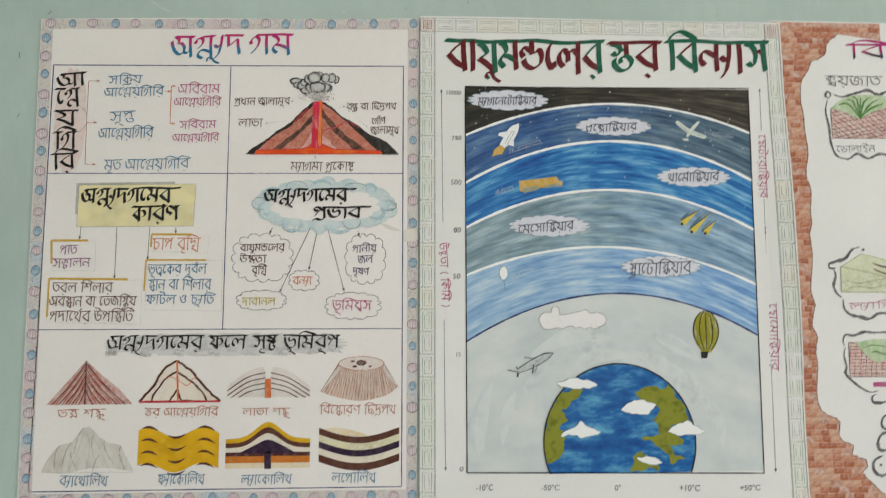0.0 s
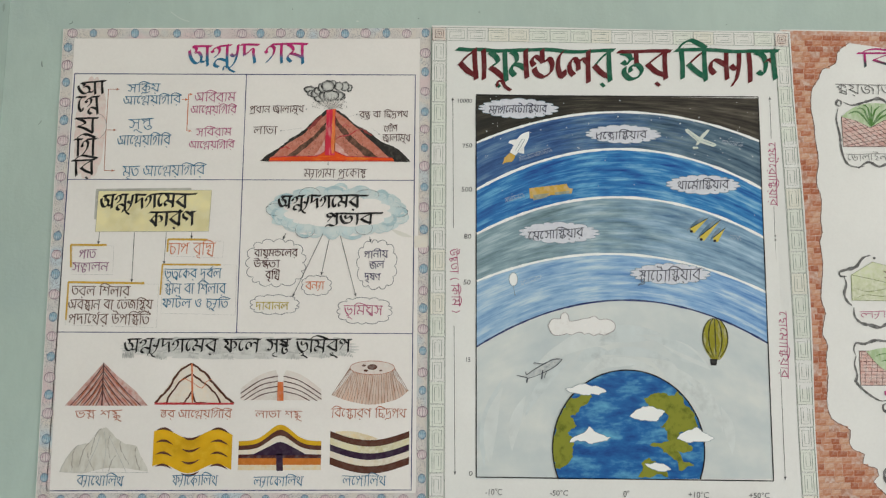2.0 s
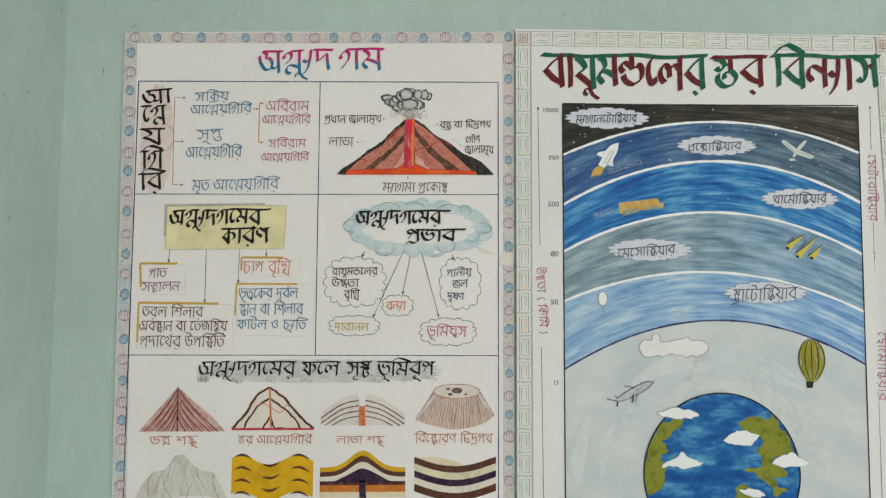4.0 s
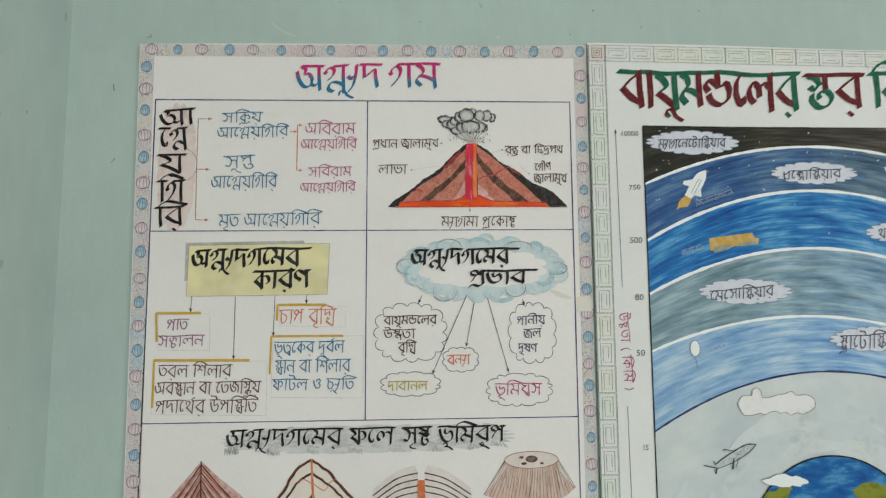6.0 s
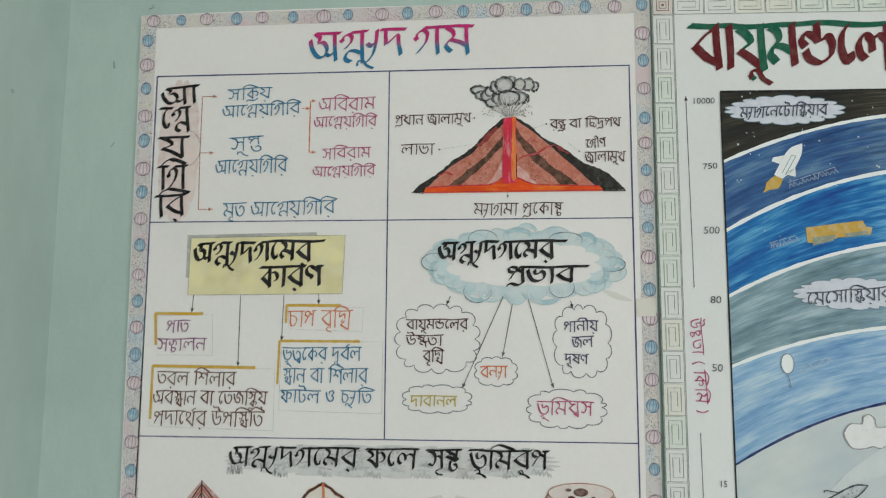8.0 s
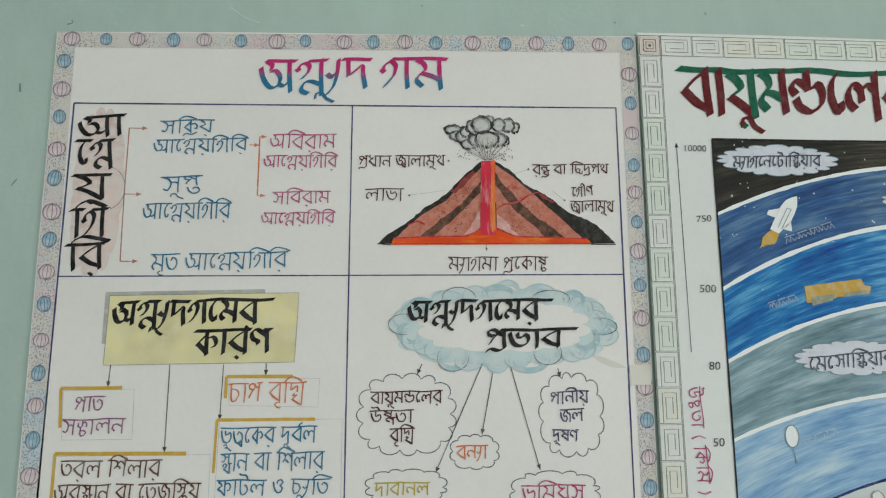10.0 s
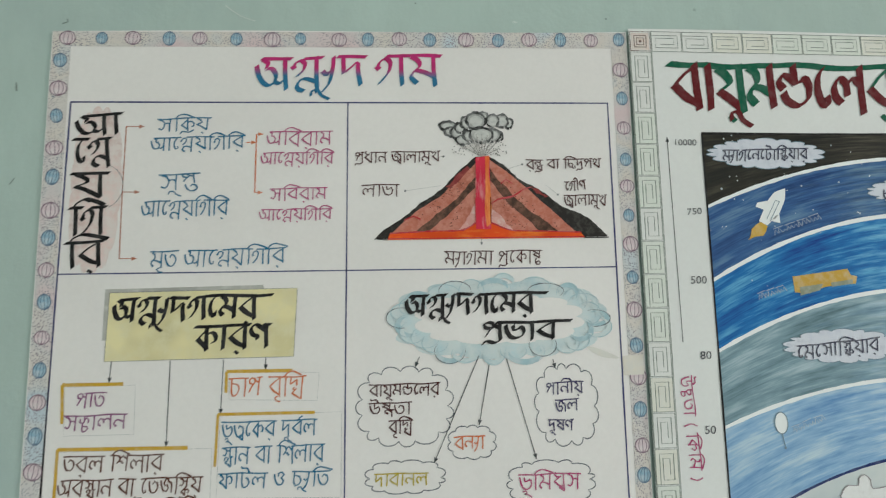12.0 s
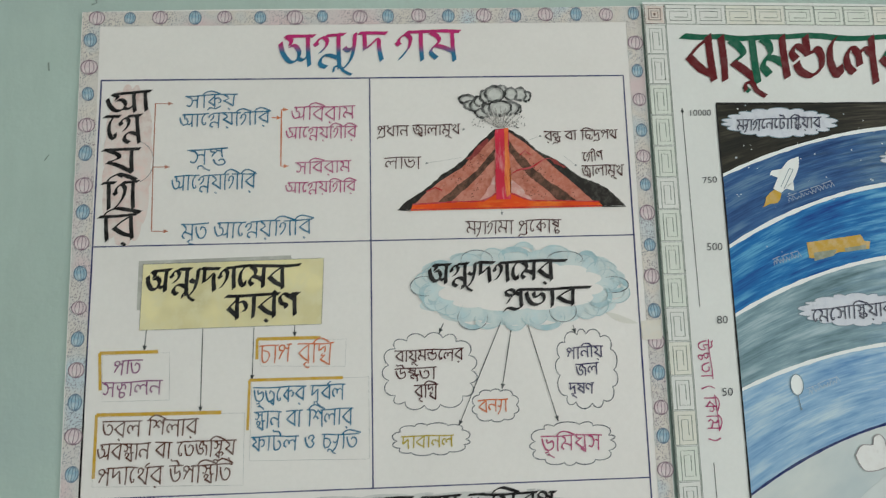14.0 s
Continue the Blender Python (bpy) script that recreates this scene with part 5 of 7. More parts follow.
p1.put("crease", [q for a, b in (((-0.4860, 1.2630), (-0.4910, 1.2310)), ((-0.4690, 1.2680), (-0.4820, 1.2360)), ((-0.4540, 1.2870), (-0.4670, 1.2520)), ((-0.4410, 1.2780), (-0.4380, 1.2390)), ((-0.4270, 1.2700), (-0.4140, 1.2390)), ((-0.4050, 1.2620), (-0.3990, 1.2310)), ((-0.4700, 1.2560), (-0.4610, 1.2310)), ((-0.4320, 1.2510), (-0.4410, 1.2300))) for q in ribbon(rough([a, b], 0.12, 3, 4, False), 0.0011, wob=0.8)], ink("taupe_pencil", (0.36, 0.33, 0.29), 0.4), 1.5, parent=hill, kind="stuff")
p1.put("crease", ribbon(along([(-0.4550, 1.2790), (-0.4600, 1.2600), (-0.4730, 1.2300)]), 0.0006) + ribbon(along([(-0.4430, 1.2770), (-0.4330, 1.2590), (-0.4170, 1.2290)]), 0.0005) + ribbon(along([(-0.4500, 1.2830), (-0.4460, 1.2590), (-0.4490, 1.2300)]), 0.0005), INK_FAINT, 2, parent=hill)
# phacolith
X, Z = -0.3820, 1.2860
U, V = -0.2740, 1.2290
wide, tall = U - X, Z - V


def sway(t, lift=0.0):
    return (X + wide * t, Z - 0.006 + lift + 0.0062 * math.cos(2 * math.pi * (t * 1.45 - 0.16)))


hill = p1.put("phacolith", [[sway(k / 20) for k in range(21)] + [sway(k / 20, -tall + 0.010) for k in range(20, -1, -1)]], crayon("deep_yellow", (0.68, 0.38, 0.015), 0.9, scale=60.0, ground=(0.80, 0.52, 0.05)), 1, "yellow wavy block drawing")
for row in range(4):
    for c, w, s in ((0.14, 0.11, 1), (0.48, 0.12, -1), (0.84, 0.12, 1)):
        lift = -row * tall * 0.285
        top = [sway(c - w + 2 * w * k / 8, lift) for k in range(9)]
        p1.put("lens", [[(x, z + 0.0028 * s * math.sin(math.pi * k / 8)) for k, (x, z) in enumerate(top)] + [(x, z - 0.0006 * s) for x, z in top[::-1][1:-1]]], SOLID_BROWN, 2, parent=hill)
# laccolith
X, Z = -0.2650, 1.2850
U, V = -0.1510, 1.2290
wide = U - X


def dome(t, z, bulge):
    return (X + wide * t, z + bulge * math.exp(-((t - 0.5) / 0.2) ** 2))


def layer_between(z0, b0, z1, b1):
    return [dome(k / 24, z0, b0) for k in range(25)] + [dome(k / 24, z1, b1) for k in range(24, -1, -1)]


ZL = [-0.2640, 1.2700][1], [-0.2640, 1.2640][1], [-0.2640, 1.2580][1], [-0.2640, 1.2520][1], [-0.2640, 1.2470][1], [-0.2630, 1.2380][1], [-0.2630, 1.2310][1]
hill = p1.put("laccolith", [layer_between(ZL[0], 0.0225, ZL[1], 0.0215)], crayon("ochre", (0.66, 0.38, 0.02), 0.9, ground=(0.78, 0.5, 0.06)), 1, "layered laccolith drawing in yellow, brown and orange")
for name, mat, z0, b0, z1, b1 in (("brown_layer", SOLID_BROWN, ZL[1], 0.0215, ZL[2], 0.0195), ("cream_layer", crayon("cream", (0.74, 0.64, 0.50), 0.5), ZL[2], 0.0195, ZL[3], 0.0175), ("brown_layer", INK_MAROON, ZL[3], 0.006, ZL[4], 0.0),
                                  ("orange_layer", crayon("burnt_orange", (0.55, 0.17, 0.03), 0.9, ground=(0.7, 0.3, 0.08)), ZL[4], 0.0, ZL[5], 0.0), ("sand_layer", crayon("sand", (0.75, 0.60, 0.36), 0.6), ZL[5], 0.0, ZL[6], 0.0)):
    p1.put(name, [layer_between(z0, b0, z1, b1)], mat, 1, parent=hill)
DARK = ink("dark_violet", (0.035, 0.015, 0.04), 0.05)
p1.put("intrusion", [along([(-0.2470, 1.2510), (-0.2250, 1.2620), (-0.2080, 1.2690), (-0.1900, 1.2620), (-0.1700, 1.2510)])], DARK, 3, parent=hill)
p1.put("intrusion", [[(-0.2130, 1.2530), (-0.2040, 1.2530), (-0.2030, 1.2300), (-0.2120, 1.2300)]], DARK, 3, parent=hill)
# lopolith
X, Z = -0.1390, 1.2850
U, V = -0.0290, 1.2270
wide, tall = U - X, Z - V


def bowl(t, v):
    return (X + wide * t, Z - tall * v - 0.0125 * math.sin(math.pi * t))


def bowl_layer(v0, v1):
    return [bowl(k / 20, v0) for k in range(21)] + [bowl(k / 20, v1) for k in range(20, -1, -1)]


hill = p1.put("lopolith", [bowl_layer(0.02, 0.17)], SOLID_BROWN, 1, "lopolith drawing of bowl-shaped brown bands")
for name, mat, v0, v1 in (("cream_layer", crayon("pale_olive", (0.66, 0.60, 0.38), 0.7), 0.17, 0.33), ("violet_layer", DARK, 0.33, 0.48), ("cream_layer", crayon("cream", (0.74, 0.64, 0.50), 0.5), 0.48, 0.63), ("brown_layer", SOLID_BROWN, 0.63, 0.80)):
    p1.put(name, [bowl_layer(v0, v1)], mat, 1, parent=hill)
p1.put("sand_layer", [along([(-0.1310, 1.2830), (-0.1060, 1.2830), (-0.0730, 1.2730), (-0.1060, 1.2730), (-0.1310, 1.2810)])], crayon("sand", (0.75, 0.60, 0.36), 0.6), 1, parent=hill)

# ---- atmosphere poster ----
def ease(t):
    t = max(0.0, min(1.0, t))
    return t * t * (3 - 2 * t)


def edge_lift(x, z):
    """The sheet's free edge stands off the wall in the middle of its height."""
    return 0.009 * ease((x - 0.49) / 0.07) * ease((z - 1.26) / 0.2) * ease((1.79 - z) / 0.2)


p2 = Sheet("atmosphere_poster", "white hand-painted atmosphere layers poster with fret border pasted on wall", -0.002, 0.548, 1.150, 1.8755, WALL - 0.0050, M_PAPER_COOL, edge_lift, skew=(0, 0, 0, -0.0065))
FRET_PEN = ink("green_pencil", (0.15, 0.19, 0.16), 0.4)
FRET_TINTS = [crayon("fret_tint_" + n, c, 0.35) for n, c in (("green", (0.70, 0.75, 0.67)), ("sand", (0.76, 0.74, 0.64)), ("plain", (0.76, 0.76, 0.74)))]


def fret_mesh(w, h, tint):
    """A rectangle with a squared spiral in it."""
    bm = bmesh.new()

    def add(q, y, slot):
        f = bm.faces.new([bm.verts.new((x, y, z)) for x, z in q])
        f.material_index = slot
    a, b = w / 2, h / 2
    add([(-a, -b), (a, -b), (a, b), (-a, b)], 0, 0)
    k = w * 0.19
    turns = [(-a + k, -b), (-a + k, b - k), (a - k, b - k), (a - k, -b + k), (-a + 1.75 * k, -b + k), (-a + 1.75 * k, b - 2 * k), (a - 1.9 * k, b - 2 * k), (a - 1.9 * k, -b + 2.2 * k)]
    for q in line((-a, -b), (a, -b), (a, b), (-a, b), width=0.0006, closed=True) + line(*turns, width=0.0007):
        add(q, -STEP, 1)
    return finish(bm, "fret", [tint, FRET_PEN])


FRETS = [fret_mesh(0.0205, 0.0300, t) for t in FRET_TINTS]
FX0, FX1, FZ1 = 0.0095, 0.5345, 1.8625
rnd = random.Random(9)


def right_edge(z):
    return FX1 - 0.0065 * (z - 1.16) / 0.70



def fret(x, z, turn):
    ob = part("fret", FRETS[rnd.choice((0, 0, 1, 2, 2))], None, p2.thing)
    ob.location = (x, p2.depth(x, z, 1), z)
    slope = math.atan((edge_lift(x + 0.005, z) - edge_lift(x - 0.005, z)) / 0.01)
    ob.rotation_euler = (0, turn, -slope)


for i in range(16):
    fret(FX0 + 0.0265 + 0.0310 * i, FZ1, radians(90))
for i in range(22):
    fret(FX0 - 0.0002, FZ1 - 0.0265 - 0.0312 * i, 0.0)
    fret(right_edge(FZ1 - 0.0265 - 0.0312 * i), FZ1 - 0.0265 - 0.0312 * i, radians(180))
for x in (FX0, right_edge(FZ1)):
    foot = FX0 if x == FX0 else FX1
    p2.put("corner_tint", [[(x - 0.009, FZ1 - 0.009), (x + 0.009, FZ1 - 0.009), (x + 0.009, FZ1 + 0.009), (x - 0.009, FZ1 + 0.009)]], crayon("corner_rose", (0.70, 0.56, 0.50), 0.4), 0.6)
    p2.put("corner_mark", line((x - 0.0035, FZ1 - 0.0035), (x + 0.0035, FZ1 - 0.0035), (x + 0.0035, FZ1 + 0.0035), (x - 0.0035, FZ1 + 0.0035), width=0.0008, closed=True) + line((x - 0.010, FZ1 - 0.010), (x + 0.010, FZ1 - 0.010), (x + 0.010, FZ1 + 0.010), (x - 0.010, FZ1 + 0.010), width=0.0007, closed=True) + line((x - 0.006, FZ1 - 0.006), (x + 0.006, FZ1 - 0.006), (x + 0.006, FZ1 + 0.006), (x - 0.006, FZ1 + 0.006), width=0.0009, closed=True)
           + [ellipse(x, FZ1, 0.0015, 0.0015, 8)], INK_BROWN)
    p2.put("border_line", line((foot - 0.0112, 1.152), (x - 0.0112, FZ1 + 0.011), width=0.0005), FRET_PEN)
    p2.put("border_line", line((foot + 0.0112, 1.152), (x + 0.0112, FZ1 + 0.011), width=0.0005), FRET_PEN)

TITLE_RED = ink("title_red", (0.125, 0.012, 0.016), 0.05)
TITLE_GREEN = ink("title_green", (0.008, 0.11, 0.062), 0.05)
for word, wide, heads, picked, *spot in (("বায়ুমণ্ডলের", 0.0092, True, (1, 2, 5), 0.0380, 1.8380, 0.2700, 1.8400, 0.0450), ("স্তর", 0.0092, False, (0,), 0.2800, 1.8400, 0.3560, 1.8410, 0.0440), ("বিন্যাস", 0.0092, True, (0, 2), 0.3660, 1.8430, 0.5200, 1.8440, 0.0450)):
    lettering(p2, word, *spot, TITLE_RED, wide, 0.0, name="title", label="title lettering in dark red and green ink", second=TITLE_GREEN, heads_second=heads, picked=picked)

# the painted strips of air
PX0, PX1, PT, PB = 0.0645, 0.4855, 1.7705, 1.219


def arc(p, q, r):
    """The curve through three points."""
    (a, u), (b, v), (c, w) = p, q, r

    def height(x):
        return u * (x - b) * (x - c) / ((a - b) * (a - c)) + v * (x - a) * (x - c) / ((b - a) * (b - c)) + w * (x - a) * (x - b) / ((c - a) * (c - b))
    return height


ARCS = [arc((0.0630, 1.6960), (0.2690, 1.7460), (0.4860, 1.7040)), arc((0.0630, 1.6260), (0.2880, 1.6900), (0.4840, 1.6340)), arc((0.0630, 1.5610), (0.3020, 1.6170), (0.4810, 1.5630)),
        arc((0.0630, 1.4930), (0.2860, 1.5340), (0.4850, 1.4810)), arc((0.0620, 1.3990), (0.2870, 1.4680), (0.4880, 1.4060))]


def lean(x, z):
    """The picture widens a little towards its top."""
    return PX0 + (x - PX0) * (1 + 0.018 * (z - 1.55))


def strip(name, top, foot, mat, label):
    bm = bmesh.new()
    uv = bm.loops.layers.uv.new("UVMap")
    nx, nz = 40, 5
    grid = [[None] * (nz + 1) for _ in range(nx + 1)]
    for i in range(nx + 1):
        x = PX0 + (PX1 - PX0) * i / nx
        for j in range(nz + 1):
            z = foot(x) + (top(x) - foot(x)) * j / nz
            grid[i][j] = (bm.verts.new((lean(x, z), p2.depth(x, z, 1), z)), (x * 4, j / nz * 0.4))
    for i in range(nx):
        for j in range(nz):
            quad = [grid[i][j], grid[i + 1][j], grid[i + 1][j + 1], grid[i][j + 1]]
            f = bm.faces.new([q[0] for q in quad])
            for lp, q in zip(f.loops, quad):
                lp[uv].uv = q[1]
    return part(name, bm, mat, painting, label)


painting = p2.put("painting", line((PX0, PB + 0.003), (lean(PX1, PB), PB - 0.003), (lean(PX1, PT), PT + 0.002), (PX0, PT - 0.002), width=0.0016, closed=True), INK_BLACK, 3, "painted picture of the layers of air")
strip("magnetosphere", lambda x: PT, ARCS[0], wash("night", [(0.38, (0.010, 0.011, 0.010)), (0.5, (0.026, 0.024, 0.018)), (0.64, (0.080, 0.070, 0.050))], 0.05, other=[(0.38, (0.020, 0.018, 0.015)), (0.5, (0.055, 0.047, 0.038)), (0.64, (0.13, 0.115, 0.09))]), "brown-black paint with white flecks")
strip("exosphere", ARCS[0], ARCS[1], wash("dusk", [(0.38, (0.012, 0.045, 0.16)), (0.5, (0.038, 0.115, 0.29)), (0.64, (0.16, 0.28, 0.42))], 0.045, other=[(0.38, (0.026, 0.060, 0.105)), (0.5, (0.085, 0.150, 0.215)), (0.64, (0.21, 0.29, 0.335))]), "dark slate blue paint")
strip("thermosphere", ARCS[1], ARCS[2], wash("ocean", [(0.36, (0.003, 0.032, 0.225)), (0.5, (0.013, 0.166, 0.449)), (0.62, (0.139, 0.428, 0.663))], 0.03, other=[(0.36, (0.005, 0.054, 0.278)), (0.5, (0.032, 0.225, 0.514)), (0.62, (0.257, 0.503, 0.685))]), "strong blue paint")
strip("mesosphere", ARCS[2], ARCS[3], wash("slate", [(0.37, (0.095, 0.168, 0.196)), (0.5, (0.218, 0.330, 0.386)), (0.63, (0.448, 0.560, 0.610))], other=[(0.37, (0.078, 0.168, 0.291)), (0.5, (0.213, 0.353, 0.493)), (0.63, (0.403, 0.560, 0.694))]), "grey-blue paint")
strip("stratosphere", ARCS[3], ARCS[4], wash("azure", [(0.37, (0.120, 0.273, 0.523)), (0.5, (0.294, 0.469, 0.665)), (0.63, (0.567, 0.687, 0.752))], other=[(0.37, (0.069, 0.207, 0.506)), (0.5, (0.230, 0.414, 0.667)), (0.63, (0.552, 0.690, 0.793))]), "light blue paint")
strip("troposphere", ARCS[4], lambda x: PB, wash("haze", [(0.32, (0.51, 0.575, 0.60)), (0.5, (0.595, 0.64, 0.645)), (0.68, (0.70, 0.72, 0.70))], strength=0.8, dab=(1.6, 5, 1)), "pale grey-blue paint")
XS = [PX0 + (PX1 - PX0) * k / 50 for k in range(51)]
for a, w, m in zip(ARCS, (0.0034, 0.0038, 0.0036, 0.0034, 0.0024), (WHITE, WHITE, WHITE, WHITE, ink("deep_blue", (0.02, 0.035, 0.14), 0.1))):
    p2.put("arc_line", ribbon([(lean(x, a(x)), a(x)) for x in XS], w, wob=0.25), m, 2, parent=painting)
p2.put("stars", [ellipse(x, z, r, r, 6) for x, z, r in ((rnd.uniform(PX0 + 0.01, PX1 - 0.01), rnd.uniform(ARCS[1](0.27) - 0.02, PT - 0.006), rnd.uniform(0.0003, 0.0008)) for _ in range(62)) if z > ARCS[1](x) + 0.006], WHITE, 2, parent=painting, kind="stuff")

# labelled clouds
LABEL_PEN = ink("label_pen", (0.06, 0.062, 0.10), 0.22)
for word, a, b, spot, seed in (("ম্যাগনেটোস্ফিয়ার", (0.0710, 1.7340), (0.1820, 1.7650), (0.0840, 1.7520, 0.1700, 1.7550, 0.0090), 21), ("এক্সোস্ফিয়ার", (0.2290, 1.6980), (0.3340, 1.7270), (0.2420, 1.7140, 0.3180, 1.7180, 0.0090), 22),
                               ("থার্মোস্ফিয়ার", (0.3470, 1.6230), (0.4490, 1.6530), (0.3610, 1.6420, 0.4380, 1.6450, 0.0100), 23), ("মেসোস্ফিয়ার", (0.1290, 1.5490), (0.2390, 1.5810), (0.1400, 1.5650, 0.2210, 1.5720, 0.0100), 24),
                               ("স্ট্রাটোস্ফিয়ার", (0.2900, 1.4910), (0.4000, 1.5220), (0.3010, 1.5100, 0.3910, 1.5140, 0.0130), 25)):
    ob = p2.put("label_cloud", [cloud(a[0] - 0.004, a[1], b[0] + 0.006, b[1], 18, seed, 0.13, 1.85)], crayon("cloud_white", (0.60, 0.62, 0.71), 0.35, ground=(0.76, 0.77, 0.82)), 3, "white cut-out cloud with handwriting", parent=painting)
    p2.put("cloud_edge", ribbon(cloud(a[0] - 0.004, a[1], b[0] + 0.006, b[1], 18, seed, 0.13, 1.85), 0.0007, True, wob=0.4), INK_SLATE, 4, parent=painting)
    lettering(p2, word, *spot[:4], 1.2 * spot[4], LABEL_PEN, 0.0018, 0.16, layer=5, parent=painting)
DRIFT = along([(0.1670, 1.4330), (0.1690, 1.4260), (0.1750, 1.4180), (0.1870, 1.4180), (0.1940, 1.4200), (0.2000, 1.4180), (0.2070, 1.4210), (0.2150, 1.4220), (0.2190, 1.4190), (0.2260, 1.4210), (0.2320, 1.4170), (0.2400, 1.4200), (0.2470, 1.4180), (0.2550, 1.4210), (0.2620, 1.4250), (0.2640, 1.4320), (0.2600, 1.4380), (0.2510, 1.4410), (0.2410, 1.4400), (0.2350, 1.4450), (0.2250, 1.4420), (0.2170, 1.4410), (0.2100, 1.4390), (0.1980, 1.4380), (0.1970, 1.4450), (0.1920, 1.4500), (0.1860, 1.4470), (0.1850, 1.4410), (0.1750, 1.4410), (0.1700, 1.4370), (0.1680, 1.4330)], 0.0025)
p2.put("cloud", [DRIFT], crayon("drift_white", (0.76, 0.74, 0.73), 0.35, ground=(0.86, 0.86, 0.86)), 3, "white drawn cloud", parent=painting)
p2.put("cloud_edge", ribbon(DRIFT, 0.0009, True, wob=0.3), ink("dusty_mauve", (0.30, 0.27, 0.28), 0.3), 4, parent=painting)

# rocket, space plane, lorry-like probe, meteors, balloons, aeroplane
craft = p2.put("rocket", [along([(0.1430, 1.7150), (0.1320, 1.7110), (0.1240, 1.7020)], 0.003) + [(0.1140, 1.6830), (0.1220, 1.6790), (0.1340, 1.6890)] + along([(0.1380, 1.6960), (0.1420, 1.7050), (0.1430, 1.7140)], 0.003)[:-1]], WHITE, 3, "white rocket with painted flame", parent=painting)
p2.put("fin", [[(0.1250, 1.7030), (0.1140, 1.7010), (0.1120, 1.6970), (0.1200, 1.6940)]], WHITE, 3, parent=painting)
p2.put("fin", [[(0.1350, 1.6900), (0.1350, 1.6810), (0.1270, 1.6830), (0.1300, 1.6870)]], WHITE, 3, parent=painting)
p2.put("rocket_line", line((0.1320, 1.7030), (0.1220, 1.6850), width=0.0006) + line((0.1360, 1.7020), (0.1250, 1.6830), width=0.0006) + line((0.1320, 1.7030), (0.1360, 1.7020), width=0.0006), INK_SLATE, 4, parent=painting)
p2.put("flame", [rough([(0.1150, 1.6820), (0.1220, 1.6780), (0.1170, 1.6690), (0.1020, 1.6650), (0.1060, 1.6750)], 0.08, 2, 2)], INK_YELLOW, 4, parent=painting)
p2.put("chalk_note", scribble((0.1290, 1.6700), (0.1770, 1.6860), 0.0055, 12, seed=1), ink("pale_chalk", (0.36, 0.42, 0.5), 0.3), 2, parent=painting)
PLANE = ink("pale_green_white", (0.62, 0.68, 0.62), 0.2)
craft = p2.put("space_plane", [[(0.3750, 1.7210), (0.3790, 1.7220), (0.3970, 1.7090), (0.4200, 1.7000), (0.4210, 1.6970), (0.4160, 1.6950), (0.3940, 1.7020), (0.3760, 1.7170)]], PLANE, 3, parent=painting)
p2.put("fuselage", [[(0.4080, 1.7210), (0.4120, 1.7210), (0.4080, 1.7150), (0.3990, 1.7050), (0.3940, 1.6980), (0.3900, 1.6970), (0.3920, 1.7030), (0.4000, 1.7140)]], PLANE, 4, parent=painting)
p2.put("tailplane", [[(0.3850, 1.6950), (0.3930, 1.6950), (0.3940, 1.6920), (0.3860, 1.6920)]], PLANE, 4, parent=painting)
p2.put("panel_line", line((0.3800, 1.7180), (0.3950, 1.7030), width=0.0006) + line((0.3980, 1.7050), (0.4180, 1.6980), width=0.0006), INK_SLATE, 5, parent=painting)
p2.put("chalk_note", scribble((0.4290, 1.7000), (0.4610, 1.6960), 0.0055, 10, seed=2), ink("pale_chalk", (0.36, 0.42, 0.5), 0.3), 2, parent=painting)
craft = p2.put("probe", [[(0.1420, 1.6300), (0.1970, 1.6370), (0.2000, 1.6310), (0.2060, 1.6300), (0.2040, 1.6230), (0.1730, 1.6200), (0.1570, 1.6140), (0.1430, 1.6150)]], ink("dull_gold", (0.58, 0.36, 0.07), 0.3), 3, parent=painting)
p2.put("probe_foot", [[(0.1480, 1.6200), (0.1710, 1.6230), (0.1680, 1.6170), (0.1480, 1.6120)], [(0.1790, 1.6240), (0.2010, 1.6270), (0.2010, 1.6230), (0.1800, 1.6200)]], ink("grey_olive", (0.28, 0.30, 0.22), 0.3), 4, parent=painting)
p2.put("chalk_note", scribble((0.1080, 1.6090), (0.1350, 1.6170), 0.0055, 9, seed=3), ink("pale_chalk", (0.36, 0.42, 0.5), 0.3), 2, parent=painting)
LEMON = ink("lemon", (0.62, 0.50, 0.08), 0.2)
for a, b in (((0.4050, 1.5890), (0.3780, 1.5680)), ((0.4230, 1.5860), (0.3920, 1.5560)), ((0.4290, 1.5740), (0.4120, 1.5540))):
    d = (Vector(b) - Vector(a)).normalized()
    n = Vector((-d.y, d.x)) * 0.0046
    e = Vector(b) - d * 0.003
    p2.put("meteor_trail", lens(along([(a[0] - 0.006, a[1] + 0.001), (a[0] - 0.5 * (a[0] - b[0]) - 0.006, 0.5 * (a[1] + b[1]) + 0.002), (b[0] - 0.006, b[1] + 0.001)]), 0.005), ink("trail_blue", (0.10, 0.18, 0.26), 0.3), 2, parent=painting)
    p2.put("meteor", [[a, tuple(e + n), b, tuple(e - n)]], LEMON, 3, parent=painting)
    p2.put("meteor_edge", line(a, tuple(e - n), width=0.0008) + [ellipse(b[0] - d.x * 0.0012, b[1] - d.y * 0.0012, 0.0021, 0.0021, 9)], INK_BLACK, 4, parent=painting)
p2.put("chalk_note", scribble((0.4350, 1.5580), (0.4510, 1.5560), 0.0055, 4, seed=4), ink("pale_chalk", (0.36, 0.42, 0.5), 0.3), 2, parent=painting)
p2.put("weather_balloon", [ellipse(0.1180, 1.4970, 0.0062, 0.0096, 18)], WHITE, 3, parent=painting)
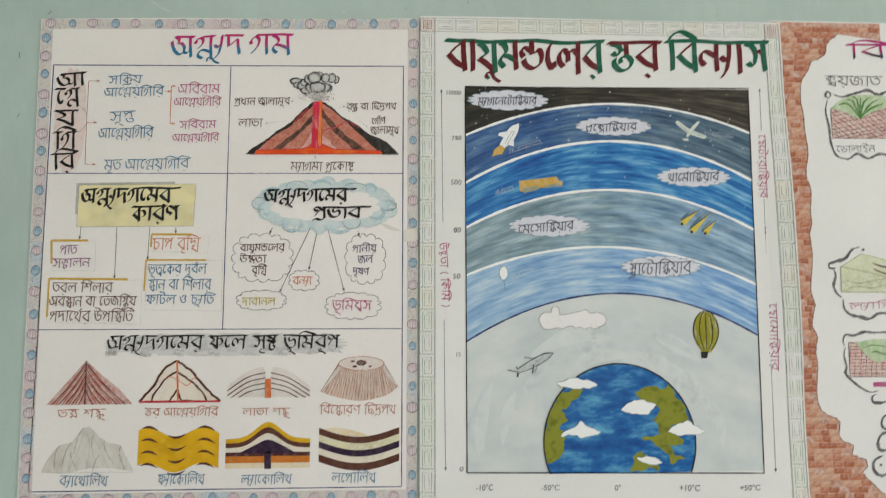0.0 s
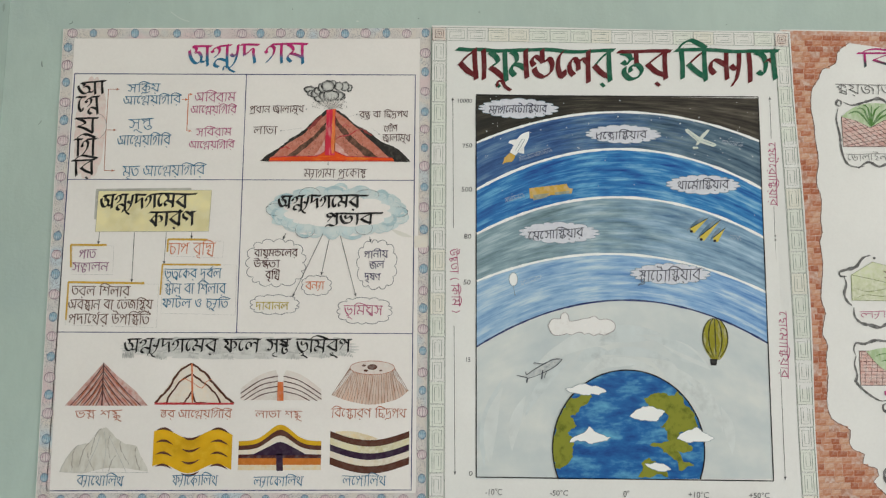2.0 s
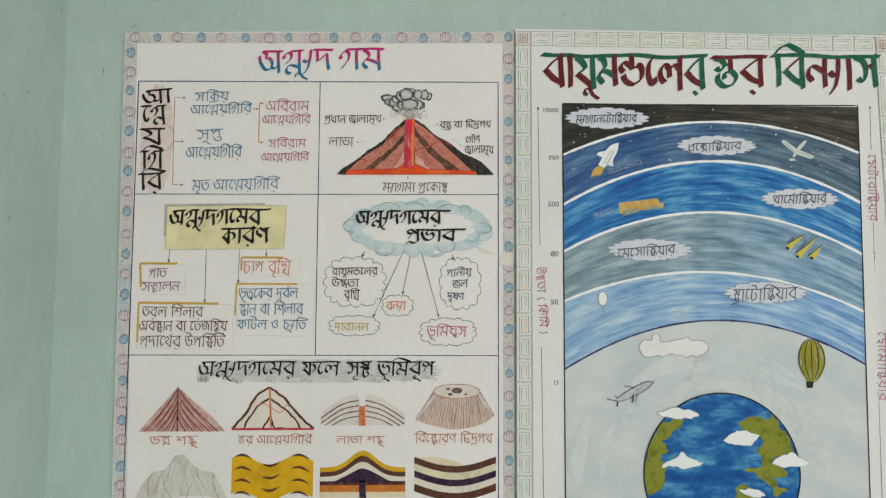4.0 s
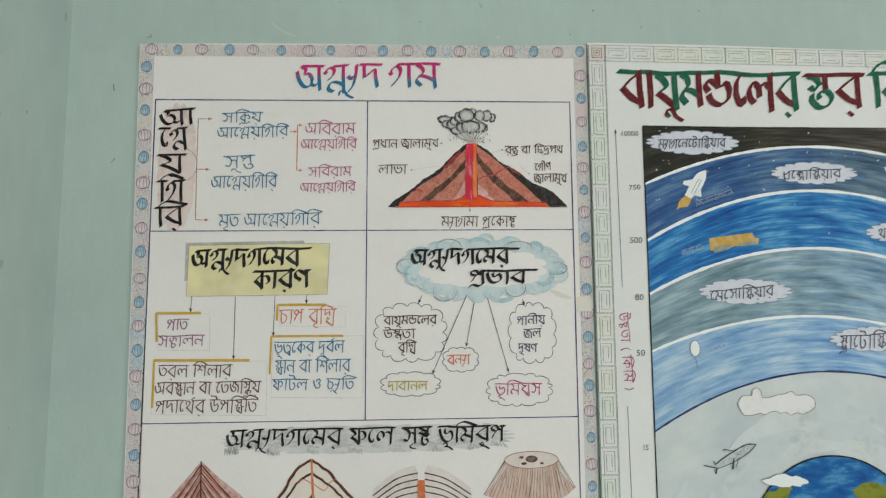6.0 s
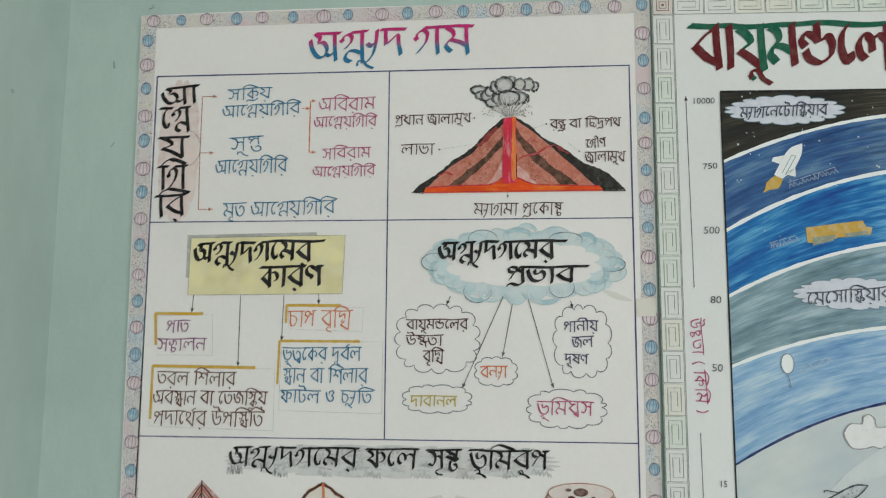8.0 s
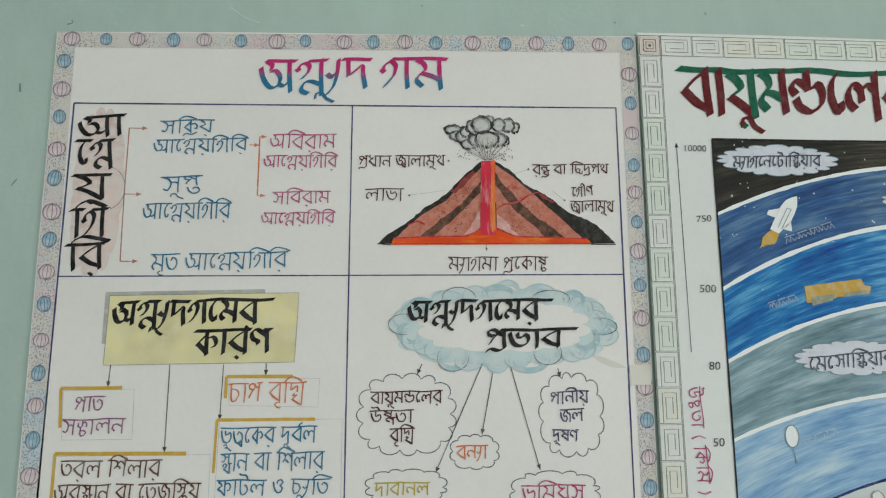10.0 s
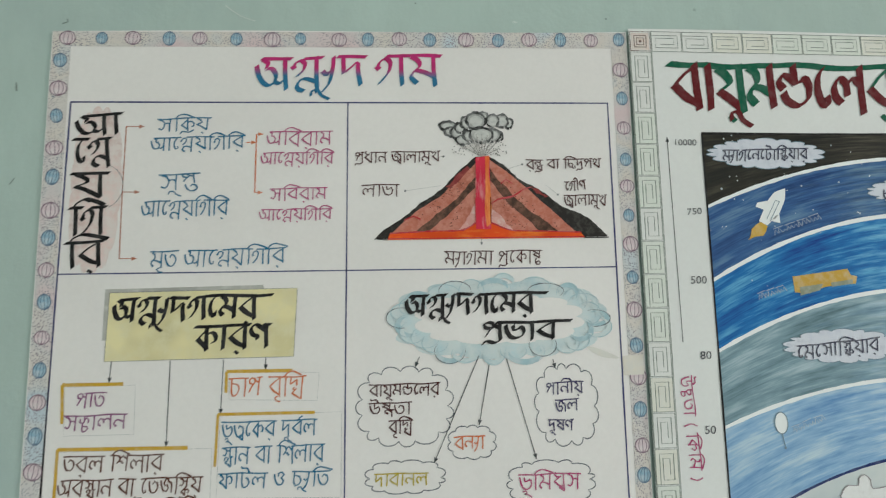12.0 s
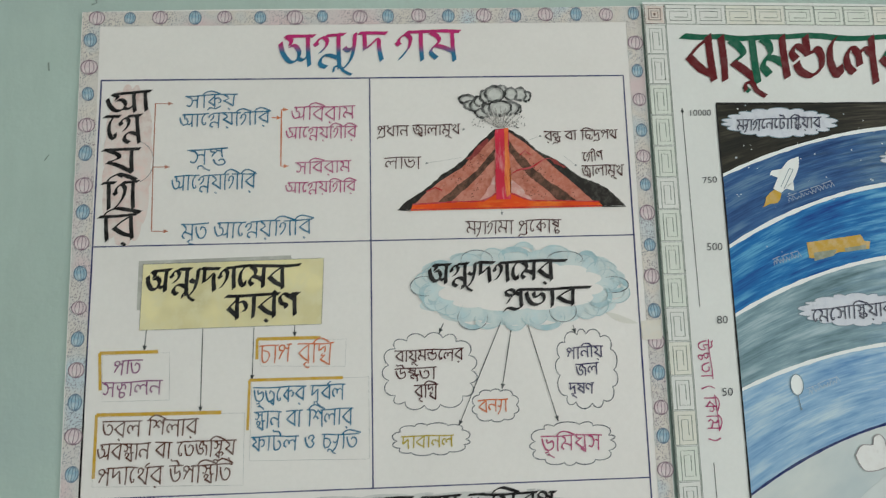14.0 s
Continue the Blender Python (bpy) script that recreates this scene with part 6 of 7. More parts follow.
p2.put("balloon_string", line((0.1180, 1.4880), (0.1200, 1.4750), width=0.0008) + [ellipse(0.1200, 1.4750, 0.0012, 0.0012, 8)] + ribbon(ellipse(0.1180, 1.4970, 0.0062, 0.0096, 18), 0.0008, True), INK_SLATE, 4, parent=painting)
p2.put("chalk_note", scribble((0.1290, 1.4880), (0.1610, 1.4990), 0.0055, 9, seed=5), ink("pale_blue_chalk", (0.42, 0.52, 0.62), 0.2), 2, parent=painting)
BX, BZ = 0.4080, 1.4140
hot = [(BX + 0.0192 * math.cos(a) * (1 if math.sin(a) > 0 else 1 - 0.34 * math.sin(a) ** 2), BZ + (0.0275 if math.sin(a) > 0 else 0.0330) * math.sin(a)) for a in np.linspace(-1.15, math.pi + 1.15, 28)]
p2.put("hot_air_balloon", [hot], crayon("olive_yellow", (0.30, 0.28, 0.03), 0.9, (1, 1, 0.3)), 3, "olive and yellow striped balloon", parent=painting)
p2.put("balloon_gore", [q for k in (-0.95, -0.5, 0.0, 0.5, 0.95) for q in ribbon([(BX + 0.0192 * k * math.cos(a) * (1 if math.sin(a) > 0 else 1 - 0.34 * math.sin(a) ** 2), BZ + 0.0290 * math.sin(a)) for a in np.linspace(-1.2, 1.5, 12)], 0.0018, taper=True)], ink("dark_olive", (0.05, 0.05, 0.01), 0.1), 4, parent=painting)
p2.put("balloon_basket", [[(0.3990, 1.3850), (0.4100, 1.3850), (0.4080, 1.3760), (0.4000, 1.3760)]], INK_BLACK, 4, parent=painting)
p2.put("aeroplane", [along([(0.1870, 1.3840), (0.1750, 1.3840), (0.1620, 1.3780), (0.1460, 1.3690), (0.1360, 1.3620)]) + along([(0.1370, 1.3570), (0.1480, 1.3600), (0.1640, 1.3670), (0.1780, 1.3750), (0.1870, 1.3840)])[:-1]], crayon("plane_grey", (0.38, 0.43, 0.46), 0.5), 3, "grey pencil aeroplane", parent=painting)
p2.put("wing", [[(0.1590, 1.3770), (0.1480, 1.3790), (0.1460, 1.3770), (0.1560, 1.3740)], [(0.1640, 1.3690), (0.1580, 1.3690), (0.1560, 1.3560), (0.1600, 1.3580)], [(0.1380, 1.3610), (0.1230, 1.3620), (0.1300, 1.3590), (0.1370, 1.3570)], [(0.1390, 1.3580), (0.1350, 1.3560), (0.1350, 1.3510), (0.1380, 1.3520)]], crayon("plane_grey", (0.38, 0.43, 0.46), 0.5), 4, parent=painting)
PLANE_PEN = ink("plane_pen", (0.05, 0.06, 0.08), 0.1)
p2.put("plane_line", ribbon(along([(0.1870, 1.3840), (0.1750, 1.3840), (0.1620, 1.3780), (0.1460, 1.3690), (0.1360, 1.3620), (0.1340, 1.3660)]), 0.0013, wob=0.4) + ribbon(along([(0.1870, 1.3840), (0.1780, 1.3750), (0.1640, 1.3670), (0.1480, 1.3600), (0.1370, 1.3570)]), 0.0009, wob=0.4)
       + line((0.1590, 1.3770), (0.1470, 1.3790), (0.1460, 1.3770), width=0.0010) + line((0.1590, 1.3690), (0.1570, 1.3560), width=0.0018) + line((0.1650, 1.3690), (0.1610, 1.3580), width=0.0008) + line((0.1220, 1.3610), (0.1370, 1.3580), width=0.0012) + line((0.1370, 1.3570), (0.1360, 1.3510), width=0.0020), PLANE_PEN, 5, parent=painting)
p2.put("plane_window", [ellipse(x, z, 0.0006, 0.0006, 6) for x, z in ((0.1640, 1.3730), (0.1680, 1.3760), (0.1720, 1.3770), (0.1760, 1.3790))], PLANE_PEN, 5, parent=painting)

# the globe
EX, EZ = 0.2790, 1.2600
RX, RZ = 0.1075, 0.1090
def on_globe(pts):
    """Keeps an outline on the globe and above the picture's foot."""
    out = []
    for x, z in pts:
        d = math.hypot((x - EX) / RX, (z - EZ) / RZ)
        if d > 0.995:
            x, z = EX + (x - EX) * 0.995 / d, EZ + (z - EZ) * 0.995 / d
        out.append((x, max(z, PB + 0.0005)))
    return out


rnd = random.Random(71)
for k in range(26):
    r, mid, wide = rnd.uniform(1.12, 1.95), rnd.uniform(8, 172), rnd.uniform(9, 24)
    sweep = [(x, z) for x, z in ellipse(EX, EZ, RX * r, RZ * r * 0.92, 12, mid - wide, mid + wide) if PX0 + 0.006 < x < PX1 - 0.006 and PB + 0.006 < z < ARCS[4](x) - 0.006]
    if len(sweep) > 5:
        p2.put("brush_stroke", lens(sweep, rnd.uniform(0.010, 0.022)), crayon("brushed_white", (0.615, 0.655, 0.66), 0.5, (0.4, 1, 0.4), ground=(0.69, 0.73, 0.73)) if k % 3 else crayon("brushed_grey", (0.565, 0.62, 0.635), 0.5, (0.4, 1, 0.4), ground=(0.64, 0.69, 0.70)), 2 + 0.02 * k, parent=painting)
low = math.degrees(math.asin((PB - EZ) / RZ))
disc = ellipse(EX, EZ, RX, RZ, 60, low, 180 - low)
p2.put("globe", [disc], wash("sea", [(0.37, (0.004, 0.035, 0.20)), (0.5, (0.012, 0.13, 0.38)), (0.62, (0.12, 0.40, 0.60))], dab=(2.6, 5.5, 1)), 3, "blue painted globe with green land", parent=painting)
p2.put("globe_edge", ribbon(disc, 0.0018), INK_BLACK, 6, parent=painting)
LAND = crayon("olive_land", (0.075, 0.10, 0.016), 0.27, scale=62.0, ground=(0.42, 0.43, 0.06))
for seed, outline in ((41, [(0.1700, 1.2590), (0.1760, 1.3020), (0.1910, 1.3300), (0.2130, 1.3350), (0.2290, 1.3320), (0.2190, 1.3210), (0.1970, 1.3050), (0.2060, 1.2910), (0.1930, 1.2830), (0.2020, 1.2680), (0.1960, 1.2440), (0.1750, 1.2340)]),
                      (42, [(0.3020, 1.3290), (0.3230, 1.3380), (0.3510, 1.3400), (0.3730, 1.3100), (0.3850, 1.2850), (0.3510, 1.2820), (0.3700, 1.2610), (0.3460, 1.2570), (0.3720, 1.2380), (0.3490, 1.2310), (0.3350, 1.2520), (0.3090, 1.2650), (0.3360, 1.2710), (0.3240, 1.2910), (0.3370, 1.3050), (0.3090, 1.3190)]),
                      (43, [(0.2910, 1.2220), (0.2960, 1.2400), (0.3060, 1.2480), (0.3170, 1.2430), (0.3100, 1.2360), (0.3300, 1.2300), (0.3340, 1.2210)])):
    p2.put("land", [on_globe(rough(outline, 0.22, 3, seed))], LAND, 4, "olive green painted land", parent=painting)
for seed, outline in ((51, [(0.1910, 1.3430), (0.2090, 1.3490), (0.2200, 1.3500), (0.2380, 1.3460), (0.2490, 1.3390), (0.2380, 1.3340), (0.2280, 1.3360), (0.2170, 1.3340), (0.2010, 1.3370)]), (52, [(0.1950, 1.2690), (0.2120, 1.2810), (0.2230, 1.2910), (0.2330, 1.2830), (0.2540, 1.2760), (0.2410, 1.2700), (0.2270, 1.2670), (0.2170, 1.2710)]),
                      (53, [(0.2810, 1.3050), (0.2930, 1.3150), (0.3080, 1.3190), (0.3320, 1.3120), (0.3240, 1.3040), (0.3190, 1.2980), (0.2970, 1.2990)]), (54, [(0.3470, 1.2740), (0.3610, 1.2850), (0.3760, 1.2900), (0.3870, 1.2820), (0.4010, 1.2750), (0.3810, 1.2700), (0.3610, 1.2690)]),
                      (55, [(0.3010, 1.2400), (0.3150, 1.2420), (0.3380, 1.2320), (0.3290, 1.2290), (0.3100, 1.2330)])):
    pts = rough(outline, 0.13, 2, seed)
    p2.put("globe_cloud", [pts], WHITE, 7, parent=painting)
    p2.put("cloud_edge", ribbon(pts, 0.0006, True), INK_SLATE, 8, parent=painting)

# scales and axes
for word, *spot in (("10000", 0.0360, 1.7630, 0.0590, 1.7630, 0.0060), ("750", 0.0440, 1.6950, 0.0590, 1.6960, 0.0060), ("500", 0.0430, 1.6310, 0.0590, 1.6310, 0.0070), ("80", 0.0470, 1.5620, 0.0580, 1.5620, 0.0070), ("50", 0.0460, 1.4960, 0.0570, 1.4960, 0.0070), ("15", 0.0490, 1.3860, 0.0570, 1.3860, 0.0060), ("0", 0.0540, 1.2300, 0.0600, 1.2300, 0.0060),
                    ("-10°C", 0.0770, 1.2060, 0.1010, 1.2060, 0.0080), ("-50°C", 0.1670, 1.2040, 0.1930, 1.2040, 0.0070), ("0°", 0.2700, 1.2030, 0.2790, 1.2030, 0.0080), ("+10°C", 0.3610, 1.2020, 0.3910, 1.2010, 0.0080), ("+50°C", 0.4470, 1.2000, 0.4770, 1.2000, 0.0070)):
    lettering(p2, word, *spot, ink("numeral_pen", (0.07, 0.07, 0.08), 0.2), name="numeral", latin=True)
UP, DOWN = (0.0300, 1.7650), (0.0350, 1.2250)
p2.put("axis", arrow(between(UP, DOWN, 0.36), UP), INK_DARK)
p2.put("axis", arrow(between(UP, DOWN, 0.62), DOWN), INK_DARK)
UP, MID, DOWN = (0.5050, 1.7730), (0.5020, 1.5600), (0.5000, 1.2170)
for a, b in ((between(UP, MID, 0.3), UP), (between(UP, MID, 0.78), MID), (between(MID, DOWN, 0.3), MID), (between(MID, DOWN, 0.55), DOWN), ((0.1840, 1.1680), (0.0590, 1.1680)), ((0.3380, 1.1660), (0.4820, 1.1640))):
    p2.put("axis", arrow(a, b), INK_DARK)
for word, *spot in (("উচ্চতা ( কিমি )", 0.0370, 1.5400, 0.0410, 1.4480, 0.0128), ("হেটেরোস্ফিয়ার", 0.5090, 1.7020, 0.5070, 1.6070, 0.0260), ("হোমোস্ফিয়ার", 0.5120, 1.4530, 0.5110, 1.3580, 0.0264), ("উষ্ণতা", 0.2460, 1.1770, 0.2980, 1.1760, 0.0130)):
    x0, z0, x1, z1, h = spot
    lettering(p2, word, x0, z0, x1, z1, 0.0105 if abs(x1 - x0) < 0.02 else h, INK_MAGENTA, 0.0014, name="axis_name")

# ---- landform poster with the brick border ----
P3_TOP = 1.88
p3 = Sheet("landform_poster", "white hand-drawn landform poster with brick border pasted on wall", 0.528, 1.085, 1.16, P3_TOP, WALL - 0.0012, M_PAPER_COOL)
BRICK_MATS = [crayon("brick_" + n, c, k, (0.5, 1, 1.5), scale=110.0) for n, c, k in (("red", (0.50, 0.18, 0.095), 0.85), ("pale", (0.60, 0.31, 0.19), 0.75), ("deep", (0.42, 0.135, 0.07), 0.9), ("salmon", (0.55, 0.235, 0.13), 0.8))]
EDGE = [(0.6340, 1.8610), (0.6160, 1.8470), (0.6110, 1.8290), (0.5890, 1.8170), (0.5840, 1.8040), (0.5720, 1.7860), (0.5690, 1.7590), (0.5720, 1.7340), (0.5730, 1.7090), (0.5760, 1.6780), (0.5710, 1.6440), (0.5770, 1.6190), (0.5740, 1.5850), (0.5760, 1.5690), (0.5710, 1.5570), (0.5730, 1.5340), (0.5730, 1.5140), (0.5680, 1.4720), (0.5740, 1.4510), (0.5710, 1.4410), (0.5670, 1.4220), (0.5740, 1.4050), (0.5700, 1.3840), (0.5720, 1.3640), (0.5680, 1.3250), (0.5730, 1.3020), (0.5870, 1.2930), (0.6000, 1.2850), (0.5970, 1.2700), (0.6030, 1.2580), (0.6180, 1.2520), (0.6150, 1.2390), (0.6350, 1.2310), (0.6370, 1.2220), (0.6290, 1.2140), (0.6420, 1.1990), (0.6580, 1.1840)]
coast = along(EDGE + [(0.69, 1.155)], 0.006)


def coast_x(z):
    for (xa, za), (xb, zb) in zip(coast, coast[1:]):
        if zb <= z <= za:
            return xa + (xb - xa) * (za - z) / max(1e-6, za - zb)
    return coast[0][0] if z > 1.75 else coast[-1][0]


def brick_mesh(w, mat):
    bm = bmesh.new()
    bm.faces.new([bm.verts.new((x, 0, z)) for x, z in rough([(0, 0), (w, 0), (w, 0.0078), (0, 0.0078)], 0.03, 1, int(w * 1e4))])
    return finish(bm, "brick", mat)


p3.put("brick_ground", [[(0.529, P3_TOP - 0.001), (0.70, P3_TOP - 0.001), (0.70, 1.852)] + coast + [(0.529, 1.161)]], crayon("mortar_rose", (0.50, 0.25, 0.17), 0.7), 1, "pale red pencil ground of the brick border")
rnd = random.Random(17)
MESHES = {}
row, z = 0, 1.160
while z < P3_TOP - 0.009:
    x = 0.5295 + (0.006 if row % 2 else 0.0)
    end = 0.70 if z > [0.6340, 1.8600][1] else coast_x(z + 0.004)
    while x < end - 0.004:
        w = min(rnd.choice((0.012, 0.014, 0.016)), end - x)
        k = rnd.randrange(4)
        key = (round(w, 3), k)
        if key not in MESHES:
            MESHES[key] = brick_mesh(round(w, 3) - 0.0007, BRICK_MATS[k])
        if rnd.random() > 0.12:
            ob = part("brick", MESHES[key], None, p3.thing)
            ob.location = (x, p3.depth(x, z, 2), z)
        x += w
    row, z = row + 1, z + 0.0088
p3.put("brick_edge", ribbon(rough(coast, 0.10, 1, 4, False), 0.0010, wob=0.4), INK_BROWN, 3)
lettering(p3, "বিভিন্ন", 0.6480, 1.8440, 0.8080, 1.8480, 0.0209, two_tone("landform_title", (0.42, 0.02, 0.16), (0.03, 0.05, 0.06), 1.832, 0.016), 0.0046, 0.04, name="title")
lettering(p3, "ক্ষয়জাত", 0.6100, 1.7950, 0.6980, 1.7950, 0.0140, ink("graphite", (0.10, 0.10, 0.10), 0.3))


def inside(poly, p):
    hit = False
    for (xa, za), (xb, zb) in zip(poly, poly[1:] + poly[:1]):
        if (za > p[1]) != (zb > p[1]) and p[0] < xa + (p[1] - za) * (xb - xa) / (zb - za):
            hit = not hit
    return hit


def hatch(poly, angle, gap, width, seed=1):
    """Pen lines across an outline, cut off at its edges."""
    rnd = random.Random(seed)
    c, d = Vector((math.cos(radians(angle)), math.sin(radians(angle)))), Vector((-math.sin(radians(angle)), math.cos(radians(angle))))
    mid = Vector((sum(p[0] for p in poly) / len(poly), sum(p[1] for p in poly) / len(poly)))
    out = []
    for k in range(-40, 41):
        run, at = [], mid + d * (gap * (k + rnd.uniform(-0.15, 0.15)))
        for m in range(-50, 51):
            p = tuple(at + c * (0.003 * m))
            if inside(poly, p):
                run.append(p)
            elif run:
                if len(run) > 1:
                    out += ribbon(run, width, wob=0.4)
                run = []
    return out


GRAPHITE = ink("graphite", (0.10, 0.10, 0.10), 0.3)


def scroll(strokes, dots=()):
    """A curled brush-pen frame: strokes that swell and taper, with ink dots."""
    shapes = [q for k, (w, pts) in enumerate(strokes) for q in ribbon(along(pts, 0.003), w, taper=True, wob=0.35, seed=k)]
    return p3.put("scroll_frame", shapes + [ellipse(x, z, 0.0022, 0.0020, 10) for x, z in dots], GRAPHITE, 2, "curled ink frame round a small drawing")


GRASS = crayon("grass", (0.42, 0.56, 0.33), 0.7, (1, 1, 0.4))
LEAF = ink("leaf", (0.08, 0.21, 0.05), 0.25)
ROSE_BLOCK = crayon("block_rose", (0.66, 0.40, 0.36), 0.6)
# sink hole
fr = scroll(((0.0030, [(0.6140, 1.7610), (0.6080, 1.7640), (0.6110, 1.7710), (0.6160, 1.7690), (0.6150, 1.7620)]), (0.0042, [(0.6190, 1.7680), (0.6330, 1.7630), (0.6550, 1.7690), (0.6750, 1.7740), (0.6900, 1.7670), (0.7100, 1.7740), (0.7390, 1.7710)]),
             (0.0036, [(0.6110, 1.7590), (0.6070, 1.7410), (0.6110, 1.7160), (0.6120, 1.6940), (0.6190, 1.6740), (0.6330, 1.6680), (0.6460, 1.6700)]), (0.0040, [(0.6360, 1.6660), (0.6520, 1.6760), (0.6680, 1.6690), (0.6870, 1.6760), (0.7120, 1.6710)])))
blk = [(0.6150, 1.7450), (0.6380, 1.7400), (0.6580, 1.7280), (0.6790, 1.7400), (0.7010, 1.7480), (0.6990, 1.7000), (0.6150, 1.6990)]
p3.put("block", [blk], ROSE_BLOCK, 2, "brick-patterned rock block", parent=fr)
p3.put("course", hatch(blk, -38, 0.0062, 0.0007, 2) + hatch(blk, 12, 0.0062, 0.0006, 3) + line(*blk, width=0.0008, closed=True), INK_MAROON, 3, parent=fr)
p3.put("grass", [along([(0.6150, 1.7450), (0.6320, 1.7580), (0.6550, 1.7660), (0.6810, 1.7660), (0.7060, 1.7640)]) + [(0.7050, 1.7490), (0.6790, 1.7400), (0.6580, 1.7290), (0.6370, 1.7390)]], GRASS, 4, "green pencil hollow", parent=fr)
p3.put("grass_blade", [q for a, b in (((0.6420, 1.7520), (0.6260, 1.7500)), ((0.6490, 1.7570), (0.6390, 1.7570)), ((0.6560, 1.7590), (0.6490, 1.7630)), ((0.6610, 1.7540), (0.6620, 1.7630)), ((0.6670, 1.7560), (0.6770, 1.7620)), ((0.6750, 1.7510), (0.6900, 1.7600)), ((0.6760, 1.7450), (0.6960, 1.7530))) for q in ribbon(along([(0.6590, 1.7300), a, b]), 0.0030, taper=True)], LEAF, 5, parent=fr)
# furrowed limestone
fr = scroll(((0.0044, [(0.6080, 1.5050), (0.5990, 1.5050), (0.5980, 1.5110), (0.6100, 1.5150), (0.6230, 1.5190), (0.6340, 1.5320), (0.6460, 1.5360)]), (0.0040, [(0.6040, 1.5040), (0.6070, 1.4940), (0.6030, 1.4790), (0.6070, 1.4680), (0.6140, 1.4620)]),
             (0.0044, [(0.6160, 1.4600), (0.6170, 1.4460), (0.6260, 1.4370), (0.6390, 1.4340), (0.6540, 1.4310), (0.6700, 1.4390), (0.6950, 1.4370)])), ((0.6140, 1.5160), (0.6510, 1.5320), (0.6650, 1.4380)))
p3.put("block", [[(0.6150, 1.5070), (0.6480, 1.5260), (0.6880, 1.5160), (0.7130, 1.5150), (0.7100, 1.4690), (0.6140, 1.4700)]], crayon("lime_wash", (0.58, 0.63, 0.40), 0.6), 2, "yellow-green shaded rock block", parent=fr)
p3.put("crack", ribbon(along([(0.6630, 1.5130), (0.6750, 1.5080), (0.7000, 1.5040)]), 0.0026, taper=True) + ribbon(along([(0.6640, 1.5040), (0.6780, 1.4980), (0.7020, 1.4940)]), 0.0026, taper=True), INK_BROWN, 4, parent=fr)
p3.put("block_line", line((0.6150, 1.5070), (0.6480, 1.5260), (0.6880, 1.5160), width=0.0007) + line((0.6150, 1.5070), (0.6500, 1.5000), (0.7110, 1.4850), width=0.0010) + line((0.6150, 1.5070), (0.6140, 1.4700), (0.7100, 1.4690), width=0.0010)
       + ribbon(along([(0.6180, 1.4880), (0.6360, 1.4830), (0.6550, 1.4850), (0.6870, 1.4910)]), 0.0012, taper=True) + ribbon(along([(0.6200, 1.4730), (0.6360, 1.4780), (0.6610, 1.4760), (0.6860, 1.4810)]), 0.0011, taper=True), ink("moss_pencil", (0.24, 0.29, 0.13), 0.4), 3, parent=fr)
# hollow in brick-like rock
fr = scroll(((0.0038, [(0.6150, 1.3910), (0.6120, 1.3980), (0.6160, 1.4080), (0.6280, 1.4070), (0.6440, 1.4120), (0.6620, 1.4110), (0.6930, 1.4130)]), (0.0034, [(0.6150, 1.3900), (0.6120, 1.3780), (0.6150, 1.3630), (0.6130, 1.3530), (0.6200, 1.3440), (0.6320, 1.3340), (0.6470, 1.3260), (0.6600, 1.3280)]),
             (0.0040, [(0.6570, 1.3230), (0.6500, 1.3200), (0.6510, 1.3120), (0.6630, 1.3110), (0.6740, 1.3140)])), ((0.6120, 1.3540), (0.6200, 1.3440), (0.6290, 1.4070)))
blk = [(0.6200, 1.3970), (0.6800, 1.3960), (0.6980, 1.3960), (0.6950, 1.3480), (0.6190, 1.3480)]
p3.put("block", [blk], ROSE_BLOCK, 2, "brick-patterned rock block", parent=fr)
p3.put("course", hatch(blk, 0, 0.0048, 0.0006, 4) + hatch(blk, 82, 0.0085, 0.0005, 5) + line(*blk, width=0.0008, closed=True), INK_MAROON, 3, parent=fr)
p3.put("grass", [along([(0.6300, 1.3960), (0.6520, 1.4010), (0.6800, 1.4020), (0.6990, 1.4010)]) + [(0.6960, 1.3710)] + along([(0.6780, 1.3720), (0.6580, 1.3690), (0.6420, 1.3810)])], GRASS, 4, "green pencil hollow", parent=fr)
p3.put("grass_blade", ribbon(along([(0.6510, 1.3820), (0.6600, 1.3840), (0.6720, 1.3800), (0.6910, 1.3830)]), 0.0024, taper=True) + ribbon(along([(0.6420, 1.3890), (0.6550, 1.3930), (0.6790, 1.3900)]), 0.0014, taper=True), LEAF, 5, parent=fr)
lettering(p3, "ডোলাইন", 0.6200, 1.6870, 0.6800, 1.6890, 0.0100, GRAPHITE, 0.0011)
lettering(p3, "ল্যাপিস", 0.6250, 1.4530, 0.7100, 1.4570, 0.0090, INK_MAGENTA, 0.0012)
p3.put("writing_bar", line((0.6530, 1.3370), (0.7010, 1.3370), width=0.007), INK_PINK, 3)
fr = scroll(((0.0034, [(0.6790, 1.2960), (0.6660, 1.2920), (0.6610, 1.2810), (0.6660, 1.2740), (0.6770, 1.2780)]), (0.0044, [(0.6740, 1.2720), (0.6590, 1.2650), (0.6540, 1.2530), (0.6580, 1.2440), (0.6750, 1.2470)]), (0.0046, [(0.6600, 1.2370), (0.6470, 1.2300), (0.6460, 1.2160), (0.6570, 1.2090), (0.6700, 1.2160)])), ((0.6620, 1.2680), (0.6560, 1.2240)))

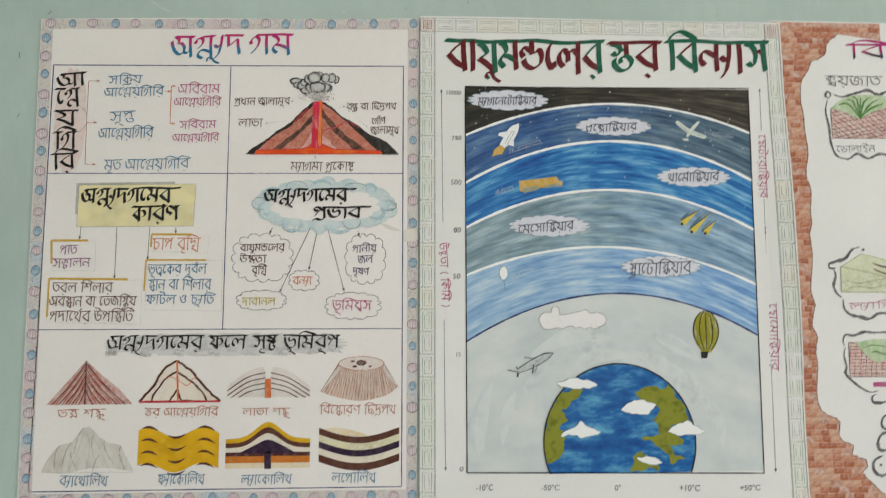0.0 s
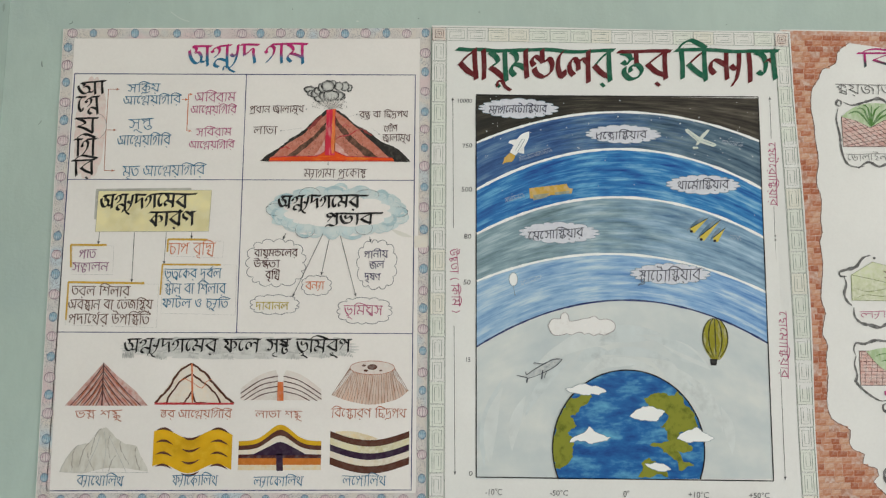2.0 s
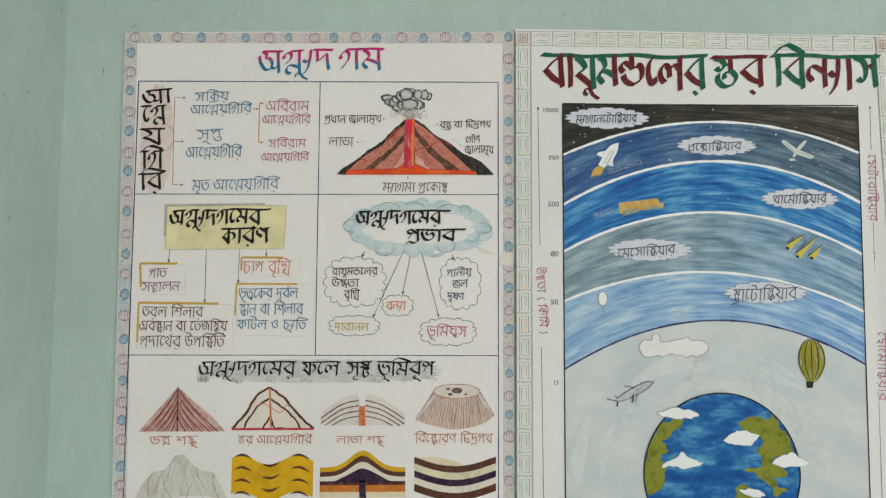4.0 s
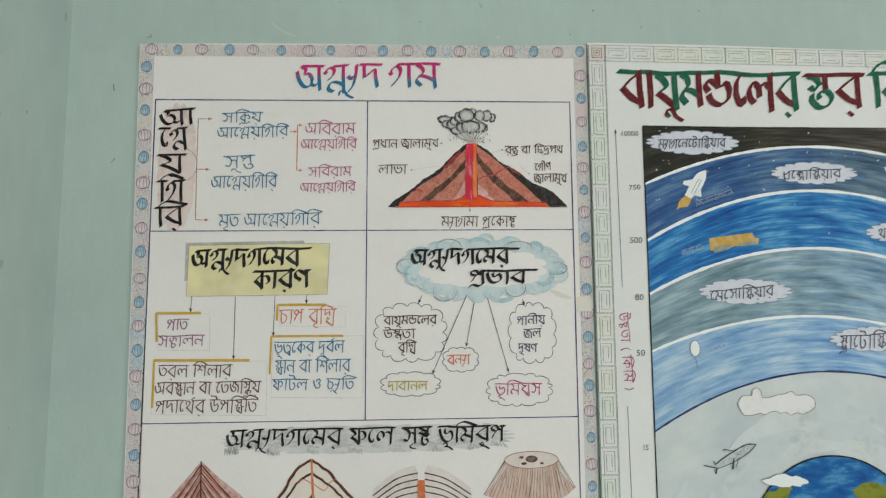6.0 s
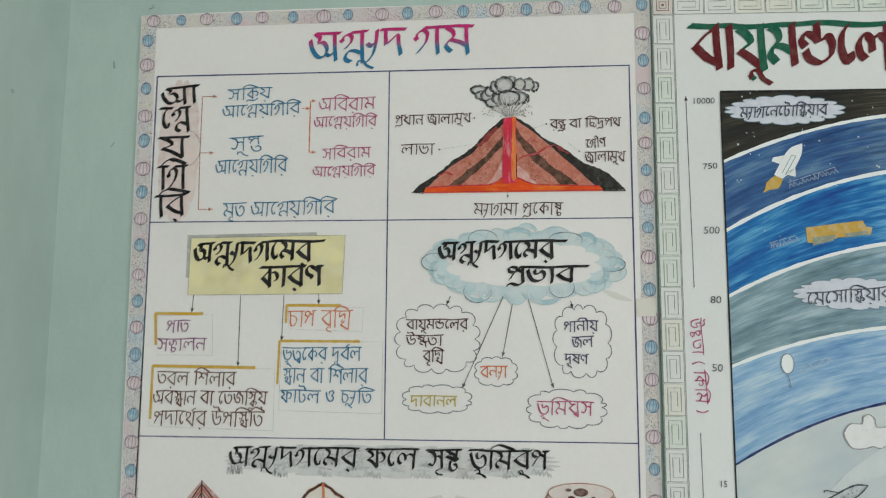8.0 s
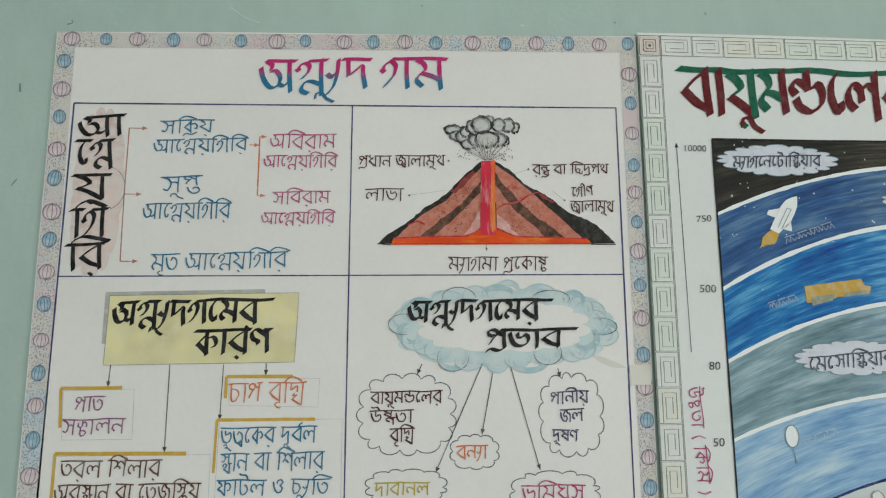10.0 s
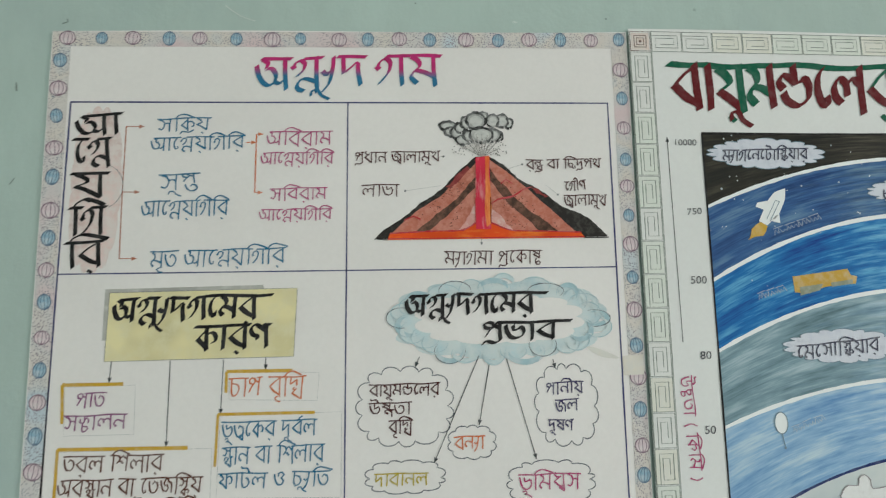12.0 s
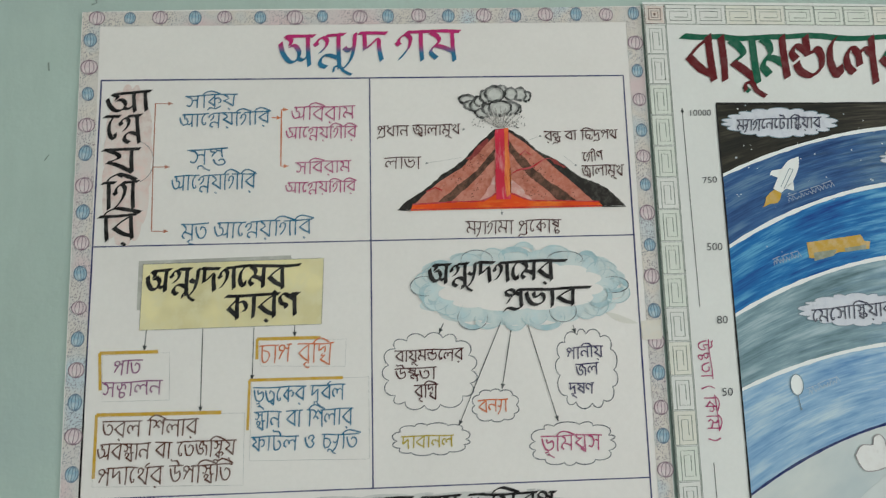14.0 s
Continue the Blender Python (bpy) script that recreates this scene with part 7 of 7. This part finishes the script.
# ---- the poster underneath ----
p4 = Sheet("lower_poster", "cream chart poster with black ruled frame below the volcanism poster", -0.560, -0.004, 0.47, 1.186, WALL - 0.0008, M_PAPER_WARM)
p4.put("frame_line", line((-0.5200, 1.1670), (-0.0210, 1.1660), (-0.02, 0.50), (-0.545, 0.50), width=0.0016, closed=True), INK_BLACK)
p4.put("inner_paper", [[(-0.541, 1.157), (-0.024, 1.157), (-0.024, 0.504), (-0.541, 0.504)]], M_PAPER, 1)
p4.put("heading", [[(-0.3420, 1.1630), (-0.2440, 1.1620), (-0.281, 1.118), (-0.373, 1.118)]], ink("cobalt", (0.01, 0.12, 0.32), 0.1), 2, "blue block heading")
p4.put("heading", [[(-0.2250, 1.1520), (-0.1530, 1.1520), (-0.195, 1.115), (-0.262, 1.115)]], INK_RED, 2)

# ---- marks on the wall ----
GRIME = material("grey_scuff", (0.23, 0.28, 0.255), 0.8)
PALE = material("bare_plaster", (0.56, 0.63, 0.59), 0.8)


def scuff(name, shapes, label, mat=GRIME):
    """A chip or scratch just proud of the plaster."""
    bm = bmesh.new()
    for pts in shapes:
        area = sum(p[0] * q[1] - q[0] * p[1] for p, q in zip(pts, pts[1:] + pts[:1]))
        bm.faces.new([bm.verts.new((x, WALL - 0.0004, z)) for x, z in (pts if area > 0 else pts[::-1])])
    return tagged(new(name, finish(bm, name, mat)), label, "mark", "marks on the wall", "structure")


scuff("wall_chip", ribbon([(-0.5730, 1.8120), (-0.5720, 1.8040)], 0.0016), "short dark scratch in mint plaster")
scuff("wall_chip", ribbon([(-0.5670, 1.7230), (-0.5710, 1.7170)], 0.0010), "faint grey scratch in mint plaster")
scuff("wall_chip", ribbon(along([(-0.5370, 1.8700), (-0.5320, 1.8720), (-0.5330, 1.8750)]), 0.0012), "small dark chip in mint plaster")
scuff("wall_chip", ribbon(along([(-0.3900, 1.8920), (-0.3760, 1.8820), (-0.3620, 1.8770)]), 0.0012), "pale thin scratch in mint plaster", PALE)
scuff("wall_chip", [rough(ellipse(-0.1130, 1.8820, 0.0026, 0.0011, 9), 0.2, 1, 2)], "small pale chip above the poster", PALE)
rnd = random.Random(33)
for _ in range(26):
    x, z = rnd.uniform(-0.6, 0.6), rnd.uniform(1.885, 2.02)
    scuff("wall_speck", [rough(ellipse(x, z, rnd.uniform(0.0006, 0.0016), rnd.uniform(0.0005, 0.0012), 6), 0.2, 1, 3)], "tiny dark speck on mint plaster")
